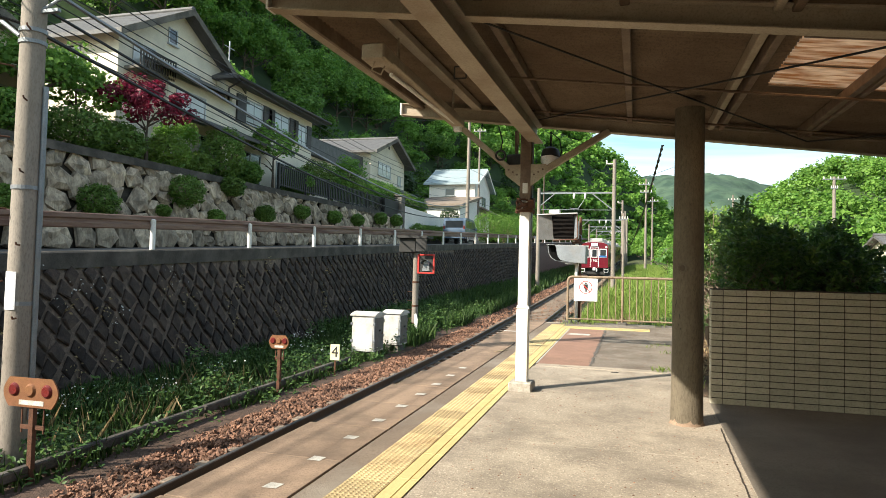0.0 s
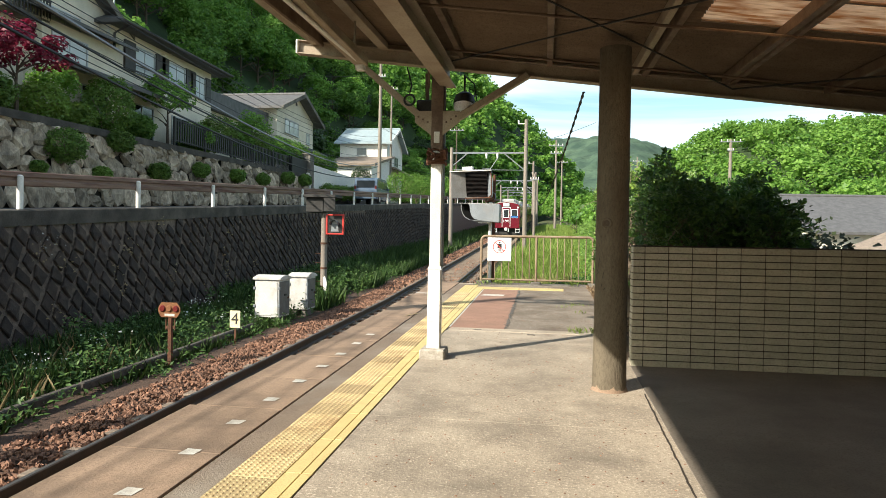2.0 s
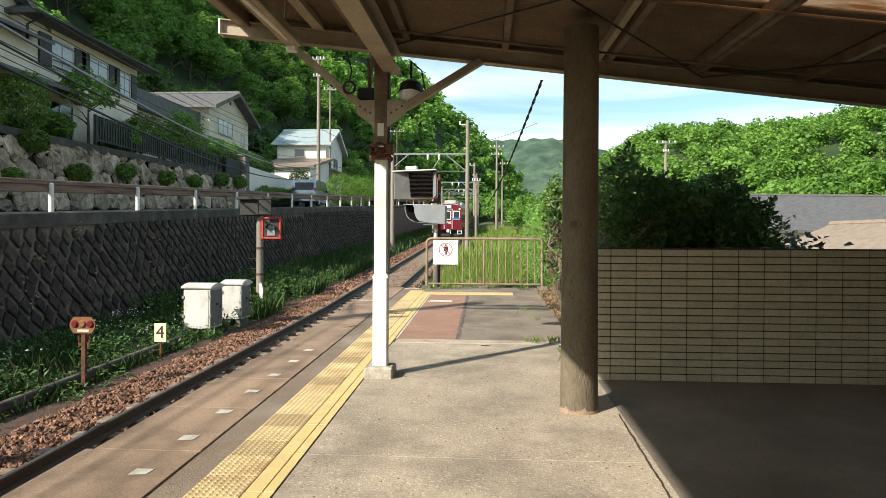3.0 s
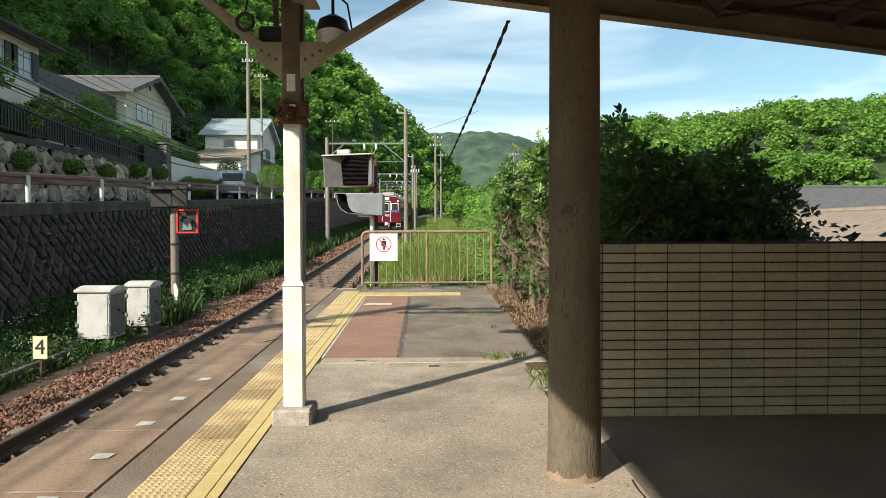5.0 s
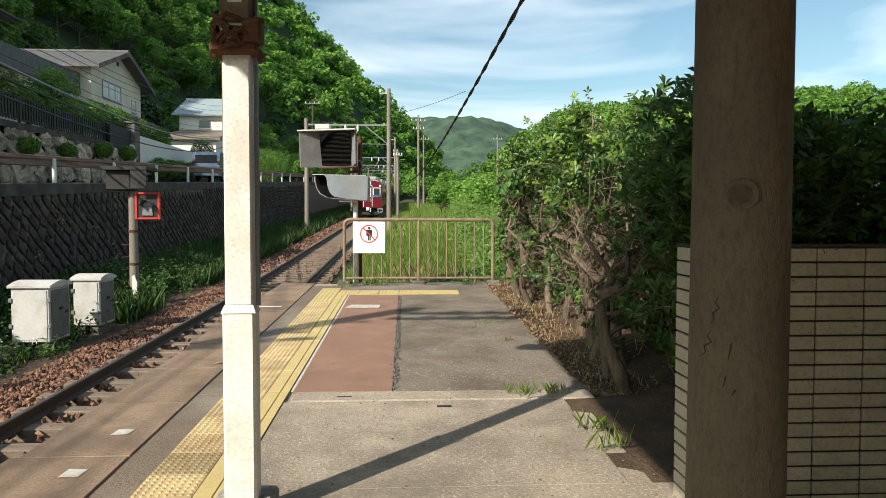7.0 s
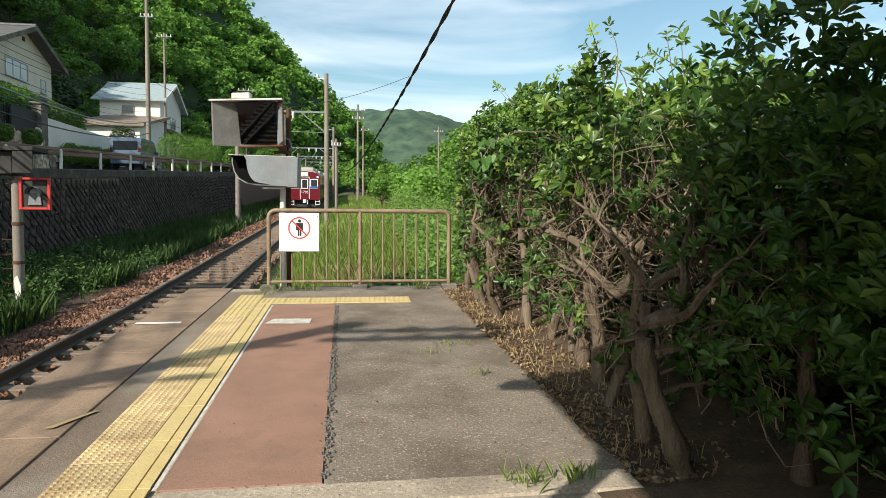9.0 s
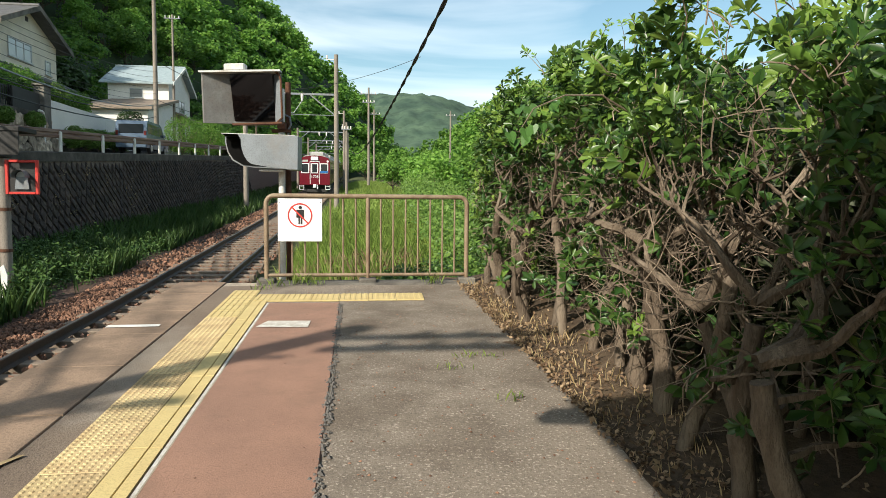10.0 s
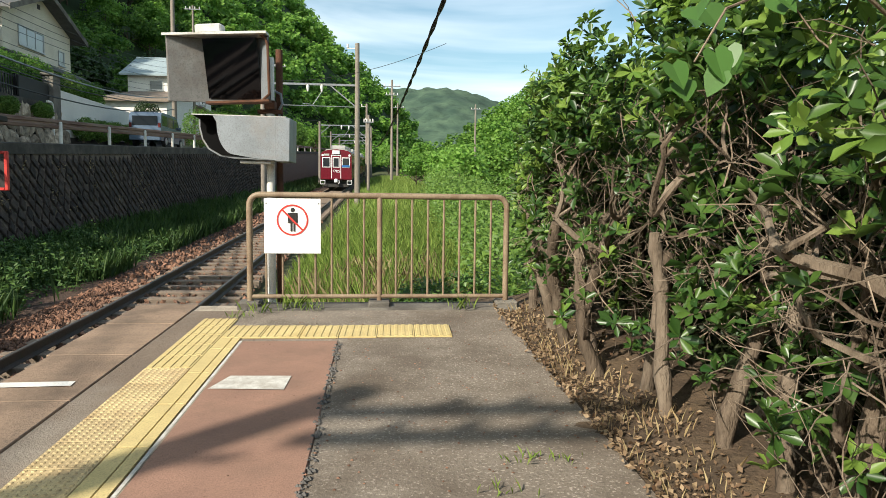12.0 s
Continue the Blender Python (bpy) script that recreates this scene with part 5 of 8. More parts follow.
part("stake", MB().cbox(-0.02, 0.02, 0.008, 0.03, -0.3, zf + 0.1, 0.003), M_RUST, four)

# ---- poles ----
big = pole_thing("utility_pole", -7.02, 5.95, tz(5.95) - 0.4, 6.95, 0.162, 0.14, M_POLE, "tall round concrete utility pole with step bolts and a white plate", "utility pole", n=24)
zb = tz(5.95) - 0.4
part("conduit", MB().tube([(0.165, 0.08, 0.8), (0.16, 0.08, 5.0)], 0.035, 10), M_GREY, big, "pale plastic conduit", smooth=True)
part("number_plate", MB().prism([(0.161 * math.sin(a), -0.163 * math.cos(a)) for a in [math.radians(-30 + 60 * i / 8) for i in range(9)]] + [(0.163 * math.sin(a), -0.167 * math.cos(a)) for a in [math.radians(30 - 60 * i / 8) for i in range(9)]], "z", 0.95 - zb, 1.42 - zb), M_SIGN, big, "white number plate")
for z in (2.45, 4.3, 4.45, 1.0):
    part("band", MB().tube([(0, 0, z - zb), (0, 0, z - zb + 0.05)], 0.164, 24), M_GREY, big)
for i in range(14):
    z = 0.4 + i * 0.45
    s = 1 if i % 2 else -1
    part("step_bolt", MB().tube([(0.12 * s, -0.15, z - zb), (0.2 * s, -0.27, z - zb), (0.2 * s, -0.28, z - zb + 0.03)], 0.011, 6), M_RUST, big)
part("lamp_arm", MB().tube([(-0.1, -0.1, 4.4 - zb), (-0.4, -0.1, 4.6 - zb), (-0.75, -0.1, 4.62 - zb)], 0.03, 8), M_GREY, big, smooth=True)
for z in (4.7, 5.05, 5.4, 6.0):
    part("wire_bracket", MB().cbox(0.1, 0.4, -0.03, 0.03, z - zb, z - zb + 0.05, 0.005), M_GREY, big)
for z, x0 in ((6.42, 0.25), (6.78, -0.2)):
    part("crossarm", MB().beam((x0, -0.2, z - zb), (1.9, -0.2, z - zb), 0.11, 0.11), M_GREY, big)
    for q in (0.6, 1.0, 1.4, 1.8):
        part("insulator", MB().tube([(q, -0.2, z - zb + 0.05), (q, -0.2, z - zb + 0.14), (q, -0.2, z - zb + 0.2)], [0.03, 0.06, 0.035], 8), M_WHITE, big)
part("street_lamp_arm", MB().tube([(0.12, 0.0, 4.75 - zb), (0.5, 0.05, 4.95 - zb), (0.75, 0.08, 4.98 - zb)], 0.022, 8), M_GREY, big, smooth=True)
part("street_lamp_head", MB().tube([(0.62, 0.06, 4.97 - zb), (0.72, 0.08, 5.0 - zb), (0.92, 0.1, 5.0 - zb), (1.02, 0.1, 4.97 - zb)], [0.02, 0.07, 0.065, 0.02], 10), M_WHITE, big, "white street lamp head", smooth=True)


def far_pole(x, y, zb, h, label, arms=((0.85, 1.4),), mtl=None, r=0.15, group="utility poles", lamp=False):
    p = pole_thing("utility_pole", x, y, zb, zb + h, r, r * 0.65, mtl or M_POLE, label, "utility pole", group, 10)
    for fz, ln in arms:
        part("crossarm", MB().beam((-ln / 2, -0.1, h * fz), (ln / 2, -0.1, h * fz), 0.09, 0.09), M_GREY, p)
        for q in (-0.42, -0.15, 0.15, 0.42):
            part("insulator", MB().tube([(q * ln, -0.1, h * fz + 0.04), (q * ln, -0.1, h * fz + 0.25)], [0.05, 0.04], 8), M_WHITE, p)
    if lamp:
        part("transformer", MB().tube([(0.35, 0, h * 0.86), (0.35, 0, h * 0.93)], 0.22, 12), M_GREY, p)
    return p


far_pole(-15.3, 62, 4.5, 14.0, "slim concrete utility pole beside the white house", ((0.98, 1.2), (0.87, 1.0)), r=0.2)
far_pole(-17.5, 76, 6.5, 12.5, "slim utility pole in front of the wooded slope", ((0.97, 1.5),), r=0.14)
far_pole(-12.0, 92, 6.0, 11.0, "dark service pole against the wooded slope", ((0.95, 2.0),), M_TRUNK, 0.13)
far_pole(1.4, 82, 3.6, 10.0, "utility pole beside the meadow", ((0.93, 1.8), (0.84, 1.4)), r=0.16)
far_pole(2.6, 104, 4.6, 9.5, "utility pole beside the meadow", ((0.93, 1.8),), r=0.16)
far_pole(18.2, 70, -4, 15.8, "concrete utility pole standing behind the hedge", ((0.985, 2.1), (0.93, 0.6)), r=0.22)
far_pole(15.5, 118, 0, 16, "utility pole on the far side of the valley", ((0.95, 1.6),), r=0.2)


def portal(y, xl, xr, h, label):
    """Overhead-line portal: two posts, a lattice beam with stays, and insulators."""
    p = thing("catenary_portal", (TX, y, tz(y)), label, "catenary portal", "catenary portals")
    for x, hh, r in ((xl, h * 1.0, 0.16), (xr, h + 2.0, 0.17)):
        part("post", MB().tube([(x - TX, 0, -0.9), (x - TX, 0, hh)], [r, r * 0.75], 12), M_POLE, p, smooth=True)
    hb = h - 0.4
    part("beam", MB().beam((xl - TX, 0, hb), (xr - TX, 0, hb), 0.09, 0.12), M_GREY, p)
    part("lower_chord", MB().beam((xl - TX, 0, hb - 1.2), (xr - TX, 0, hb - 1.25), 0.04, 0.04), M_GREY, p)
    part("stay", MB().beam((xr - TX, 0, hb - 1.3), (xr - TX - 1.6, 0, hb), 0.07, 0.07), M_GREY, p)
    part("stay", MB().beam((xl - TX, 0, hb - 1.0), (xl - TX + 1.2, 0, hb), 0.07, 0.07), M_GREY, p)
    for q in (-0.3, 0.5):
        part("insulator", MB().tube([(q, 0, hb), (q, 0, hb - 0.15), (q, 0, hb - 0.4)], [0.07, 0.09, 0.05], 10), M_WHITE, p)
    part("drop_arm", MB().tube([(0.5, 0, hb - 0.4), (0.0, 0, hb - 1.15), (-0.6, 0, hb - 1.1)], 0.025, 6), M_GREY, p)
    part("top_bracket", MB().beam((xr - TX - 0.6, 0, h + 1.7), (xr - TX + 0.1, 0, h + 1.7), 0.06, 0.06).tube([(xr - TX - 0.55, 0, h + 1.75), (xr - TX - 0.55, 0, h + 1.95)], 0.06, 8), M_WHITE, p)
    return p


portal(49.0, -6.6, -1.2, 7.3, "overhead-line portal of concrete posts and steel beam")
portal(84.0, -6.4, -1.3, 6.8, "overhead-line portal farther along the track")
portal(104.0, -6.6, -1.3, 6.6, "overhead-line portal farther along the track")
portal(124.0, -6.6, -1.3, 6.4, "overhead-line portal near the bend")


# ---- wires ----
def wire(a, b, sag, r, name="overhead_wire", label="thin black overhead wire", group="overhead wires", material=None, n=16):
    a, b = Vector(a), Vector(b)
    pts = [a.lerp(b, i / n) - Vector((0, 0, 4 * sag * (i / n) * (1 - i / n))) for i in range(n + 1)]
    return solo(name, MB().tube(pts, r, 5), material or M_CABLE, label, "cable", group)


rng = random.Random(8)
for i in range(8):
    z0, z1 = 4.55 + 0.17 * i, 8.2 + 0.42 * i
    wire((-7.6 - 0.16 * (i % 3), -16, z0 - 0.3), (-7.25 - 0.12 * (i % 3), 5.95, z0 + 0.05), 0.3, 0.006)
    wire((-7.25 - 0.12 * (i % 3), 5.95, z0 + 0.05), (-15.3 + 0.15 * (i % 3), 62, z1), 1.0 + 0.06 * (i % 4), 0.009)
for z0, z1, r in ((4.6, 7.7, 0.027), (4.95, 8.3, 0.022), (5.25, 8.6, 0.032)):
    wire((-7.5, -16, z0 - 0.3), (-7.2, 5.95, z0), 0.3, 0.5 * r, "thick_cable", "thick black telephone cable bundle", "thick cables")
    wire((-7.2, 5.95, z0), (-15.3, 62, z1), 1.35, r, "thick_cable", "thick black telephone cable bundle", "thick cables", M_GREY if r > 0.03 else None)
wire((-15.3, 62, 17.6), (-17.5, 76, 18.3), 0.5, 0.02)
wire((-15.3, 62, 16.8), (-34, 48, 16.5), 1.0, 0.015)
wire((-15.3, 62, 12), (-12, 92, 14), 0.8, 0.02)
wire((-15.3, 62, 9), (-6.6, 84, 9.4), 0.8, 0.02)
for y0, y1 in ((49, 84), (84, 104), (104, 124)):
    wire((TX, y0, tz(y0) + (5.2 if y0 < 0 else 5.2)), (TX, y1, tz(y1) + 5.2), 0.1, 0.009, "contact_wire", "overhead contact wire above the track")
    if y0 > 0:
        wire((TX - 0.4, y0, tz(y0) + 6.2), (TX - 0.4, y1, tz(y1) + 6.2), 0.5, 0.014)
        wire((-1.5, y0, tz(y0) + 8.8), (-1.5, y1, tz(y1) + 8.4), 0.5, 0.014)
        wire((-6.5, y0, tz(y0) + 6.4), (-6.5, y1, tz(y1) + 6.2), 0.5, 0.014)
# twisted cable from the canopy end to the far pole
a, b = Vector((0.68, 7.3, 3.06)), Vector((-0.75, 62, 6.6))
for ph in (0, math.pi):
    pts = []
    for i in range(260):
        f = (i / 259) ** 1.3
        p = a.lerp(b, f) - Vector((0, 0, 4 * 1.5 * f * (1 - f)))
        tw = ph + i * 0.9
        pts.append(p + Vector((math.cos(tw), 0, math.sin(tw))) * (0.008 + 0.008 * f))
    solo("twisted_cable", MB().tube(pts, 0.009, 5), M_CABLE, "black twisted cable hung from the canopy end", "cable", "twisted cable")
far_pole(-0.75, 62, 2.0, 5.6, "short service pole beside the track", ((0.9, 0.8),), r=0.13)
wire((-6.6, 49, 8.0), (3.1, 40.0, 8.4), 0.6, 0.012)
# canopy lamp and cable details
lamp = thing("strip_lamp", (-1.47, 5.15, 3.1), "long fluorescent strip lamp fixed under the canopy edge", "lamp", "canopy lamps")
dz = 0.028
body = MB().cbox(-0.065, 0.065, -1.1, 1.15, 0.02, 0.11, 0.01)
part("housing", body, M_CREAM, lamp)
part("tube", MB().tube([(0, -0.95, -0.02), (0, 1.05, 0.04)], 0.018, 10), M_WHITE, lamp, "unlit white tube", smooth=True)
part("junction_box", MB().cbox(-0.09, 0.09, -1.35, -1.14, -0.02, 0.1, 0.012), M_CREAM, lamp)
for q in (-0.8, 0.9):
    part("hanger", MB().tube([(0, q, 0.1), (0, q, 0.4)], 0.012, 6), M_CREAM, lamp)
part("end_socket", MB().cbox(-0.04, 0.04, 1.06, 1.14, -0.03, 0.06, 0.006), M_WHITE, lamp)
part("loop", MB().tube([(0, -1.3, -0.02), (-0.03, -1.28, -0.08), (0.02, -1.22, -0.1), (0.04, -1.2, -0.03)], 0.007, 6), M_CREAM, lamp)
for x, y in ((-1.0, 4.55), (-1.2, 2.6)):
    hk = thing("wire_hanger", (x, y, zc(x, y) + 0.12), "small dark insulator bracket hanging from the canopy", "bracket", "wire hangers")
    part("mount", MB().cbox(-0.05, 0.05, -0.03, 0.03, -0.03, 0.05, 0.006), M_RUST, hk)
    part("insulator", MB().tube([(0, 0, -0.03), (0, 0, -0.08), (0, 0, -0.1), (0, 0, -0.14)], [0.02, 0.035, 0.035, 0.012], 10), M_DARK, hk)
    part("frame", MB().beam((-0.05, 0, -0.14), (0.05, 0, -0.14), 0.012, 0.012).beam((-0.05, 0, -0.24), (0.05, 0, -0.24), 0.012, 0.012).beam((-0.05, 0, -0.24), (-0.05, 0, -0.14), 0.012, 0.012).beam((0.05, 0, -0.24), (0.05, 0, -0.14), 0.012, 0.012), M_DARK, hk)
ringlamp = thing("cable_ring", (-1.12, 6.9, 2.92), "dark steel cable ring hanging beside the canopy lamp", "cable ring")
part("ring", MB().tube([(0.055 * math.cos(i * math.pi / 8), 0, 0.055 * math.sin(i * math.pi / 8)) for i in range(17)], 0.012, 6), M_DARK, ringlamp)
part("hook", MB().tube([(0, 0, 0.06), (0.02, 0, 0.16), (-0.03, 0, 0.34)], 0.008, 6), M_DARK, ringlamp)
spk = thing("loudspeaker", (-1.0, 7.25, 2.88), "small black loudspeaker fixed behind the canopy beam", "loudspeaker")
part("body", MB().cbox(-0.1, 0.09, -0.08, 0.1, -0.11, 0.1, 0.015), M_DARK, spk)
part("grille", MB().cbox(-0.085, 0.075, -0.09, -0.08, -0.095, 0.085, 0.004), M_UNDER, spk)
part("bracket", MB().beam((0, 0.05, 0.1), (0.0, 0.0, 0.4), 0.04, 0.02), M_BROWNST, spk)
horn = thing("dome_lamp", (-0.58, 7.2, 2.9), "white dome lamp with black cap beside the canopy post", "lamp")
part("cap", MB().tube([(0, 0, 0.16), (0, 0, 0.12), (0, -0.01, 0.03)], [0.04, 0.1, 0.12], 18), M_DARK, horn, "black cap", smooth=True)
part("shade", MB().tube([(0, -0.01, 0.03), (-0.01, -0.02, -0.04), (-0.03, -0.04, -0.1)], [0.115, 0.105, 0.05], 18), M_SIGN, horn, "white glass dome", smooth=True)
part("cord", MB().tube([(0.09, 0, 0.1), (0.14, 0.02, 0.02), (0.1, 0.02, 0.25), (0.0, 0.05, 0.34)], 0.007, 6), M_DARK, horn)
part("hanger", MB().tube([(0, 0, 0.15), (0, 0, 0.34)], 0.012, 6), M_DARK, horn)

# ---- train ----
TY = 70.0
train = thing("train", (TX, TY, tz(TY)), "maroon four-window commuter train standing on the line", "train")
grade = Matrix.Rotation(math.atan(0.045), 4, "X")
train.matrix_world = Matrix.Translation((TX, TY, tz(TY))) @ grade
HW, FLOOR, SIDE, TOP = 1.37, 1.05, 3.1, 3.65
sect = [(-HW, FLOOR - 0.12), (-HW, SIDE - 0.1)] + [(-HW + 0.5 * (1 - math.cos(a)), SIDE - 0.1 + 0.45 * math.sin(a)) for a in (0.5, 1.0, 1.4)]
sect = sect + [(0, TOP - 0.08)] + [(-x, z) for x, z in reversed(sect)]
for c in range(4):
    y0 = c * 19.0
    part("car_body", MB().prism(sect, "y", y0 + 0.12, y0 + 18.4), M_MAROON, train, smooth=False)
    roof = [(-1.05, SIDE + 0.3), (-0.9, SIDE + 0.45), (0, TOP), (0.9, SIDE + 0.45), (1.05, SIDE + 0.3)]
    part("roof", MB().prism(roof, "y", y0 + 0.3, y0 + 18.3), M_TROOF, train, "grey roof")
    for q in (3, 7.5, 12):
        part("roof_unit", MB().cbox(-0.7, 0.7, y0 + q, y0 + q + 2.2, TOP - 0.05, TOP + 0.32, 0.08), M_TROOF, train, "pale roof ventilator box")
    part("underframe", MB().cbox(-1.1, 1.1, y0 + 0.5, y0 + 18, 0.35, FLOOR - 0.13, 0.05), M_UNDER, train)
    for q in (2.6, 15.6):
        for wy in (-1.05, 1.05):
            for sx in (-0.72, 0.72):
                part("wheel", MB().tube([(sx - 0.06, y0 + q + wy, 0.43), (sx + 0.06, y0 + q + wy, 0.43)], 0.43, 20), M_UNDER, train)
    for s in (-1, 1):
        for q in range(12):
            wy = y0 + 0.9 + q * 1.45
            door = q in (2, 6, 10)
            if door:
                part("door", MB().cbox(min(s * HW, s * (HW + 0.012)), max(s * HW, s * (HW + 0.012)), wy - 0.05, wy + 1.15, FLOOR, FLOOR + 1.95, 0.004), M_MAROON, train)
                part("door_glass", MB().cbox(min(s * (HW + 0.012), s * (HW + 0.02)), max(s * (HW + 0.012), s * (HW + 0.02)), wy + 0.08, wy + 1.0, FLOOR + 0.85, FLOOR + 1.75, 0.004), M_GLASS, train)
            else:
                part("side_window", MB().cbox(min(s * HW, s * (HW + 0.012)), max(s * HW, s * (HW + 0.012)), wy + 0.05, wy + 1.1, FLOOR + 0.85, FLOOR + 1.72, 0.004), M_GLASS, train)
# cab front
fo = [(-HW, FLOOR - 0.15), (HW, FLOOR - 0.15), (HW, SIDE - 0.05), (HW - 0.12, SIDE + 0.2), (0.75, SIDE + 0.4), (0, SIDE + 0.46), (-0.75, SIDE + 0.4), (-HW + 0.12, SIDE + 0.2), (-HW, SIDE - 0.05)]
part("cab_front", MB().prism(fo, "y", 0.0, 0.13), M_MAROON, train)
for x0, x1 in ((-1.22, -0.5), (-0.3, 0.3), (0.5, 1.22)):
    part("cab_window_frame", MB().cbox(x0, x1, -0.02, 0.0, 1.95, 2.85, 0.05), M_SIGN, train, "white window surround")
    part("cab_window", MB().cbox(x0 + 0.07, x1 - 0.07, -0.03, -0.02, 2.02, 2.78, 0.004), M_GLASS, train)
for x in (-0.41, 0.41):
    part("door_edge", MB().cbox(x - 0.025, x + 0.025, -0.025, 0.0, 0.98, 3.05, 0.006), M_SIGN, train)
part("door_top", MB().cbox(-0.44, 0.44, -0.026, 0.0, 3.0, 3.06, 0.006), M_SIGN, train)
me = text_mesh("1705", 0.34, 0.004)
me.transform(Matrix.Translation((0, -0.02, 1.62)))
part("number", me, M_SIGN, train, "white running number")
part("destination_board", MB().cbox(-0.33, 0.33, -0.12, 0.02, 3.12, 3.45, 0.03), M_SIGN, train, "white destination box")
part("side_indicator", MB().cbox(-1.05, -0.6, -0.02, 0.0, 2.98, 3.16, 0.01), M_GLASSL, train)
part("blue_board", MB().cbox(0.5, 1.2, -0.04, -0.02, 1.98, 2.16, 0.01), M_BLUE, train, "blue sign board in the cab window")
for x in (-1.18, 1.18):
    part("headlamp", MB().tube([(x, -0.05, 3.03), (x, 0.02, 3.03)], 0.1, 14), M_SIGN, train, "white round headlamp")
    part("step_frame", MB().beam((x - 0.2, -0.1, 0.78), (x + 0.2, -0.1, 0.78), 0.04, 0.05).beam((x - 0.2, -0.1, 0.48), (x + 0.2, -0.1, 0.48), 0.04, 0.05).beam((x - 0.2, -0.1, 0.48), (x - 0.2, -0.1, 0.85), 0.04, 0.04).beam((x + 0.2, -0.1, 0.48), (x + 0.2, -0.1, 0.85), 0.04, 0.04), M_SIGN, train, "white cab step frame")
part("coupler", MB().cbox(-0.14, 0.14, -0.35, 0.3, 0.62, 0.95, 0.04), M_SIGN, train, "pale coupler head")
part("brake_hose", MB().tube([(0.25, -0.1, 0.85), (0.28, -0.2, 0.6), (0.2, -0.2, 0.5)], 0.04, 8), M_SIGN, train)
part("pilot", MB().cbox(-1.1, 1.1, 0.1, 0.2, 0.2, 0.5, 0.02), M_UNDER, train)

# ---- garden terrace and its rock wall ----
def top_z(y):
    """Top of the garden wall above the road."""
    return 4.95 + 0.02 * (y - 14)


def hill_foot(y):
    return -25.5 - 1.15 * max(0.0, 48 - y) + 53 * smoothstep(85, 290, y)


def hill_z(x, y):
    f = hill_foot(y)
    base = top_z(min(y, 90)) + 0.02 * max(0, y - 90) + 0.3
    d = f - x
    if d <= 0:
        return base
    h = 1.0 * d * smoothstep(0, 18, d) + 1.5 * noise.noise(Vector((x * 0.04, y * 0.04, 2))) * min(1, d / 10)
    return base + min(h, 95 - 18 * math.exp(-h / 40)) if h < 95 else base + 80


garden = sheet("terrace_ground", steps(-15.3, -25.5, 6), steps(-30, 130, 40), lambda x, y: (top_z(y) if y < 58 else top_z(58) + 0.045 * (y - 58)) - 0.05, M_EARTH, "planted garden terrace above the rock wall", "ground")
sheet("hillside", steps(-160, -25.5, 26) + steps(-22, 26, 12), steps(-60, 330, 50), lambda x, y: hill_z(x, y) if x < hill_foot(y) + 0.1 else ground_z(max(x, -9), y) - 6, M_HILL, "steep wooded hillside above the houses", "hillside")
rock_wall = thing("rock_wall", (-15, 0, 0), "high garden wall of rough grey-brown rocks", "wall", "", "structure")
mb = MB()
uy = steps(-20, 60, 40)
mb.v = [(x, y, z) for y in uy for x, z in ((0.22, wz(y) - 0.3), (-0.25, top_z(y) - 0.22))]
mb.f = [(j * 2, j * 2 + 1, j * 2 + 3, j * 2 + 2) for j in range(len(uy) - 1)]
part("rock_joint", mb, M_ROCKJ, rock_wall, closed=False)
mb = MB()
mb.v = [(x, y, z) for y in uy for x, z in ((0.02, top_z(y) - 0.25), (0.02, top_z(y)), (-0.35, top_z(y)))]
mb.f = [(j * 3 + i, j * 3 + i + 1, j * 3 + 4 + i, j * 3 + 3 + i) for j in range(len(uy) - 1) for i in range(2)]
part("coping", mb, M_COPED, rock_wall, "dark mossy coping", closed=False)


def rock_mesh(seed):
    r = random.Random(seed)
    n = r.choice((5, 6, 6, 7))
    ang = sorted(2 * math.pi * (i + r.uniform(-0.28, 0.28)) / n for i in range(n))
    o = [(0, math.cos(a) * r.uniform(0.42, 0.56), math.sin(a) * r.uniform(0.42, 0.56)) for a in ang]
    mid = [(0.1 + r.uniform(-0.06, 0.06), y * 0.94, z * 0.94) for _, y, z in o]
    top = [(0.17 + r.uniform(-0.09, 0.09), y * r.uniform(0.35, 0.6), z * r.uniform(0.35, 0.6)) for _, y, z in o]
    mb = MB().add(o + mid + top + [(0.2 + r.uniform(-0.05, 0.04), r.uniform(-0.1, 0.1), r.uniform(-0.1, 0.1))],
                  [(i, (i + 1) % n, n + (i + 1) % n, n + i) for i in range(n)] + [(n + i, n + (i + 1) % n, 2 * n + (i + 1) % n, 2 * n + i) for i in range(n)] + [(2 * n + i, 2 * n + (i + 1) % n, 3 * n) for i in range(n)])
    me = mb.mesh("rock", False)
    me.materials.append(M_ROCK)
    return me


rock_meshes = [rock_mesh(s) for s in range(12)]
rng = random.Random(21)
y = 7.5
while y < 43:
    cw = rng.uniform(0.62, 0.95)
    z = wz(y) - 0.1
    k = 0
    while z < top_z(y) - 0.35:
        ch = min(rng.uniform(0.4, 1.0), max(0.3, top_z(y) - 0.12 - z))
        f = (z - wz(y)) / max(0.5, top_z(y) - wz(y))
        ob = new("rock", rng.choice(rock_meshes))
        ob.parent = rock_wall
        ob.matrix_basis = pose(0.2 - 0.45 * f, y + rng.uniform(-0.15, 0.15), z + ch / 2, rng.uniform(-35, 35), -9, rng.uniform(-8, 8)) @ Matrix.Diagonal((0.85, cw * 1.2, ch * 1.2, 1))
        z += ch * 0.93
        k += 1
    y += cw * 0.95
drain = thing("drain_pipe", (-14.72, 41.5, wz(41.5)), "white bent pipe standing beside the rock wall", "pipe")
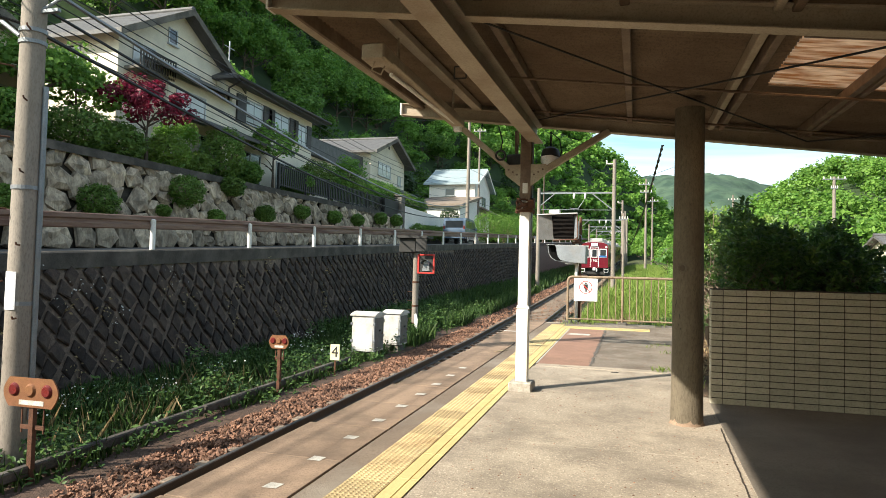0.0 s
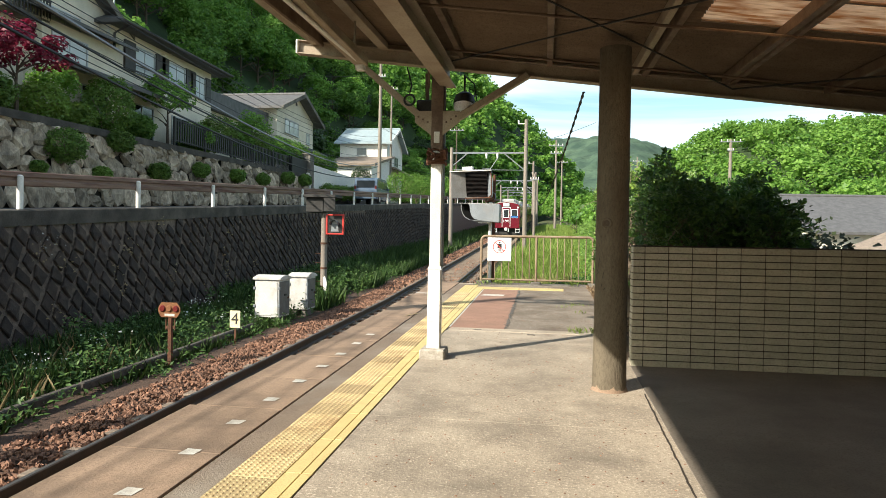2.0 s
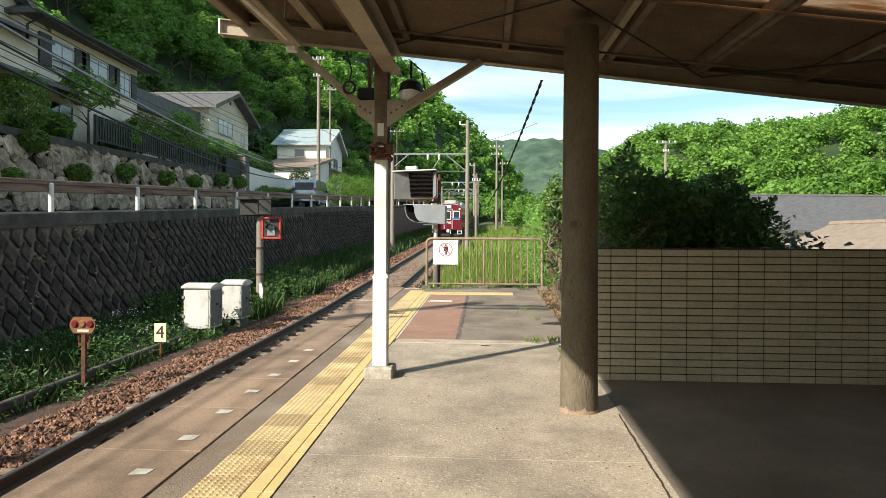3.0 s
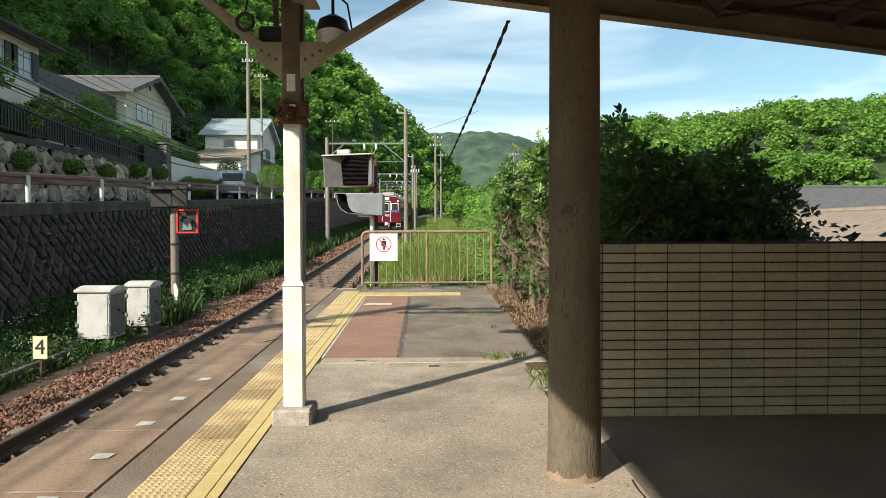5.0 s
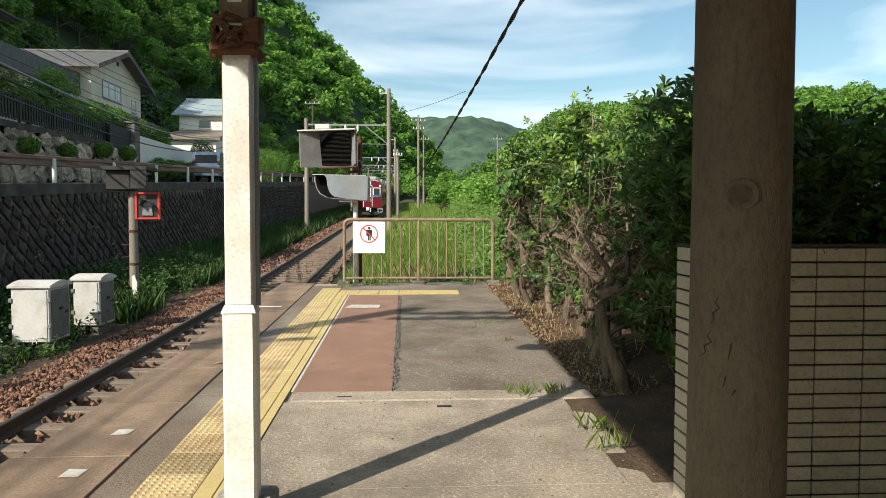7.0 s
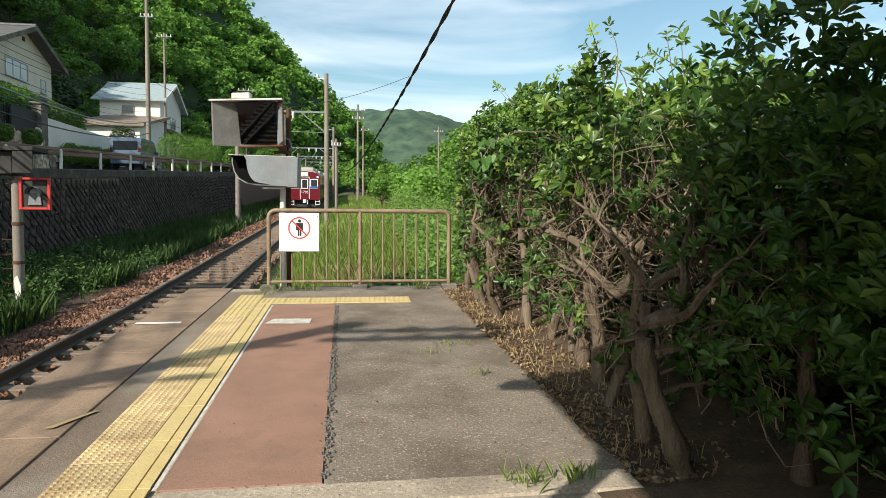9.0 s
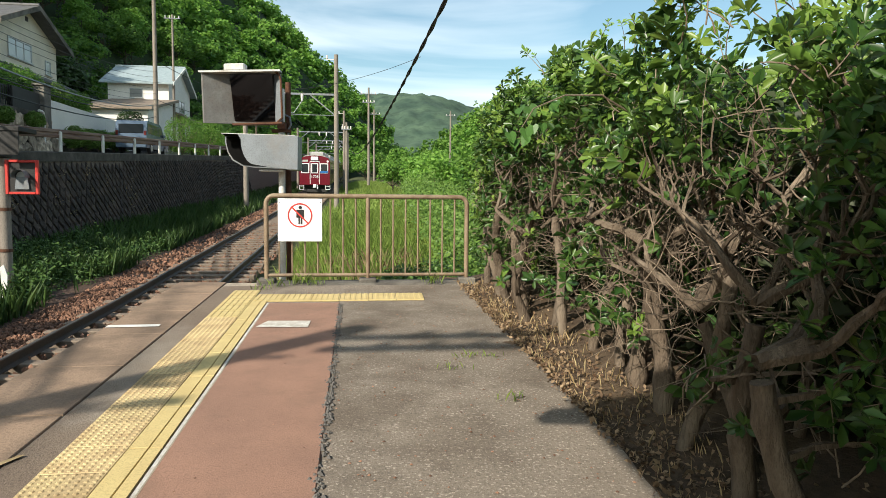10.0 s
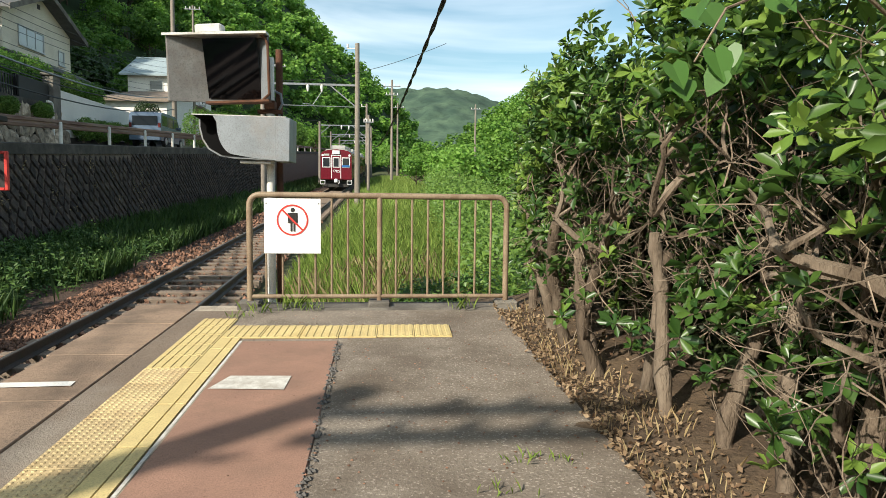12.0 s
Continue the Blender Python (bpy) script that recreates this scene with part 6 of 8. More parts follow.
part("pipe", MB().tube([(0, 0, 0), (0, 0, 1.7), (0, -0.06, 1.85), (0, -0.2, 1.9), (0, -0.5, 1.9)], 0.06, 10), M_WHITE, drain, smooth=True)

# black garden fence and white garden wall
gf = thing("garden_fence", (-15.3, 35, top_z(35)), "dark slatted metal garden fence on the rock wall", "fence")
for i in range(7):
    y = 26.5 + i * 2.6
    part("post", MB().cbox(-0.04, 0.04, y - 35 - 0.04, y - 35 + 0.04, -0.1, 1.1, 0.005), M_DARK, gf)
    if i < 6:
        for j in range(13):
            yy = y - 35 + 0.12 + j * 0.197
            part("slat", MB().box(-0.012, 0.012, yy - 0.05, yy + 0.05, 0.06, 1.03), M_DARK, gf)
        for z in (0.1, 0.95):
            part("rail", MB().box(-0.02, 0.02, y - 35 + 0.04, y - 35 + 2.56, z, z + 0.05), M_DARK, gf)
struct("garden_wall", MB().box(-15.25, -14.95, 42.8, 57.5, 3.2, 6.25), M_PLASTW, "white rendered garden wall", "wall")
gp = thing("gate_pier", (-15.1, 42.3, 3.5), "grey stone gate pier beside the white garden wall", "gate pier")
part("pier", MB().cbox(-0.25, 0.25, -0.35, 0.35, 0, 3.3, 0.03), M_COPE, gp)
part("cap", MB().cbox(-0.32, 0.32, -0.42, 0.42, 3.3, 3.42, 0.03), M_COPE, gp)
part("gate", MB().cbox(-0.05, 0.05, -3.0, -0.4, 1.7, 2.9, 0.02), M_DARK, gp, "dark gate leaf")


# ---- houses ----
def window(parent, face, u, v, w, h, at, glass=None, bars=1, shutters=0, frame_mat=None):
    """A window on the +x face or the -y face; u along the face, v up, at the wall plane."""
    def bx(u0, u1, v0, v1, d0, d1, c=0.01):
        if face == "x":
            return MB().cbox(at + d0, at + d1, u0, u1, v0, v1, c)
        return MB().cbox(u0, u1, at - d1, at - d0, v0, v1, c)
    fr = MB()
    t = 0.06
    for a in ((u - w / 2, u - w / 2 + t, v - h / 2, v + h / 2), (u + w / 2 - t, u + w / 2, v - h / 2, v + h / 2), (u - w / 2 + t, u + w / 2 - t, v - h / 2, v - h / 2 + t), (u - w / 2 + t, u + w / 2 - t, v + h / 2 - t, v + h / 2)):
        b = bx(*a, 0.0, 0.06)
        fr.add(b.v, b.f)
    for i in range(bars):
        c = u - w / 2 + w * (i + 1) / (bars + 1)
        b = bx(c - 0.03, c + 0.03, v - h / 2 + t, v + h / 2 - t, 0.01, 0.05)
        fr.add(b.v, b.f)
    win = part("window", fr, frame_mat or M_ALU, parent)
    part("pane", bx(u - w / 2 + t, u + w / 2 - t, v - h / 2 + t, v + h / 2 - t, 0.005, 0.02), glass or M_GLASSL, win, "window pane")
    part("sill", bx(u - w / 2 - 0.05, u + w / 2 + 0.05, v - h / 2 - 0.06, v - h / 2, 0.0, 0.12), M_ALU, win)
    for s in ((-1, 1) if shutters else ()):
        part("shutter", bx(u + s * (w / 2 + shutters / 2 + 0.02) - shutters / 2, u + s * (w / 2 + shutters / 2 + 0.02) + shutters / 2, v - h / 2 - 0.05, v + h / 2 + 0.05, 0.0, 0.1), M_SHUT, parent, "dark storm-shutter case")
    return win


def gable_roof(parent, x0, x1, y0, y1, z_eave, z_ridge, axis, material, over=0.6, t=0.16):
    """Two sloping slabs with thickness, verge boards and a ridge."""
    if axis == "x":
        yc = (y0 + y1) / 2
        k = (z_ridge - z_eave) / (yc - y0)
        for s, ye in ((-1, y0 - over), (1, y1 + over)):
            ze = z_eave - k * over
            poly = [(ye, ze), (yc, z_ridge), (yc, z_ridge + t), (ye, ze + t)]
            part("roof", MB().prism(poly, "x", x0 - over, x1 + over), material, parent, "tiled roof slope")
            part("verge", MB().prism([(ye, ze - 0.1), (yc, z_ridge - 0.1), (yc, z_ridge + t + 0.02), (ye, ze + t + 0.02)], "x", x1 + over, x1 + over + 0.05), M_PLASTW if material is M_TILEB else M_COPE, parent)
        part("ridge", MB().tube([(x0 - over, yc, z_ridge + t), (x1 + over, yc, z_ridge + t)], 0.13, 8), material, parent)
    else:
        xc = (x0 + x1) / 2
        k = (z_ridge - z_eave) / (xc - x0)
        for s, xe in ((-1, x0 - over), (1, x1 + over)):
            ze = z_eave - k * over
            poly = [(xe, ze), (xc, z_ridge), (xc, z_ridge + t), (xe, ze + t)]
            part("roof", MB().prism(poly, "y", y0 - over, y1 + over), material, parent, "tiled roof slope")
            part("verge", MB().prism([(xe, ze - 0.1), (xc, z_ridge - 0.1), (xc, z_ridge + t + 0.02), (xe, ze + t + 0.02)], "y", y0 - over - 0.05, y0 - over), M_PLASTW, parent)
        part("ridge", MB().tube([(xc, y0 - over, z_ridge + t), (xc, y1 + over, z_ridge + t)], 0.13, 8), material, parent)


def gable_walls(parent, x0, x1, y0, y1, zb, z_eave, z_ridge, axis, material):
    if axis == "x":
        yc = (y0 + y1) / 2
        part("wall", MB().prism([(y0, zb), (y1, zb), (y1, z_eave), (yc, z_ridge), (y0, z_eave)], "x", x0, x1), material, parent, "rendered walls")
    else:
        xc = (x0 + x1) / 2
        part("wall", MB().prism([(x0, zb), (x1, zb), (x1, z_eave), (xc, z_ridge), (x0, z_eave)], "y", y0, y1), material, parent, "rendered walls")


# large cream house
h1 = thing("house", (-18, 24, 5.1), "large cream two-storey house with dark gabled roof and balcony", "house", "hillside houses")
L = lambda x, y, z: (x + 18, y - 24, z - 5.1)
ox, oy, oz = 18, -24, -5.1
gable_walls(h1, -23.5 + ox, -17.9 + ox, 19.3 + oy, 26.2 + oy, 4.9 + oz, 10.2 + oz, 12.1 + oz, "x", M_PLAST)
gable_roof(h1, -23.5 + ox, -17.9 + ox, 19.3 + oy, 26.2 + oy, 10.2 + oz, 12.1 + oz, "x", M_TILER, 0.55)
part("wing_wall", MB().box(-25 + ox, -17.4 + ox, 25.2 + oy, 33.6 + oy, 4.9 + oz, 10.05 + oz), M_PLAST, h1, "cream rendered wing")
part("wing_roof", MB().add([(-25.5 + ox, 24.9 + oy, 10.1 + oz), (-16.6 + ox, 24.9 + oy, 10.0 + oz), (-16.6 + ox, 34.3 + oy, 10.0 + oz), (-25.5 + ox, 34.3 + oy, 10.1 + oz),
                            (-25.5 + ox, 24.9 + oy, 10.25 + oz), (-16.6 + ox, 24.9 + oy, 10.15 + oz), (-16.6 + ox, 34.3 + oy, 10.15 + oz), (-25.5 + ox, 34.3 + oy, 10.25 + oz), (-21 + ox, 27.5 + oy, 11.6 + oz), (-21 + ox, 31.5 + oy, 11.6 + oz)],
                           [(3, 2, 1, 0), (0, 1, 5, 4), (1, 2, 6, 5), (2, 3, 7, 6), (3, 0, 4, 7), (4, 5, 8), (5, 6, 9, 8), (6, 7, 9), (7, 4, 8, 9)]), M_TILER, h1, "dark hipped roof")
part("wing_gutter", MB().tube([(-16.55 + ox, 24.9 + oy, 10.05 + oz), (-16.55 + ox, 34.3 + oy, 10.05 + oz)], 0.07, 8), M_SHUT, h1)
part("downpipe", MB().tube([(-16.6 + ox, 25.3 + oy, 10.0 + oz), (-17.3 + ox, 25.35 + oy, 9.7 + oz), (-17.33 + ox, 25.35 + oy, 5.0 + oz)], 0.05, 8), M_SHUT, h1)
for yy, w, sh in ((27.6, 1.5, 0.75), (30.2, 1.5, 0.6), (32.4, 1.0, 0.5)):
    window(h1, "x", yy + oy, 9.05 + oz, w, 1.15, -17.4 + ox, M_GLASSL, 1, sh)
part("window_rail", MB().beam((-17.25 + ox, 26.8 + oy, 8.75 + oz), (-17.25 + ox, 28.4 + oy, 8.75 + oz), 0.04, 0.05).beam((-17.25 + ox, 26.8 + oy, 8.5 + oz), (-17.25 + ox, 28.4 + oy, 8.5 + oz), 0.04, 0.05), M_SHUT, h1)
window(h1, "x", 20.6 + oy, 9.6 + oz, 1.2, 0.95, -17.9 + ox)
window(h1, "x", 23.2 + oy, 9.45 + oz, 1.7, 0.8, -17.9 + ox)
window(h1, "x", 22.2 + oy, 10.95 + oz, 0.55, 0.65, -17.9 + ox, M_GLASS, 0)
window(h1, "x", 22.6 + oy, 8.15 + oz, 1.9, 1.1, -17.2 + ox)
window(h1, "y", -20.2 + ox, 9.2 + oz, 1.2, 1.2, 19.3 + oy, M_GLASS)
part("balcony_deck", MB().cbox(-17.9 + ox, -17.2 + ox, 19.6 + oy, 21.6 + oy, 8.85 + oz, 8.98 + oz, 0.02), M_COPE, h1)
for i in range(14):
    yy = 19.65 + i * 0.15 + oy
    part("baluster", MB().box(-17.24 + ox, -17.2 + ox, yy, yy + 0.04, 8.98 + oz, 9.62 + oz), M_SHUT, h1)
part("balcony_rail", MB().cbox(-17.26 + ox, -17.18 + ox, 19.6 + oy, 21.65 + oy, 9.6 + oz, 9.67 + oz, 0.01), M_SHUT, h1)
part("bay_wall", MB().box(-17.9 + ox, -17.2 + ox, 21.2 + oy, 25.3 + oy, 4.9 + oz, 9.05 + oz), M_PLAST, h1)
part("bay_roof", MB().prism([(-17.95 + ox, 9.55 + oz), (-16.5 + ox, 9.0 + oz), (-16.5 + ox, 9.12 + oz), (-17.95 + ox, 9.7 + oz)], "y", 20.6 + oy, 25.8 + oy), M_TILER, h1)
part("porch_roof", MB().prism([(-17.45 + ox, 7.75 + oz), (-15.9 + ox, 7.2 + oz), (-15.9 + ox, 7.35 + oz), (-17.45 + ox, 7.95 + oz)], "y", 21.8 + oy, 29.0 + oy), M_TILER, h1, "lean-to roof over the ground floor")
for yy, w in ((24.0, 1.6), (27.4, 1.8), (30.6, 1.6)):
    window(h1, "x", yy + oy, 6.2 + oz, w, 1.9, -17.2 + ox if yy < 25 else -17.4 + ox, M_GLASS, 1)
part("antenna", MB().tube([(-18 + ox, 26.3 + oy, 10.6 + oz), (-18 + ox, 26.3 + oy, 12.2 + oz)], 0.03, 6).beam((-18 + ox, 25.9 + oy, 11.9 + oz), (-18 + ox, 26.7 + oy, 11.9 + oz), 0.03, 0.03), M_ALU, h1, "roof antenna")

# neighbour at the pole
h0 = thing("house", (-19.5, 13, 5.1), "older cream house with brown tiled roof behind garden shrubs", "house", "hillside houses")
gable_walls(h0, -5, 0.5, -4.2, 4.2, -0.2, 3.2, 4.8, "x", M_PLAST)
gable_roof(h0, -5, 0.5, -4.2, 4.2, 3.2, 4.8, "x", M_TILEBR, 0.7)
part("porch_roof", MB().prism([(0.4, 2.7), (2.2, 2.15), (2.2, 2.3), (0.4, 2.9)], "y", -1.0, 4.6), M_TILEBR, h0, "brown tiled porch roof")
for yy, w in ((-2.2, 1.8), (2.0, 2.4)):
    window(h0, "x", yy, 1.3, w, 1.6, 0.5, M_GLASS)

# second house
h2 = thing("house", (-18, 47.5, 5.6), "cream house with dark gable roof behind clipped pines", "house", "hillside houses")
gable_walls(h2, -9.5, 0, -3.6, 3.6, -0.4, 4.8, 6.2, "x", M_PLAST)
gable_roof(h2, -9.5, 0, -3.6, 3.6, 4.8, 6.2, "x", M_TILER, 0.7)
window(h2, "x", -0.9, 3.75, 2.6, 1.0, 0, M_GLASSL, 2)
window(h2, "x", 2.4, 3.4, 0.7, 0.8, 0, M_GLASSL, 0)
window(h2, "y", -3.0, 3.2, 2.0, 1.1, -3.6, M_GLASSL, 1)
part("gable_vent", MB().cbox(0, 0.03, -0.15, 0.15, 5.5, 5.75, 0.02), M_SHUT, h2)
part("low_wing", MB().prism([(-12, -0.4), (-3.6, -0.4), (-3.6, 3.2), (-12, 3.2)], "x", -7, -1.0), M_PLAST, h2)
part("low_roof", MB().prism([(-12.6, 3.1), (-3.4, 3.1), (-3.4, 4.3), (-12.0, 4.1)], "x", -7.4, -0.6), M_TILER, h2)
part("lower_eave", MB().prism([(0, 2.6), (1.2, 2.15), (1.2, 2.28), (0, 2.8)], "y", -3.8, 3.8), M_TILER, h2)

# white house with blue-grey roof
h3 = thing("house", (-18, 80.3, 7.6), "white two-storey house with pale blue-grey roof", "house", "hillside houses")
gable_walls(h3, -5.6, 0, -4.2, 4.2, -2.5, 5.0, 7.0, "x", M_PLASTW)
gable_roof(h3, -5.6, 0, -4.2, 4.2, 5.0, 7.0, "x", M_TILEB, 0.6)
part("low_wing", MB().prism([(-12.5, -2.5), (-4.2, -2.5), (-4.2, 3.0), (-12.5, 1.4)], "x", -5, 0.4), M_PLASTW, h3)
part("low_roof", MB().prism([(-13.0, 1.3), (-4.0, 3.1), (-4.0, 3.35), (-13.0, 1.55)], "x", -5.3, 0.9), M_TILEBR, h3)
window(h3, "x", 0.6, 3.2, 2.2, 1.2, 0, M_GLASS, 1)
window(h3, "x", 0.4, 0.6, 2.6, 1.6, 0, M_GLASS, 2)
window(h3, "y", -3.0, 3.9, 1.2, 0.9, -4.2, M_GLASS, 0)
part("eave", MB().prism([(0, 2.2), (1.4, 1.75), (1.4, 1.9), (0, 2.4)], "y", -4.2, 4.3), M_TILEBR, h3)

# far houses on the other side of the valley
def simple_house(x, y, zb, w, d, he, hr, wallm, roofm, axis, label, rz=0):
    h = thing("house", (x, y, zb), label, "house", "village houses", rz=rz)
    gable_walls(h, -w / 2, w / 2, -d / 2, d / 2, -3, he, hr, axis, wallm)
    gable_roof(h, -w / 2, w / 2, -d / 2, d / 2, he, hr, axis, roofm, 0.55)
    return h


v1 = simple_house(17.2, 27.5, -2.7, 9.0, 9.5, 3.2, 4.95, M_PLASTW, M_TILEBR, "y", "white plastered village house with weathered tan tile roof", 14)
window(v1, "y", -1.5, 1.5, 1.4, 1.1, -4.75, M_GLASS)
v2 = simple_house(33, 52, -2.6, 34, 12, 5.0, 7.4, M_PLAST, M_TILER, "x", "long village building with grey sheet roof and balconies", 6)
for i in range(9):
    window(v2, "y", -13 + i * 3.2, 3.6, 1.8, 1.4, -6.0, M_GLASS)
part("balcony", MB().cbox(-15, 15, -7.2, -6.0, 2.3, 2.5, 0.03), M_COPE, v2)
simple_house(52, 78, -3, 14, 10, 5, 7.2, M_PLAST, M_TILEBR, "x", "cream village house with brown roof")
simple_house(24, 40, -2.4, 8, 8, 3.4, 5.0, M_PLAST, M_TILER, "y", "small village house with dark tile roof", 10)
simple_house(150, 260, 42, 10, 7, 4.0, 6.2, M_PLASTW, M_TILEBR, "x", "white house high on the wooded slope", 20)
simple_house(205, 270, 38, 12, 7, 4.0, 6.2, M_PLASTW, M_TILER, "x", "pale house high on the wooded slope")

# ---- parked minivan ----
car = thing("minivan", (-12.6, 49.5, wz(49.5) - 0.06), "blue-grey minivan parked on the upper road", "car")
bodyp = [(-2.2, 0.3), (2.2, 0.3), (2.25, 0.8), (1.9, 0.98), (1.35, 1.12), (0.75, 1.72), (0.4, 1.84), (-1.9, 1.84), (-2.15, 1.7), (-2.25, 0.9)]
part("body", MB().prism(bodyp, "x", -0.84, 0.84), M_CAR, car)
part("windscreen", MB().prism([(1.28, 1.14), (0.74, 1.7), (0.78, 1.72), (1.33, 1.15)], "x", -0.74, 0.74), M_GLASS, car)
for s in (-1, 1):
    for a, b in ((-2.0, -1.05), (-0.98, -0.05), (0.02, 0.85)):
        part("side_window", MB().prism([(a, 1.12), (b + (0.25 if b > 0.5 else 0), 1.12), (b - (0.2 if b > 0.5 else 0), 1.68), (a + 0.05, 1.68)], "x", min(s * 0.842, s * 0.85), max(s * 0.842, s * 0.85)), M_GLASS, car)
    for yy in (-1.4, 1.4):
        wh = part("wheel", MB().tube([(s * 0.68, yy, 0.31), (s * 0.86, yy, 0.31)], 0.31, 20), M_RUBBER, car)
        part("rim", MB().tube([(s * 0.86, yy, 0.31), (s * 0.872, yy, 0.31)], 0.19, 14), M_ALU, wh)
    part("tail_lamp", MB().cbox(s * 0.76 - 0.07, s * 0.76 + 0.07, -2.27, -2.2, 1.0, 1.25, 0.02), M_REDLENS, car)
    part("headlamp", MB().cbox(s * 0.65 - 0.15, s * 0.65 + 0.15, 2.1, 2.25, 0.72, 0.88, 0.02), M_GLASSL, car)
    part("door_mirror", MB().cbox(s * 0.93 - 0.07, s * 0.93 + 0.07, 0.9, 1.05, 1.1, 1.28, 0.03), M_CAR, car)
part("rear_window", MB().cbox(-0.66, 0.66, -2.24, -2.19, 1.1, 1.62, 0.01), M_GLASS, car)
part("bumper", MB().cbox(-0.82, 0.82, -2.32, -2.2, 0.3, 0.6, 0.04), M_CAR, car)


# ---- plants ----
def leaves(centres, normals_up, size, seed, aspect=0.55, jitter=0.35, fold=0.25):
    """Folded four-cornered leaves at the given centres, each turned its own way."""
    r = np.random.RandomState(seed)
    n = len(centres)
    c = np.asarray(centres, float)
    d = r.normal(0, 1, (n, 3))
    d[:, 2] *= 0.6
    d /= np.linalg.norm(d, axis=1)[:, None]
    up = np.asarray(normals_up, float) + r.normal(0, jitter, (n, 3))
    side = np.cross(d, up)
    side /= np.linalg.norm(side, axis=1)[:, None] + 1e-9
    nn = np.cross(side, d)
    s = (size * r.uniform(0.6, 1.3, n))[:, None]
    base, tip = c - d * s * 0.5, c + d * s * 0.5
    mid = c - d * s * 0.05
    lft = mid + side * s * aspect * 0.5 + nn * s * fold * 0.4
    rgt = mid - side * s * aspect * 0.5 + nn * s * fold * 0.4
    v = np.stack([base, lft, tip, rgt], 1).reshape(-1, 3)
    return v, n


def quick_mesh(name, v, nq, material, k=4):
    me = bpy.data.meshes.new(name)
    tri = np.arange(nq * 4).reshape(-1, 4)
    f = np.concatenate([tri[:, (0, 1, 2)], tri[:, (0, 2, 3)]], 0)
    me.vertices.add(len(v))
    me.vertices.foreach_set("co", np.asarray(v, np.float32).ravel())
    me.loops.add(f.size)
    me.loops.foreach_set("vertex_index", f.astype(np.int32).ravel())
    me.polygons.add(len(f))
    me.polygons.foreach_set("loop_start", np.arange(0, f.size, 3, dtype=np.int32))
    me.update(calc_edges=True)
    me.materials.append(material)
    return me


def leaves6(centres, ups, size, seed, aspect=0.5, jitter=0.4, fold=0.3):
    """Rounder leaves with a folded midrib: six corners each."""
    r = np.random.RandomState(seed)
    n = len(centres)
    c = np.asarray(centres, float)
    d = r.normal(0, 1, (n, 3))
    d[:, 2] = d[:, 2] * 0.6 - 0.1
    d /= np.linalg.norm(d, axis=1)[:, None]
    up = np.asarray(ups, float) + r.normal(0, jitter, (n, 3))
    side = np.cross(d, up)
    side /= np.linalg.norm(side, axis=1)[:, None] + 1e-9
    nn = np.cross(side, d)
    s = (size * r.uniform(0.55, 1.25, n))[:, None]
    droop = nn * s * -0.12
    base, tip = c - d * s * 0.5, c + d * s * 0.5 + droop
    a, b = c - d * s * 0.2, c + d * s * 0.15
    w1, w2, k = side * s * aspect * 0.42, side * s * aspect * 0.5, nn * s * fold * 0.3
    v = np.stack([base, a + w1 + k, b + w2 + k, tip, b - w2 + k, a - w1 + k], 1).reshape(-1, 3)
    return v, n


def quick_mesh6(name, v, nq, material):
    me = bpy.data.meshes.new(name)
    six = np.arange(nq * 6).reshape(-1, 6)
    f = np.concatenate([six[:, (0, 1, 2, 3)], six[:, (0, 3, 4, 5)]], 0)
    me.vertices.add(len(v))
    me.vertices.foreach_set("co", np.asarray(v, np.float32).ravel())
    me.loops.add(f.size)
    me.loops.foreach_set("vertex_index", f.astype(np.int32).ravel())
    me.polygons.add(len(f))
    me.polygons.foreach_set("loop_start", np.arange(0, f.size, 4, dtype=np.int32))
    me.update(calc_edges=True)
    me.materials.append(material)
    return me


def crown_points(n_clump, per, rx, ry, rz, clump, seed, zlift=0.0, squash=0.75):
    """Leaf centres in clumps over an uneven crown, with gaps."""
    r = np.random.RandomState(seed)
    d = r.normal(0, 1, (n_clump, 3))
    d /= np.linalg.norm(d, axis=1)[:, None]
    d[:, 2] = np.where(d[:, 2] < -0.45, -d[:, 2] * 0.6, d[:, 2])
    rad = r.uniform(0.55, 1.05, n_clump)[:, None]
    cc = d * rad * np.array([rx, ry, rz])
    pts, nrm = [], []
    for c, dd in zip(cc, d):
        k = int(per * r.uniform(0.6, 1.4))
        q = r.normal(0, 1, (k, 3))
        q /= np.linalg.norm(q, axis=1)[:, None]
        q *= (clump * r.uniform(0.6, 1.2) * r.uniform(0.6, 1.0, k) ** 0.4)[:, None] * np.array([1, 1, squash])
        pts.append(c + q + np.array([0, 0, zlift]))
        nrm.append(q / (np.linalg.norm(q, axis=1)[:, None] + 1e-9) + dd * 0.6 + np.array([0, 0, 0.7]))
    return np.concatenate(pts), np.concatenate(nrm)


def crown_mesh(seed, rx, ry, rz, n_clump, per, clump, leaf, material, zlift):
    p, nr = crown_points(n_clump, per, rx, ry, rz, clump, seed, zlift)
    v, n = leaves(p, nr, leaf, seed + 1, 0.75)
    return quick_mesh("crown", v, n, material)


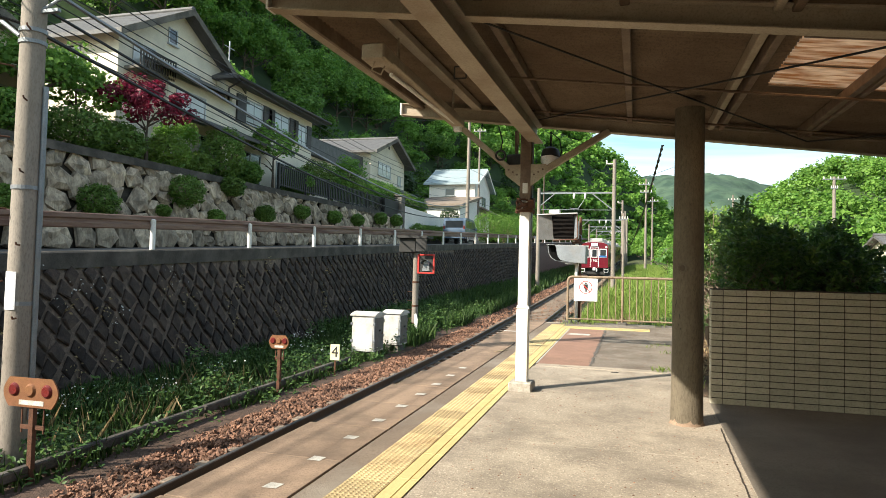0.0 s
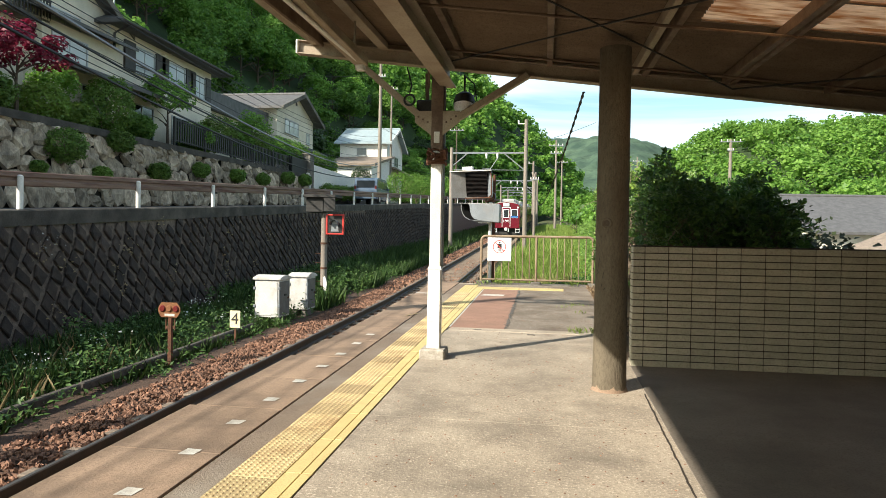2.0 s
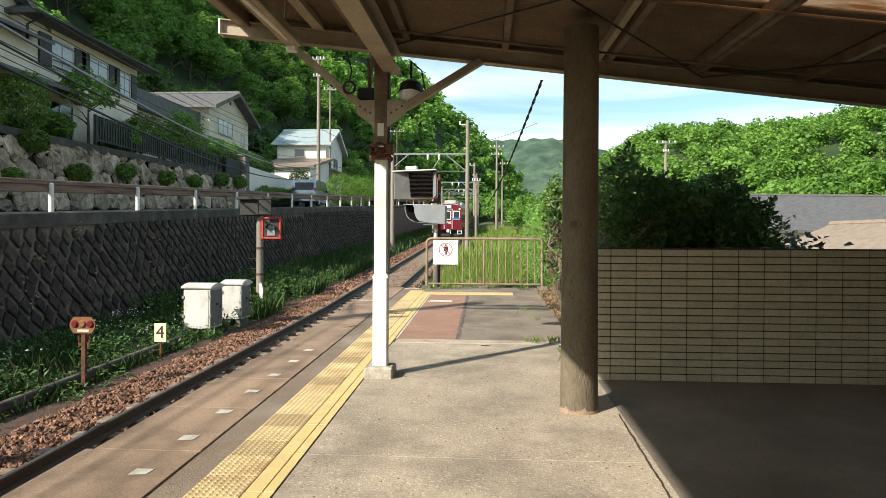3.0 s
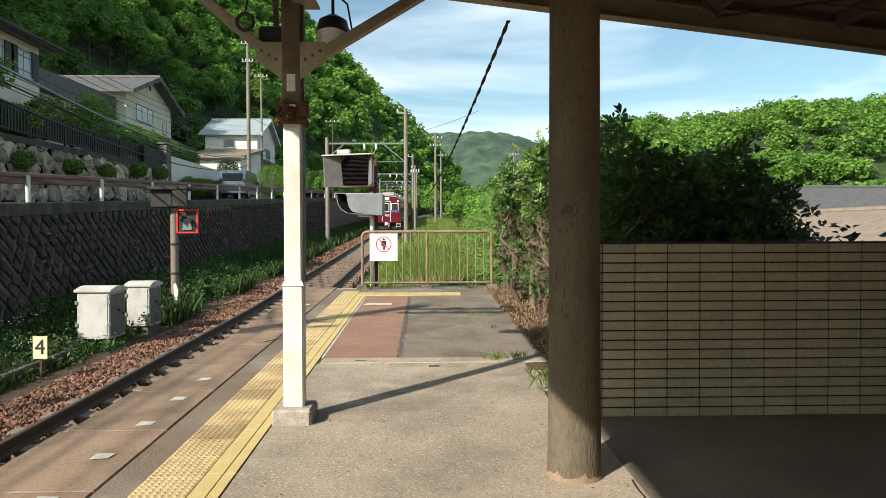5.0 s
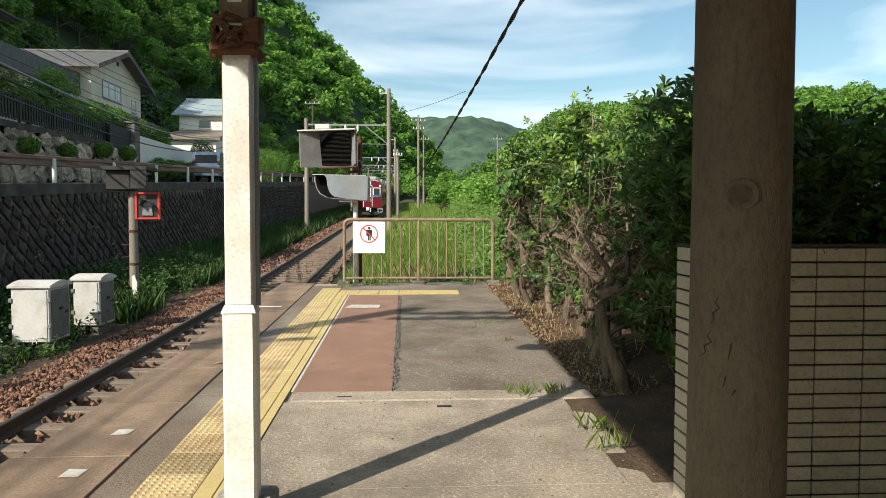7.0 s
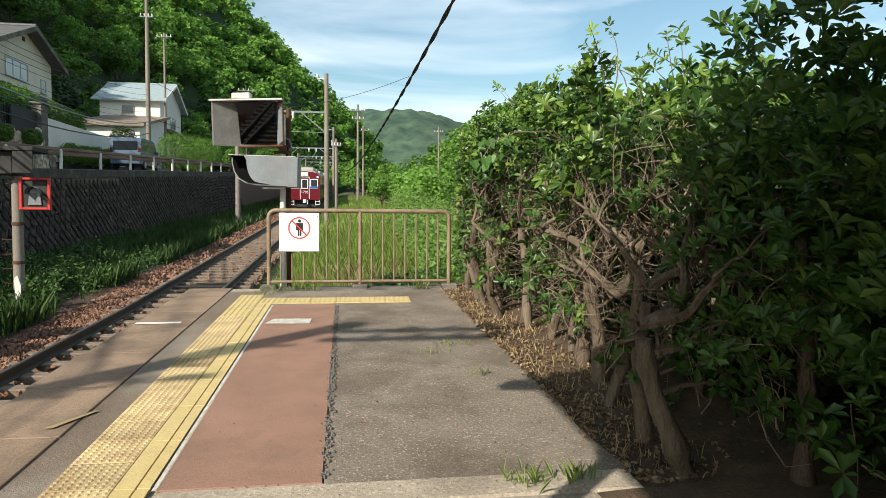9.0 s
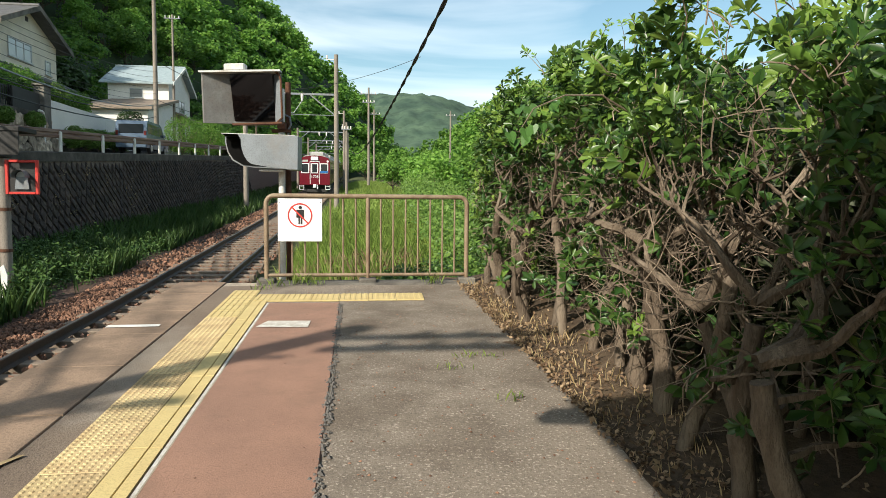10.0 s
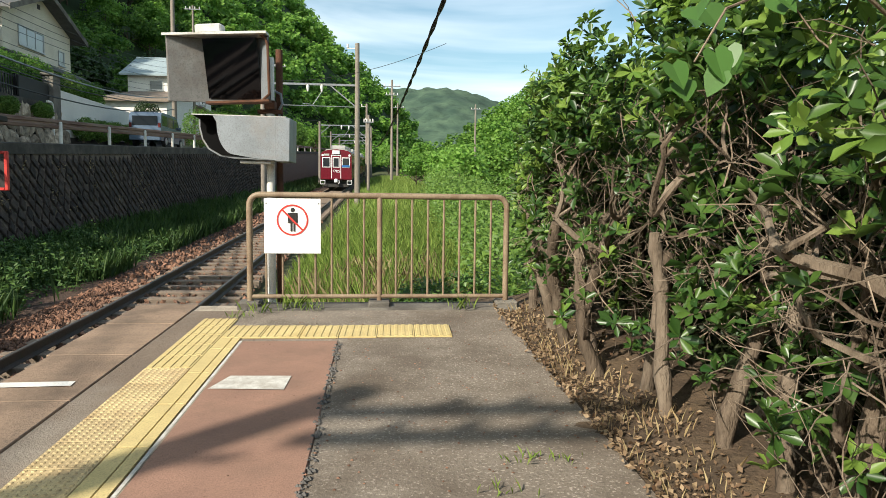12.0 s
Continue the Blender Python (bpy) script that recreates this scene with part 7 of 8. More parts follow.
def limbs(h, r, seed, spread, n=6, start=0.4):
    rg = random.Random(seed)
    mb = MB().tube([(rg.uniform(-0.1, 0.1) * h * 0.1 * i / 6, rg.uniform(-0.1, 0.1) * h * 0.1 * i / 6, -0.5 + (h + 0.5) * i / 6) for i in range(7)], [r * (1 - 0.8 * i / 6) for i in range(7)], 7)
    for i in range(n):
        a = i * 2.4 + rg.uniform(-0.4, 0.4)
        z0 = h * rg.uniform(start, 0.8)
        mb.tube([(0, 0, z0), (math.cos(a) * spread * 0.5, math.sin(a) * spread * 0.5, z0 + spread * 0.35), (math.cos(a) * spread, math.sin(a) * spread, z0 + spread * 0.5)], [r * 0.4, r * 0.25, r * 0.08], 5)
    return mb.mesh("trunk", False)


tree_kinds = []
for k, (mt, rx, rz, lf) in enumerate(((L_TREE, 3.0, 2.6, 0.42), (L_TREE, 3.6, 2.8, 0.45), (L_TREE2, 3.0, 2.5, 0.4), (L_TREE2, 3.5, 3.0, 0.45), (L_DARK, 2.2, 4.2, 0.42), (L_TREE, 2.6, 3.3, 0.42))):
    cm = crown_mesh(100 + k, rx, rx * 0.95, rz, 42, 50, 1.0, lf, mt, 6.0)
    tm = limbs(6.0, 0.22, 200 + k, 2.2)
    tm.materials.append(M_TRUNK)
    tree_kinds.append((cm, tm))


def tree(x, y, z, kind, scale, label, group="hillside trees", name="tree", rz=0.0):
    t = thing(name, (x, y, z), label, "tree", group)
    t.matrix_world = pose(x, y, z, 0, 0, rz) @ Matrix.Scale(scale, 4)
    part("trunk", tree_kinds[kind][1], None, t)
    part("crown", tree_kinds[kind][0], None, t)
    return t


rng = random.Random(77)
spots = []
yy = 0.0
for y in np.arange(2, 190, 5.0):
    for x in np.arange(14, -95, -5.2):
        px_, py_ = x + rng.uniform(-2, 2), y + rng.uniform(-2.2, 2.2)
        if px_ < hill_foot(py_) - 1 and px_ > hill_foot(py_) - 62:
            spots.append((px_, py_))
spots.sort(key=lambda p: math.hypot(p[0], p[1] - 5) - (20 if p[1] > 90 else 0))
TREE_LABEL = {0: "broad green woodland tree on the steep slope", 1: "wide leafy woodland tree on the steep slope", 2: "bright spring-green tree on the steep slope", 3: "broad yellow-green tree on the steep slope", 4: "tall dark conifer on the steep slope", 5: "tall green woodland tree on the steep slope"}
for i, (x, y) in enumerate(spots[:300]):
    k = rng.choice((0, 0, 1, 1, 2, 3, 4, 5, 5))
    tree(x, y, hill_z(x, y) - 2.2, k, rng.uniform(0.75, 1.15), TREE_LABEL[k], rz=rng.uniform(0, 360))
# trees at the meadow's edge
for x, y, s, k in ((4.5, 46, 0.55, 2), (7.5, 52, 0.62, 3), (5.6, 60, 0.66, 2), (9.5, 44, 0.55, 0), (10.5, 60, 0.7, 3), (7, 75, 0.7, 2), (3.4, 70, 0.55, 0), (12.5, 82, 0.8, 1), (5.5, 92, 0.75, 3), (15, 58, 0.7, 5), (18, 75, 0.8, 1), (9, 108, 0.9, 2), (3.0, 112, 0.8, 0), (21, 95, 0.9, 3), (14, 125, 1.0, 0), (-11.5, 66, 0.36, 2), (-13.2, 70, 0.45, 2), (-10.8, 76, 0.4, 0), (-12.5, 84, 0.5, 3), (-14.5, 95, 0.6, 1), (-11, 100, 0.55, 5), (-10, 118, 0.6, 0), (-8.5, 132, 0.7, 1), (-3, 140, 0.8, 2), (-7, 150, 0.9, 0), (2, 150, 0.9, 3), (-12, 140, 0.9, 5)):
    z = ground_z(x, y) if x > -9.2 else wz(min(y, 130)) - 0.1
    tree(x, y, z - 1.2 * s * 2.2, k, s, "leafy bright green tree at the meadow edge" if x > -9 else "small leafy tree beside the upper road", "meadow trees", rz=x * 40)


# distant woods: one mesh a slope
def woods(name, pts, seed, leaf, per, clumps, rad, label):
    r = np.random.RandomState(seed)
    V, N = [], 0
    for (x, y, z, s) in pts:
        p, nr = crown_points(clumps, per, rad * s, rad * s, rad * s * 0.85, rad * s * 0.36, int(r.randint(1e6)), 0)
        v, n = leaves(p + np.array([x, y, z]), nr, leaf * s, int(r.randint(1e6)), 0.8)
        V.append(v)
        N += n
    return tagged(new(name, quick_mesh(name, np.concatenate(V), N, L_TREE2 if seed % 2 else L_TREE)), label, "woods", "", "stuff")


def right_z(x, y):
    d = y - 105
    h = 40 * smoothstep(105, 260, y) * smoothstep(10, 75, x) + 9 * noise.noise(Vector((x * 0.018, y * 0.018, 5))) * smoothstep(110, 180, y)
    h += 10 * smoothstep(150, 300, x)
    return ground_z(min(x, 30), min(y, 215)) * 0 - 1.0 + 0.02 * y + h


sheet("east_hill", steps(8, 420, 40), steps(105, 420, 30), right_z, M_HILL, "wooded hill across the valley", "hillside")
rng = random.Random(9)
pts = []
for y in np.arange(112, 275, 8.5):
    for x in np.arange(12, 260, 8.5):
        if x > 0.95 * y + 20:
            continue
        a, b = x + rng.uniform(-4, 4), y + rng.uniform(-4, 4)
        if smoothstep(105, 260, b) * smoothstep(10, 75, a) > 0.02 or b > 150:
            pts.append((a, b, right_z(a, b) + rng.uniform(0, 3), rng.uniform(0.8, 1.35)))
woods("woods", pts[0::2], 31, 0.95, 27, 20, 4.6, "mixed bright green woodland across the valley")
woods("woods", pts[1::2], 32, 0.95, 27, 20, 4.6, "darker green woodland across the valley")
pts = []
for y in np.arange(185, 335, 8):
    for x in np.arange(-75, 30, 8):
        a, b = x + rng.uniform(-4, 4), y + rng.uniform(-4, 4)
        if a < hill_foot(b):
            pts.append((a, b, hill_z(a, b) + rng.uniform(-1, 2), rng.uniform(0.8, 1.3)))
for x, y in spots[300:]:
    pts.append((x, y, hill_z(x, y) + rng.uniform(1, 3), rng.uniform(0.7, 0.95)))
woods("woods", pts[0::2], 41, 1.1, 22, 20, 4.4, "green woodland on the ridge above the line")
woods("woods", pts[1::2], 42, 1.1, 22, 20, 4.4, "green woodland on the ridge above the line")
M_FAR = mat("distant_forest", (0.075, 0.12, 0.075), (0.03, 0.058, 0.042), 0.03, 1.0, 0.0, 0.1)


def far_z(x, y):
    n = noise.fractal(Vector((x * 0.0045, y * 0.0045, 1)), 1.0, 2.0, 5)
    ridge = 112 * math.exp(-((x - 80) / 150) ** 2) + 95 * math.exp(-((x - 560) / 330) ** 2) + 85 * math.exp(-((x + 190) / 170) ** 2)
    return 12 + (ridge + 26 * n) * smoothstep(520, 900, y) + 7 * abs(noise.noise(Vector((x * 0.045, y * 0.045, 7))))


sheet("far_mountain", steps(-500, 1000, 300), steps(520, 1050, 90), far_z, M_FAR, "distant blue-green forested mountain", "mountain")


# shrubs: clipped balls on the rock wall
def shrub(x, y, z, r, material, label, rz=0.8, per=150, clumps=34, leaf=0.085, name="shrub", group="garden shrubs"):
    s = thing(name, (x, y, z), label, "shrub", group)
    seed = int(abs(x * 31 + y * 17 + z * 7) * 10) % 9999
    rs = np.random.RandomState(seed)
    d = rs.normal(0, 1, (int(clumps * per * 0.8), 3))
    d /= np.linalg.norm(d, axis=1)[:, None]
    lump = np.array([1 + 0.22 * noise.noise(Vector(q * 2.6) + Vector((seed, 0, 0))) + 0.1 * noise.noise(Vector(q * 6)) for q in d])
    p = d * (r * lump * rs.uniform(0.72, 1.03, len(d)))[:, None] * np.array([0.95, 0.95, rz])
    nr = d + np.array([0, 0, 0.4])
    v, n = leaves(p, nr, leaf, seed + 3, 0.6)
    part("foliage", quick_mesh("foliage", v, n, material), None, s)
    rg = random.Random(seed)
    mb = MB()
    for i in range(6):
        a = i * 1.05
        mb.tube([(-0.15, 0, -r * rz - 0.1), (math.cos(a) * r * 0.4, math.sin(a) * r * 0.4, -r * 0.1), (math.cos(a) * r * 0.7, math.sin(a) * r * 0.7, r * 0.35)], [0.035, 0.025, 0.01], 5)
    part("stem_tangle", mb, M_TWIG, s)
    return s


for x, y, z, r in ((-14.55, 15.1, 3.42, 0.62), (-14.6, 19.1, 4.2, 0.66), (-14.6, 18.0, 3.42, 0.24), (-14.7, 22.0, 4.75, 0.5), (-14.6, 24.3, 3.9, 0.45), (-14.55, 20.8, 3.45, 0.35), (-14.6, 27.5, 4.3, 0.4), (-14.6, 31, 4.4, 0.42), (-14.6, 34, 4.5, 0.4), (-14.6, 37.5, 4.9, 0.45), (-14.6, 12.0, 3.1, 0.5), (-14.6, 40.3, 5.0, 0.45)):
    shrub(x, y, z, r, L_SHRUB, "rounded clipped shrub growing from the rock wall")
for y in (44.2, 46.0, 47.8, 50.2, 52.0):
    shrub(-14.4, y, 4.55 + 0.05 * (y - 44), 0.62, L_SHRUB, "dark clipped ball shrub in front of the white wall", 0.9)
# garden plants on the terrace
for x, y, z, r, mt, lb, hz in (
        (-16.0, 15.6, 5.6, 1.1, L_SHRUB, "dense green garden bush above the rock wall", 0.7), (-15.9, 13.2, 5.5, 1.0, L_TREE, "green garden bush above the rock wall", 0.7),
        (-16.0, 17.4, 5.6, 0.9, L_SHRUB, "green azalea bush with a few red flowers", 0.7), (-15.9, 19.6, 5.6, 0.9, L_YOUNG, "yellow-green bush above the rock wall", 0.8),
        (-15.9, 21.2, 5.5, 0.7, L_YOUNG, "yellow-green bush above the rock wall", 0.7), (-15.9, 23.0, 6.2, 1.0, L_SHRUB, "tall green bush beside the cream house", 1.1),
        (-15.8, 24.6, 5.7, 0.7, L_TREE, "green bush beside the cream house", 0.7), (-16.0, 29.5, 6.0, 0.9, L_TREE2, "leafy bush above the garden fence", 0.8),
        (-16.2, 32.0, 6.6, 1.1, L_YOUNG, "yellow-green bush above the garden fence", 0.8), (-16.2, 34.2, 6.5, 1.0, L_TREE2, "leafy green bush above the garden fence", 0.8),
        (-16.3, 36.6, 6.6, 1.1, L_YOUNG, "yellow-green bush above the garden fence", 0.8), (-16.4, 39.5, 6.8, 1.2, L_TREE, "clipped pine behind the garden fence", 0.7), (-16.6, 42.5, 7.0, 1.4, L_TREE, "clipped pine behind the garden fence", 0.6),
        (-16.3, 45.5, 6.8, 1.2, L_SHRUB, "dark garden pine behind the white wall", 0.6), (-16.2, 48.5, 6.8, 1.1, L_TREE2, "bright garden shrub behind the white wall", 0.7), (-15.8, 57.5, 6.4, 1.0, L_DARK, "dark pointed garden conifer by the white house", 1.3),
        (-12.9, 60.5, 6.2, 1.6, L_TREE2, "bright bush beside the upper road", 0.9), (-11.9, 64.0, 6.3, 1.6, L_TREE2, "bright bush beside the upper road", 0.9), (-16.2, 10.2, 5.7, 1.2, L_TREE, "green garden bush above the rock wall", 0.7), (-16.4, 7.5, 6.0, 1.4, L_TREE2, "green garden bush above the rock wall", 0.8)):
    shrub(x, y, z, r, mt, lb, hz, 170, 34, 0.12, "garden_bush", "garden bushes")
for x, y, r in ((0.95, 16.55, 0.55), (1.3, 17.3, 0.7), (0.75, 17.9, 0.5)):
    shrub(x, y, ground_z(x, y) + 0.45 * r + 0.1, r, L_HEDGE, "dark leafy bush growing behind the end fence", 0.95, 120, 26, 0.075, "shrub", "meadow shrubs")
maple = thing("maple_tree", (-15.9, 18.6, 5.0), "deep red maple tree above the rock wall", "tree")
p, nr = crown_points(34, 110, 1.45, 1.5, 0.75, 0.36, 501, 2.15)
v, n = leaves(p, nr, 0.13, 502, 0.8)
part("crown", quick_mesh("crown", v, n, L_MAPLE), None, maple)
tm = limbs(1.9, 0.09, 503, 1.0, 6, 0.4)
part("trunk", tm, M_TRUNK, maple)
for x, y, z, s, lb in ((-15.9, 27.0, 5.2, 0.36, "small round bright green garden tree"), (-15.9, 35.3, 5.4, 0.34, "small open garden tree with pale leaves"), (-17.0, 15.2, 5.0, 0.4, "small garden tree beside the old house"), (-17.4, 17.0, 4.6, 0.46, "leafy garden tree beside the old house"), (-17.4, 13.0, 5.0, 0.4, "leafy garden tree beside the old house"), (-16.3, 20.6, 4.9, 0.26, "young yellow-green garden tree")):
    tree(x, y, z, 2, s, lb, "garden trees", "garden_tree", y * 30)

# ---- hedge beside the platform end ----
rng = np.random.RandomState(55)
H_O = np.array([1.9, 12, gz(12)])


def hedge_top(x, y):
    """Height of the leafy crown along the hedge."""
    if y < 16:
        h = 1.72 + 0.36 * smoothstep(8.9, 10.0, y) + 0.22 * smoothstep(10.4, 11.8, y) - 0.75 * smoothstep(13.2, 15.8, y)
        return gz(y) + h + 0.06 * math.sin(y * 2.1 + 0.5) + 0.08 * math.sin(y * 4.3 + x * 2) - 0.1 * max(0, x - 1.9)
    return tz(y) + 2.6 - 0.03 * (y - 16) + 0.2 * math.sin(y * 0.9)


def hedge_face(y):
    """How near the leaf face comes to the platform."""
    return 1.42 + 0.14 * math.sin(y * 1.7) + 0.05 * math.sin(y * 5.1)


def rosettes(centres, axes, size, seed, k=8, aspect=0.4):
    """Whorls of long leaves radiating from shoot tips."""
    r = np.random.RandomState(seed)
    c, ax = np.asarray(centres, float), np.asarray(axes, float)
    ax = ax / (np.linalg.norm(ax, axis=1)[:, None] + 1e-9)
    t1 = np.cross(ax, np.array([0.35, 0.9, 0.12]))
    t1 /= np.linalg.norm(t1, axis=1)[:, None] + 1e-9
    t2 = np.cross(ax, t1)
    n = len(c)
    scale = size * r.uniform(0.7, 1.25, n)
    out = []
    for j in range(k):
        a = (2 * math.pi * j / k + r.uniform(-0.35, 0.35, n))[:, None]
        d = t1 * np.cos(a) + t2 * np.sin(a) + ax * r.uniform(0.0, 1.1, n)[:, None]
        d /= np.linalg.norm(d, axis=1)[:, None]
        s = (scale * r.uniform(0.6, 1.15, n))[:, None]
        side = np.cross(d, ax + r.normal(0, 0.25, (n, 3)))
        side /= np.linalg.norm(side, axis=1)[:, None] + 1e-9
        nn = np.cross(side, d)
        base = c + d * s * 0.05 - ax * (r.uniform(0, 0.03, n))[:, None]
        p1, p2, tip = base + d * s * 0.38, base + d * s * 0.7, base + d * s - nn * s * 0.12
        w1, w2, f = side * s * aspect * 0.33, side * s * aspect * 0.5, nn * s * 0.07
        out.append(np.stack([base, p1 + w1 + f, p2 + w2 + f, tip, p2 - w2 + f, p1 - w1 + f], 1))
    return np.stack(out, 1).reshape(-1, 3), n * k


hedge = thing("hedge", (1.9, 12, gz(12)), "overgrown hedge with bare twisted stems and a leafy crown", "hedge")
hb = thing("hedge", (2.4, 8.4, gz(8.4)), "dense dark shaded hedge behind the tiled wall", "hedge")
rg = random.Random(91)
tips = []


def grow(mb, p, d, length, r, depth, o):
    """One crooked branch that forks at its end; notes where the shoots stop."""
    pts, rad = [p - o], [r]
    n = 4
    for i in range(n):
        d = (d + Vector((rg.gauss(0, 0.2), rg.gauss(0, 0.22), rg.gauss(0.03, 0.16)))).normalized()
        p = p + d * length / n
        lim = hedge_face(p.y) + 0.02
        if p.x < lim:
            p.x = lim
            d.x = abs(d.x)
        pts.append(p - o)
        rad.append(r * (1 - 0.42 * (i + 1) / n) * rg.uniform(0.9, 1.12))
    mb.tube(pts, rad, 8 if depth > 3 else (6 if depth > 1 else 4), depth == 0)
    if depth == 0 or p.z > hedge_top(p.x, p.y):
        tips.append((p.copy(), d.copy()))
        return
    kids = 3 if rg.random() < 0.45 else 2
    a0 = rg.uniform(0, 6.28)
    for k in range(kids):
        a = a0 + 6.28 * k / kids + rg.uniform(-0.5, 0.5)
        spread = rg.uniform(0.45, 0.95)
        dd = (d + Vector((math.cos(a) * spread, math.sin(a) * spread, rg.uniform(-0.15, 0.35)))).normalized()
        grow(mb, p.copy(), dd, length * rg.uniform(0.62, 0.86), r * (0.46 if k else 0.62), depth - 1, o)


def stem(parent, x, y, h, r, depth=3):
    """One gnarled woody stem with its forked branches."""
    mb = MB()
    o = parent.location.copy()
    p = Vector((x, y, bed_z(x, y) - 0.08))
    d = Vector((rg.uniform(-0.15, 0.15), rg.uniform(-0.2, 0.2), 1)).normalized()
    pts, rad, n = [], [], 11
    for i in range(n + 1):
        pts.append(p - o)
        knob = 1.0 + (0.3 if rg.random() < 0.22 else 0.0) + rg.uniform(-0.1, 0.1)
        rad.append(r * knob * (1.25 if i == 0 else 1.0 - 0.3 * i / n))
        d = (d + Vector((rg.gauss(0, 0.12), rg.gauss(0, 0.14), 0.16))).normalized()
        p = p + d * h / n
        if 2 < i < n and rg.random() < 0.3:
            a = rg.uniform(0, 6.28)
            grow(mb, p.copy(), Vector((math.cos(a), math.sin(a), rg.uniform(0.1, 0.7))).normalized(), rg.uniform(0.15, 0.32), r * 0.34, 1, o)
    mb.tube(pts, rad, 10)
    for k in range(3):
        a = rg.uniform(0, 2.1) + k * 2.1
        grow(mb, p.copy(), Vector((math.cos(a) * 0.7, math.sin(a) * 0.7, rg.uniform(0.4, 1.0))).normalized(), rg.uniform(0.26, 0.4), r * rg.uniform(0.4, 0.62), depth, o)
    part("stem", mb, M_BARK, parent, smooth=True)


y = 9.0
while y < 15.7:
    stem(hedge, 1.66 + rg.uniform(-0.12, 0.16), y, rg.uniform(0.7, 1.15), rg.uniform(0.04, 0.062))
    y += rg.uniform(0.3, 0.5)
y = 8.7
while y < 15.7:
    stem(hedge, 2.15 + rg.uniform(-0.2, 0.3), y, rg.uniform(0.8, 1.2), rg.uniform(0.032, 0.05))
    y += rg.uniform(0.55, 0.85)
own_tips = list(tips)
tips.clear()
for x in (1.55, 1.9, 2.25, 2.6):
    stem(hb, x, 7.8 + 0.35 * rg.random(), rg.uniform(0.8, 1.0), 0.034, 3)

# leaf whorls on the shoot tips, thick in the crown, few below it
young, old = [], []
for p, d in own_tips:
    over = hedge_top(p.x, p.y) - p.z
    chance = 0.95 if over < 0.45 else (0.7 if over < 0.8 else 0.45)
    if p.y < 10.6 and over > 0.4:
        chance *= 0.45
    if rg.random() < chance:
        (young if over < 0.4 and rg.random() < 0.55 else old).append((p, d))
for i in range(5200):
    y = 8.6 + 7.6 * rng.rand()
    u = rng.rand()
    x = hedge_face(y) + 0.02 + 1.5 * rng.rand() ** 1.5
    if u < 0.6:
        z = hedge_top(x, y) - 0.65 * rng.rand() ** 1.5
    else:
        z = gz(y) + 0.3 + (hedge_top(x, y) - gz(y) - 0.4) * rng.rand()
        if y < 10.8 and rng.rand() < 0.5:
            continue
    if noise.noise(Vector((x * 1.9, y * 1.9, z * 1.9))) < (-0.15 if y > 11.5 else 0.0):
        continue
    d = Vector((-0.5 + 0.5 * rng.randn(), -0.3 + 0.5 * rng.randn(), 0.7))
    if y < 11.2 and gz(y) + 0.7 < z < hedge_top(x, y) - 0.55 and rng.rand() < 0.6:
        continue
    (young if (u < 0.6 or rng.rand() < 0.25) and rng.rand() < 0.5 else old).append((Vector((x, y, z)), d))
for nm, src, mt, seed, lb in (("leaves", old, L_HEDGE, 61, "glossy dark green leaf whorls"), ("young_leaves", young, L_YOUNG, 62, "fresh yellow-green leaf whorls")):
    v, n = rosettes(np.array([p for p, d in src]) - H_O, np.array([tuple(d) for p, d in src]), 0.088, seed, 7, 0.44)
    tagged(part(nm, quick_mesh6(nm, v, n, mt), None, hedge, lb), kind="stuff")
# deep inner foliage that closes the hedge; its dark colour holds the shade inside
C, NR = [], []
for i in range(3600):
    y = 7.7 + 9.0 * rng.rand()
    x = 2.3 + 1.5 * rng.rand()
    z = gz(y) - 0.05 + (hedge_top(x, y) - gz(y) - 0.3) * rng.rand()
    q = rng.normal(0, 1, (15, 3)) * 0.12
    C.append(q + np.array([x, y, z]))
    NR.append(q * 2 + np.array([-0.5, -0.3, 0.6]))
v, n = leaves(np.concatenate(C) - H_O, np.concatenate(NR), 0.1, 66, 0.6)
tagged(part("inner_leaves", quick_mesh("inner_leaves", v, n, L_INNER_SHADE), None, hedge, "inner leaves coloured dark for the shade in the hedge"), kind="stuff")
# leafy mass behind the tiled wall
src = [(p, d) for p, d in tips if p.z > 1.0 and p.y > 7.42]
for i in range(2700):
    y = 7.46 + 1.65 * rng.rand() ** 1.2
    x = 1.4 + 1.65 * rng.rand() ** 0.9
    top = 2.27 - 0.08 * (x - 1.3) - 1.1 * max(0, x - 2.6) + 0.12 * math.sin(x * 5) + 0.07 * math.sin(x * 13)
    z = 0.6 + (top - 0.6) * rng.rand() ** 0.6
    src.append((Vector((x, y, z)), Vector((0.5 * rng.randn(), -0.4 + 0.5 * rng.randn(), 0.7))))
v, n = rosettes(np.array([tuple(p) for p, d in src]) - np.array([2.4, 8.4, gz(8.4)]), np.array([tuple(d) for p, d in src]), 0.075, 63)
tagged(part("leaves", quick_mesh6("leaves", v, n, L_HEDGE), None, hb), kind="stuff")
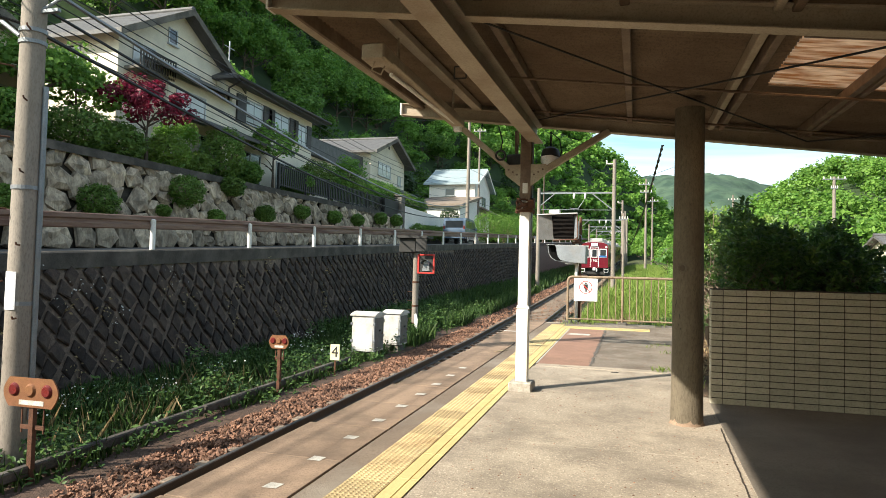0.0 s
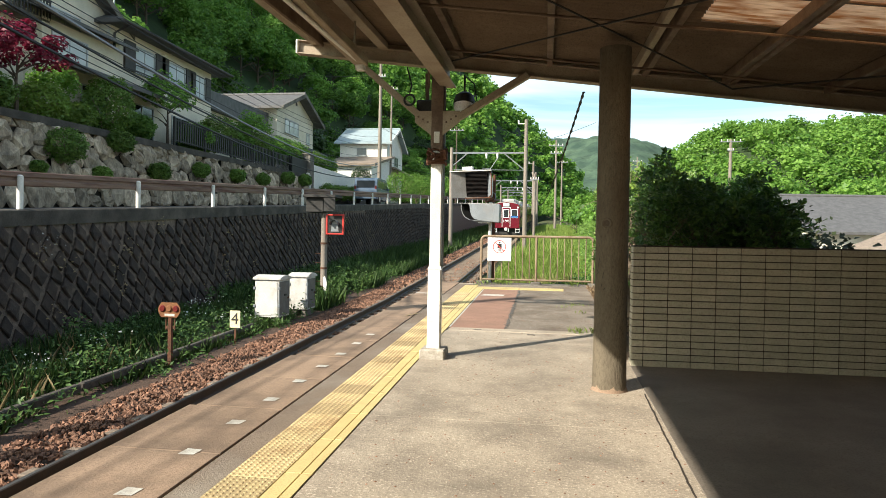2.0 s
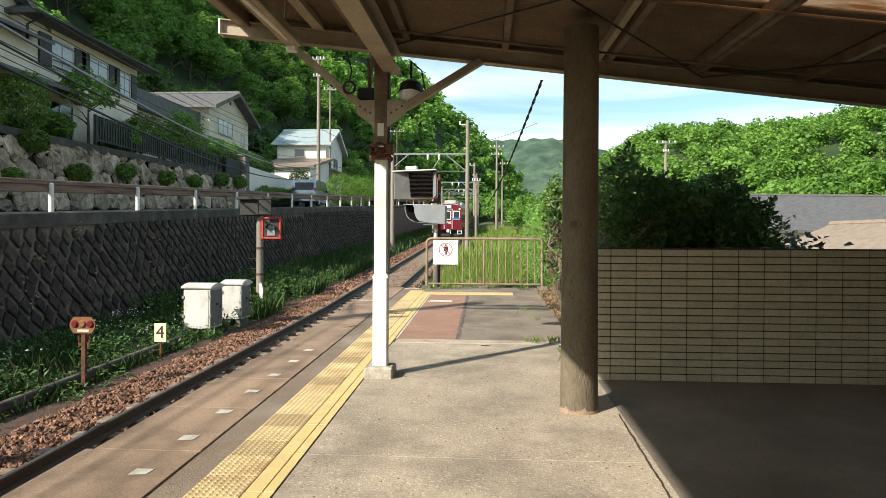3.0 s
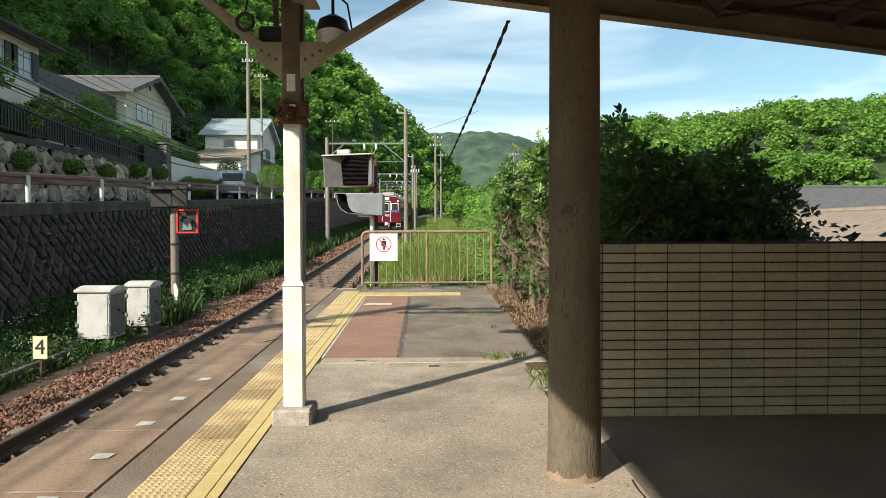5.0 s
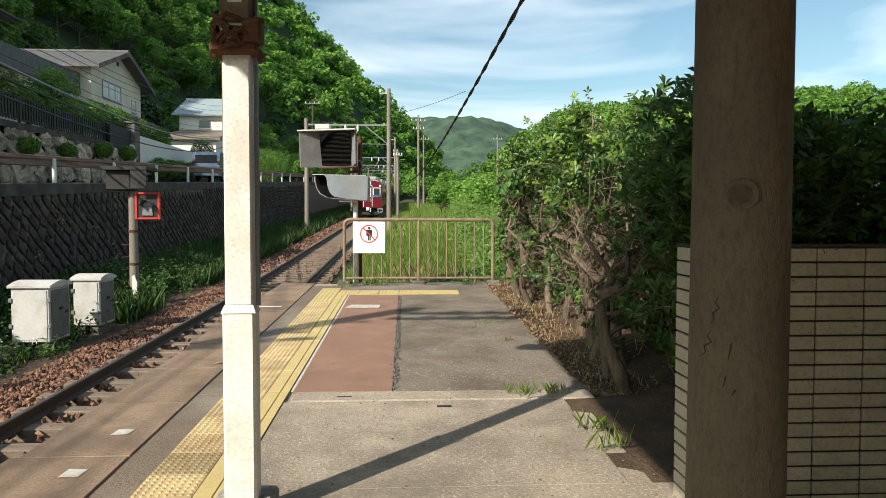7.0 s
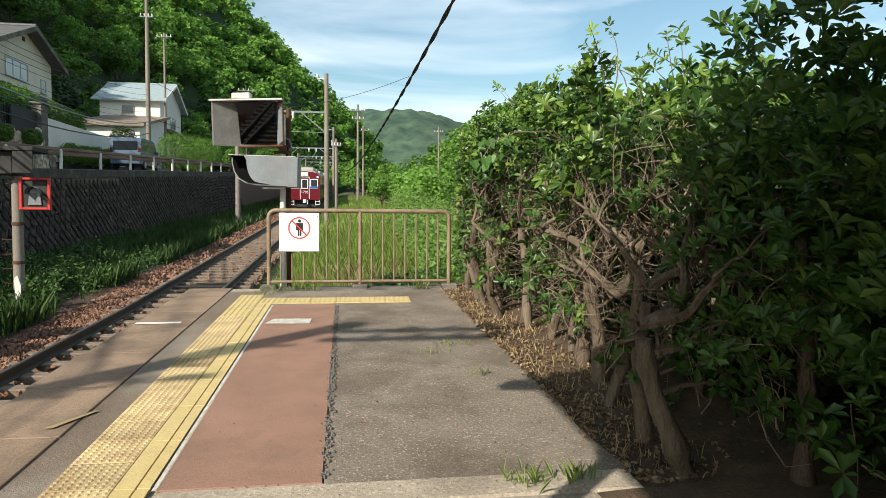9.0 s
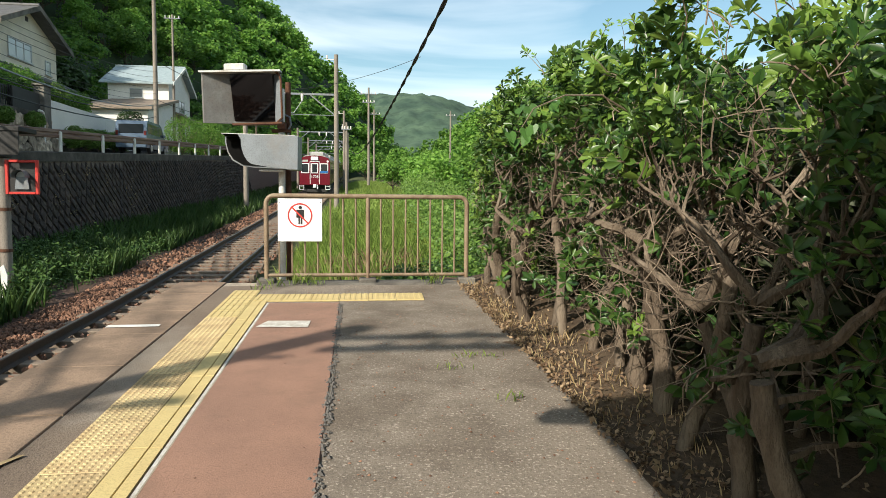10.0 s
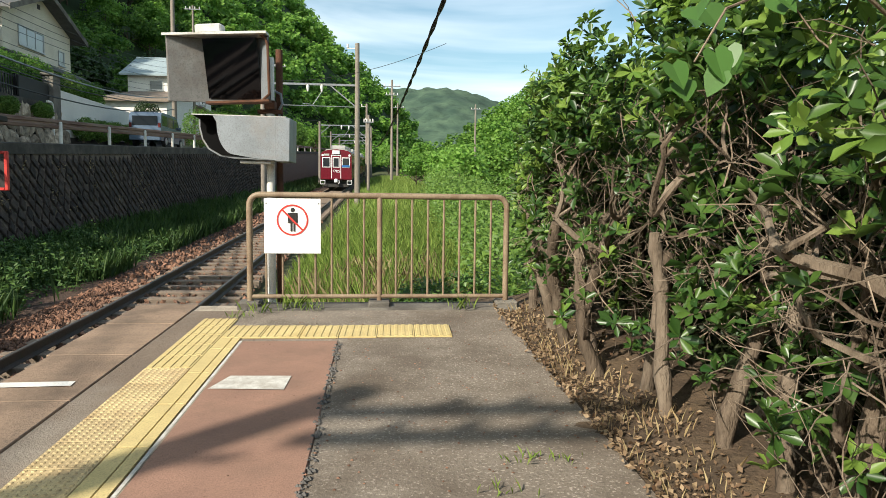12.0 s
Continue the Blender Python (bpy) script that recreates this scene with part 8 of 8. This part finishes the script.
# dense dry twigs between the stems
mb = MB()
o = Vector(H_O)
for i in range(1900):
    y = rg.uniform(8.5, 15.9)
    x = hedge_face(y) + 0.12 + abs(rg.gauss(0, 0.36))
    z = gz(y) + min(rg.uniform(0.25, 2.05), 0.25 + rg.uniform(0.4, 1.9))
    if z > hedge_top(x, y) - 0.05:
        continue
    d = Vector((rg.gauss(-0.1, 0.5), rg.gauss(0, 0.7), rg.gauss(0.4, 0.55))).normalized()
    ln = rg.uniform(0.12, 0.5)
    pts = [Vector((x, y, z))]
    for j in range(3):
        d = (d + Vector((rg.gauss(0, 0.3), rg.gauss(0, 0.3), rg.gauss(0, 0.3)))).normalized()
        pts.append(pts[-1] + d * ln / 3)
    r = rg.uniform(0.0014, 0.0046)
    mb.tube([p - o for p in pts], [r, r * 0.85, r * 0.65, r * 0.35], 4, False)
tagged(part("twig_tangle", mb, M_TWIG, hedge, "tangle of dry grey twigs", closed=False), kind="stuff")
# broad vine leaves on a runner that hangs out over the platform
runner = [Vector((1.5, 10.55, 2.0)), Vector((1.25, 10.45, 2.1)), Vector((1.02, 10.36, 2.08)), Vector((0.84, 10.3, 2.0)), Vector((0.76, 10.27, 1.88))]
part("vine_shoot", MB().tube([p - o for p in runner], [0.006, 0.005, 0.004, 0.003, 0.002], 5), M_TWIG, hedge)
for i in range(11):
    c = runner[3 + i % 2] + Vector((rg.gauss(0, 0.05), rg.gauss(0, 0.06), rg.gauss(-0.03, 0.05)))
    w = rg.uniform(0.026, 0.04)
    heart = [(0, -0.75), (0.5, -1.05), (0.95, -0.7), (0.92, -0.1), (0.5, 0.6), (0, 1.2), (-0.5, 0.6), (-0.92, -0.1), (-0.95, -0.7), (-0.5, -1.05)]
    m = Matrix.Translation(c - o) @ Euler((radians(rg.uniform(35, 80)), radians(rg.uniform(-25, 25)), radians(rg.uniform(-50, 30)))).to_matrix().to_4x4() @ Matrix.Rotation(math.pi, 4, "Z")
    ps = [m @ Vector((a * w, b * w, 0.18 * w * abs(a))) for a, b in heart] + [m @ Vector((0, 0, 0))]
    part("vine_leaf", MB().add(ps, [(k, (k + 1) % 10, 10) for k in range(10)]), L_IVY, hedge, "large heart-shaped vine leaf", closed=False)
# long thin shoots above the crown, with small whorls
shoot_tips = []
for i in range(22):
    y = rg.choice((rg.uniform(9.6, 10.4), rg.uniform(8.9, 14.5)))
    x = 1.5 + rg.uniform(-0.08, 0.45)
    pts = [Vector((x, y, hedge_top(x, y) - 0.15))]
    d = Vector((rg.uniform(-0.35, 0.2), rg.uniform(-0.3, 0.4), 0.9))
    for j in range(6):
        d = (d + Vector((rg.gauss(-0.04, 0.16), rg.gauss(0, 0.18), -0.06))).normalized()
        pts.append(pts[-1] + d * rg.uniform(0.04, 0.085))
        if j > 1 and rg.random() < 0.75:
            shoot_tips.append((pts[-1].copy(), d.copy()))
    part("shoot", MB().tube([p - o for p in pts], [0.0045 - 0.0005 * j for j in range(7)], 5), M_TWIG, hedge)
v, n = rosettes(np.array([tuple(p) for p, d in shoot_tips]) - H_O, np.array([tuple(d) for p, d in shoot_tips]), 0.06, 67, 6)
tagged(part("shoot_leaves", quick_mesh6("shoot_leaves", v, n, L_YOUNG), None, hedge, "pale leaves on long shoots"), kind="stuff")
# lower hedge running on past the fence
C, NR = [], []
for i in range(900):
    y = 16.6 + 26 * rng.rand()
    x = 1.5 + 0.03 * (y - 16) + 1.9 * rng.rand()
    z0 = ground_z(x, y)
    hh = 1.5 if y < 22 else 1.5 + 0.02 * (y - 22)
    z = z0 + hh * rng.rand() ** 0.6 + 0.2 * math.sin(y * 1.3)
    q = rng.normal(0, 1, (26, 3)) * 0.17
    C.append(q + np.array([x, y, z]))
    NR.append(q + np.array([-0.4, -0.4, 0.8]))
hf = thing("hedge", (2.4, 24, ground_z(2.4, 24)), "lower leafy hedge running on along the meadow", "hedge")
v, n = leaves(np.concatenate(C) - np.array([2.4, 24, ground_z(2.4, 24)]), np.concatenate(NR), 0.1, 65, 0.55)
tagged(part("leaves", quick_mesh("leaves", v, n, L_SHRUB), None, hf), kind="stuff")


# ---- grasses and weeds ----
def blades(pts, h, w, seed, lean=0.35):
    r = np.random.RandomState(seed)
    n = len(pts)
    p = np.asarray(pts, float)
    a = r.uniform(0, 6.283, n)
    hh = h * r.uniform(0.5, 1.3, n)
    dx = np.stack([np.cos(a), np.sin(a), np.zeros(n)], 1)
    b = r.uniform(0, 6.283, n)
    ln = np.stack([np.cos(b), np.sin(b), np.zeros(n)], 1) * (hh * lean * r.uniform(0.2, 1.5, n))[:, None]
    up = np.array([0, 0, 1.0])
    base = p
    mid = p + ln * 0.35 + up * (hh * 0.55)[:, None]
    tip = p + ln + up * hh[:, None]
    v = np.stack([base, mid + dx * w * 0.5, tip, mid - dx * w * 0.5], 1).reshape(-1, 3)
    return v, n


def grass(name, n, xr, yr, h, w, seed, material, label, zf, power=1.0, patch=0.0):
    r = np.random.RandomState(seed)
    pts = []
    while len(pts) < n:
        x = r.uniform(*xr)
        y = yr[0] + (yr[1] - yr[0]) * r.rand() ** power
        if patch and noise.noise(Vector((x * 0.9, y * 0.55, seed))) < patch * (r.rand() * 2 - 0.9):
            continue
        pts.append((x, y, zf(x, y) - 0.03))
    v, m = blades(pts, h, w, seed)
    return tagged(new(name, quick_mesh(name, v, m, material)), label, "grass", "", "stuff")


def bank_z(x, y):
    return max(ground_z(x, y), bed_height(x, y) if x > -6.3 else -9)


grass("meadow_grass", 36000, (-1.9, 2.6), (15.9, 40), 0.42, 0.016, 71, L_GRASS, "long bright green meadow grass beyond the fence", ground_z, 1.5)
grass("meadow_grass", 12000, (-1.9, 4.5), (38, 110), 0.55, 0.05, 72, L_GRASS, "bright green meadow grass along the track", ground_z, 1.3)
grass("dry_grass", 2600, (-1.7, 1.5), (15.85, 24), 0.5, 0.01, 73, L_DRY, "dry straw-coloured grass stalks", ground_z, 1.4)
grass("bank_weeds", 12000, (-9.2, -6.2), (2.5, 20), 0.38, 0.03, 74, L_WEED, "rank green weeds at the foot of the retaining wall", bank_z, 1.0, 0.4)
grass("bank_weeds", 13000, (-9.2, -5.9), (18.5, 46), 0.62, 0.05, 75, L_WEED, "tall green weeds along the foot of the wall", bank_z, 1.2, 0.3)
grass("bank_weeds", 5000, (-9.2, -6.0), (46, 110), 0.6, 0.1, 76, L_WEED, "green weeds along the foot of the wall", bank_z)
grass("dry_grass", 500, (-9.0, -6.6), (3, 12), 0.5, 0.006, 77, L_DRY, "dry grass tufts among the weeds", bank_z, 1.0, 0.8)
# leafy weeds and their white flowers
r = np.random.RandomState(81)
C = []
for i in range(3000):
    x, y = r.uniform(-8.9, -6.0), r.uniform(2.5, 30)
    m_ = noise.noise(Vector((x * 0.8, y * 0.7, 4)))
    if m_ < -0.25 or (y < 14 and x > -6.35 and r.rand() < 0.6):
        continue
    c = np.array([x, y, bank_z(x, y) + r.uniform(0.03, (0.22 if y < 17 else 0.5) + 0.75 * max(0, m_))])
    C.append(c + r.normal(0, 0.09, (14, 3)))
C = np.concatenate(C)
v, n = leaves(C, np.tile(np.array([0.2, -0.2, 0.9]), (len(C), 1)), 0.1, 82, 0.45)
tagged(new("broad_weeds", quick_mesh("broad_weeds", v, n, L_WEED)), "leafy green weeds below the wall", "weeds", "", "stuff")
C = []
for i in range(9):
    x, y = r.uniform(-8.9, -6.6), r.uniform(6, 17)
    C.append(np.array([x, y, bank_z(x, y) + 0.42]) + r.normal(0, 1, (26, 3)) * np.array([0.22, 0.25, 0.07]))
for u, vv in ((9.3, 0.78), (9.9, 0.86), (8.6, 0.9), (10.6, 0.62), (12.5, 0.85), (7.2, 0.7)):
    p0 = wall_point(u, vv, 0.1)
    C.append(np.array(p0) + r.normal(0, 1, (16, 3)) * np.array([0.04, 0.2, 0.16]))
C = np.concatenate(C)
v, n = leaves(C, np.tile(np.array([0.5, -0.5, 0.6]), (len(C), 1)), 0.035, 83, 0.9)
tagged(new("small_flowers", quick_mesh("small_flowers", v, n, L_FLOWER)), "tiny white flowers among the weeds", "flowers", "", "stuff")
# plants hanging on the wall
C = []
for u in np.arange(6.5, 40, 1.3):
    uu = u + r.uniform(-0.5, 0.5)
    for q in range(r.randint(1, 4)):
        p0 = wall_point(uu, r.uniform(0.15, 0.95), 0.07)
        C.append(np.array(p0) + r.normal(0, 1, (16, 3)) * np.array([0.03, 0.16, 0.16]))
C = np.concatenate(C)
v, n = leaves(C, np.tile(np.array([0.8, -0.3, 0.4]), (len(C), 1)), 0.07, 84, 0.5)
tagged(new("wall_weeds", quick_mesh("wall_weeds", v, n, L_DRY)), "dry creeping weeds on the stone wall", "weeds", "", "stuff")
# litter under the hedge
C = []
for i in range(3600):
    y = r.uniform(8.9, 15.6)
    x = 1.26 + abs(r.normal(0, 0.28)) - 0.06 * r.rand()
    C.append((x, y, max(bed_z(x, y), gz(y) - 0.003 if x < 1.29 else -9) + 0.012 + 0.02 * r.rand()))
v, n = leaves(np.array(C), np.tile(np.array([0, 0, 1.0]), (len(C), 1)), 0.034, 85, 0.6, 0.7)
tagged(new("leaf_litter", quick_mesh("leaf_litter", v, n, L_LITTER)), "pale dry fallen leaves under the hedge", "leaf litter", "", "stuff")
grass("dry_grass", 500, (1.3, 1.75), (9.0, 15.6), 0.11, 0.006, 86, L_DRY, "dry grass and twigs at the hedge foot", bed_z)
# tufts growing in the paving
tufts = []
for x, y, s, nb in ((0.75, 8.98, 0.09, 60), (0.98, 9.0, 0.1, 60), (-1.0, 15.3, 0.12, 40), (-0.75, 15.45, 0.15, 52), (-0.55, 15.4, 0.12, 40), (0.95, 15.45, 0.15, 40), (0.62, 11.6, 0.06, 24), (0.78, 11.9, 0.06, 24), (0.95, 11.9, 0.06, 24), (1.08, 7.9, 0.12, 50), (1.1, 8.2, 0.12, 50), (-1.16, 15.1, 0.08, 30), (0.9, 10.9, 0.07, 24)):
    pts = r.normal(0, 0.045, (nb // 2, 3)) * np.array([1.4, 0.8, 0]) + np.array([x, y, gz(y) - 0.01])
    v, n = blades(pts, s, 0.008, int(1000 + x * 100 + y * 10), 0.6)
    tufts.append((v, n))
tagged(new("grass_tufts", quick_mesh("grass_tufts", np.concatenate([v for v, n in tufts]), sum(n for v, n in tufts), L_GRASS)), "small tufts of green grass in the paving joints", "grass", "", "stuff")
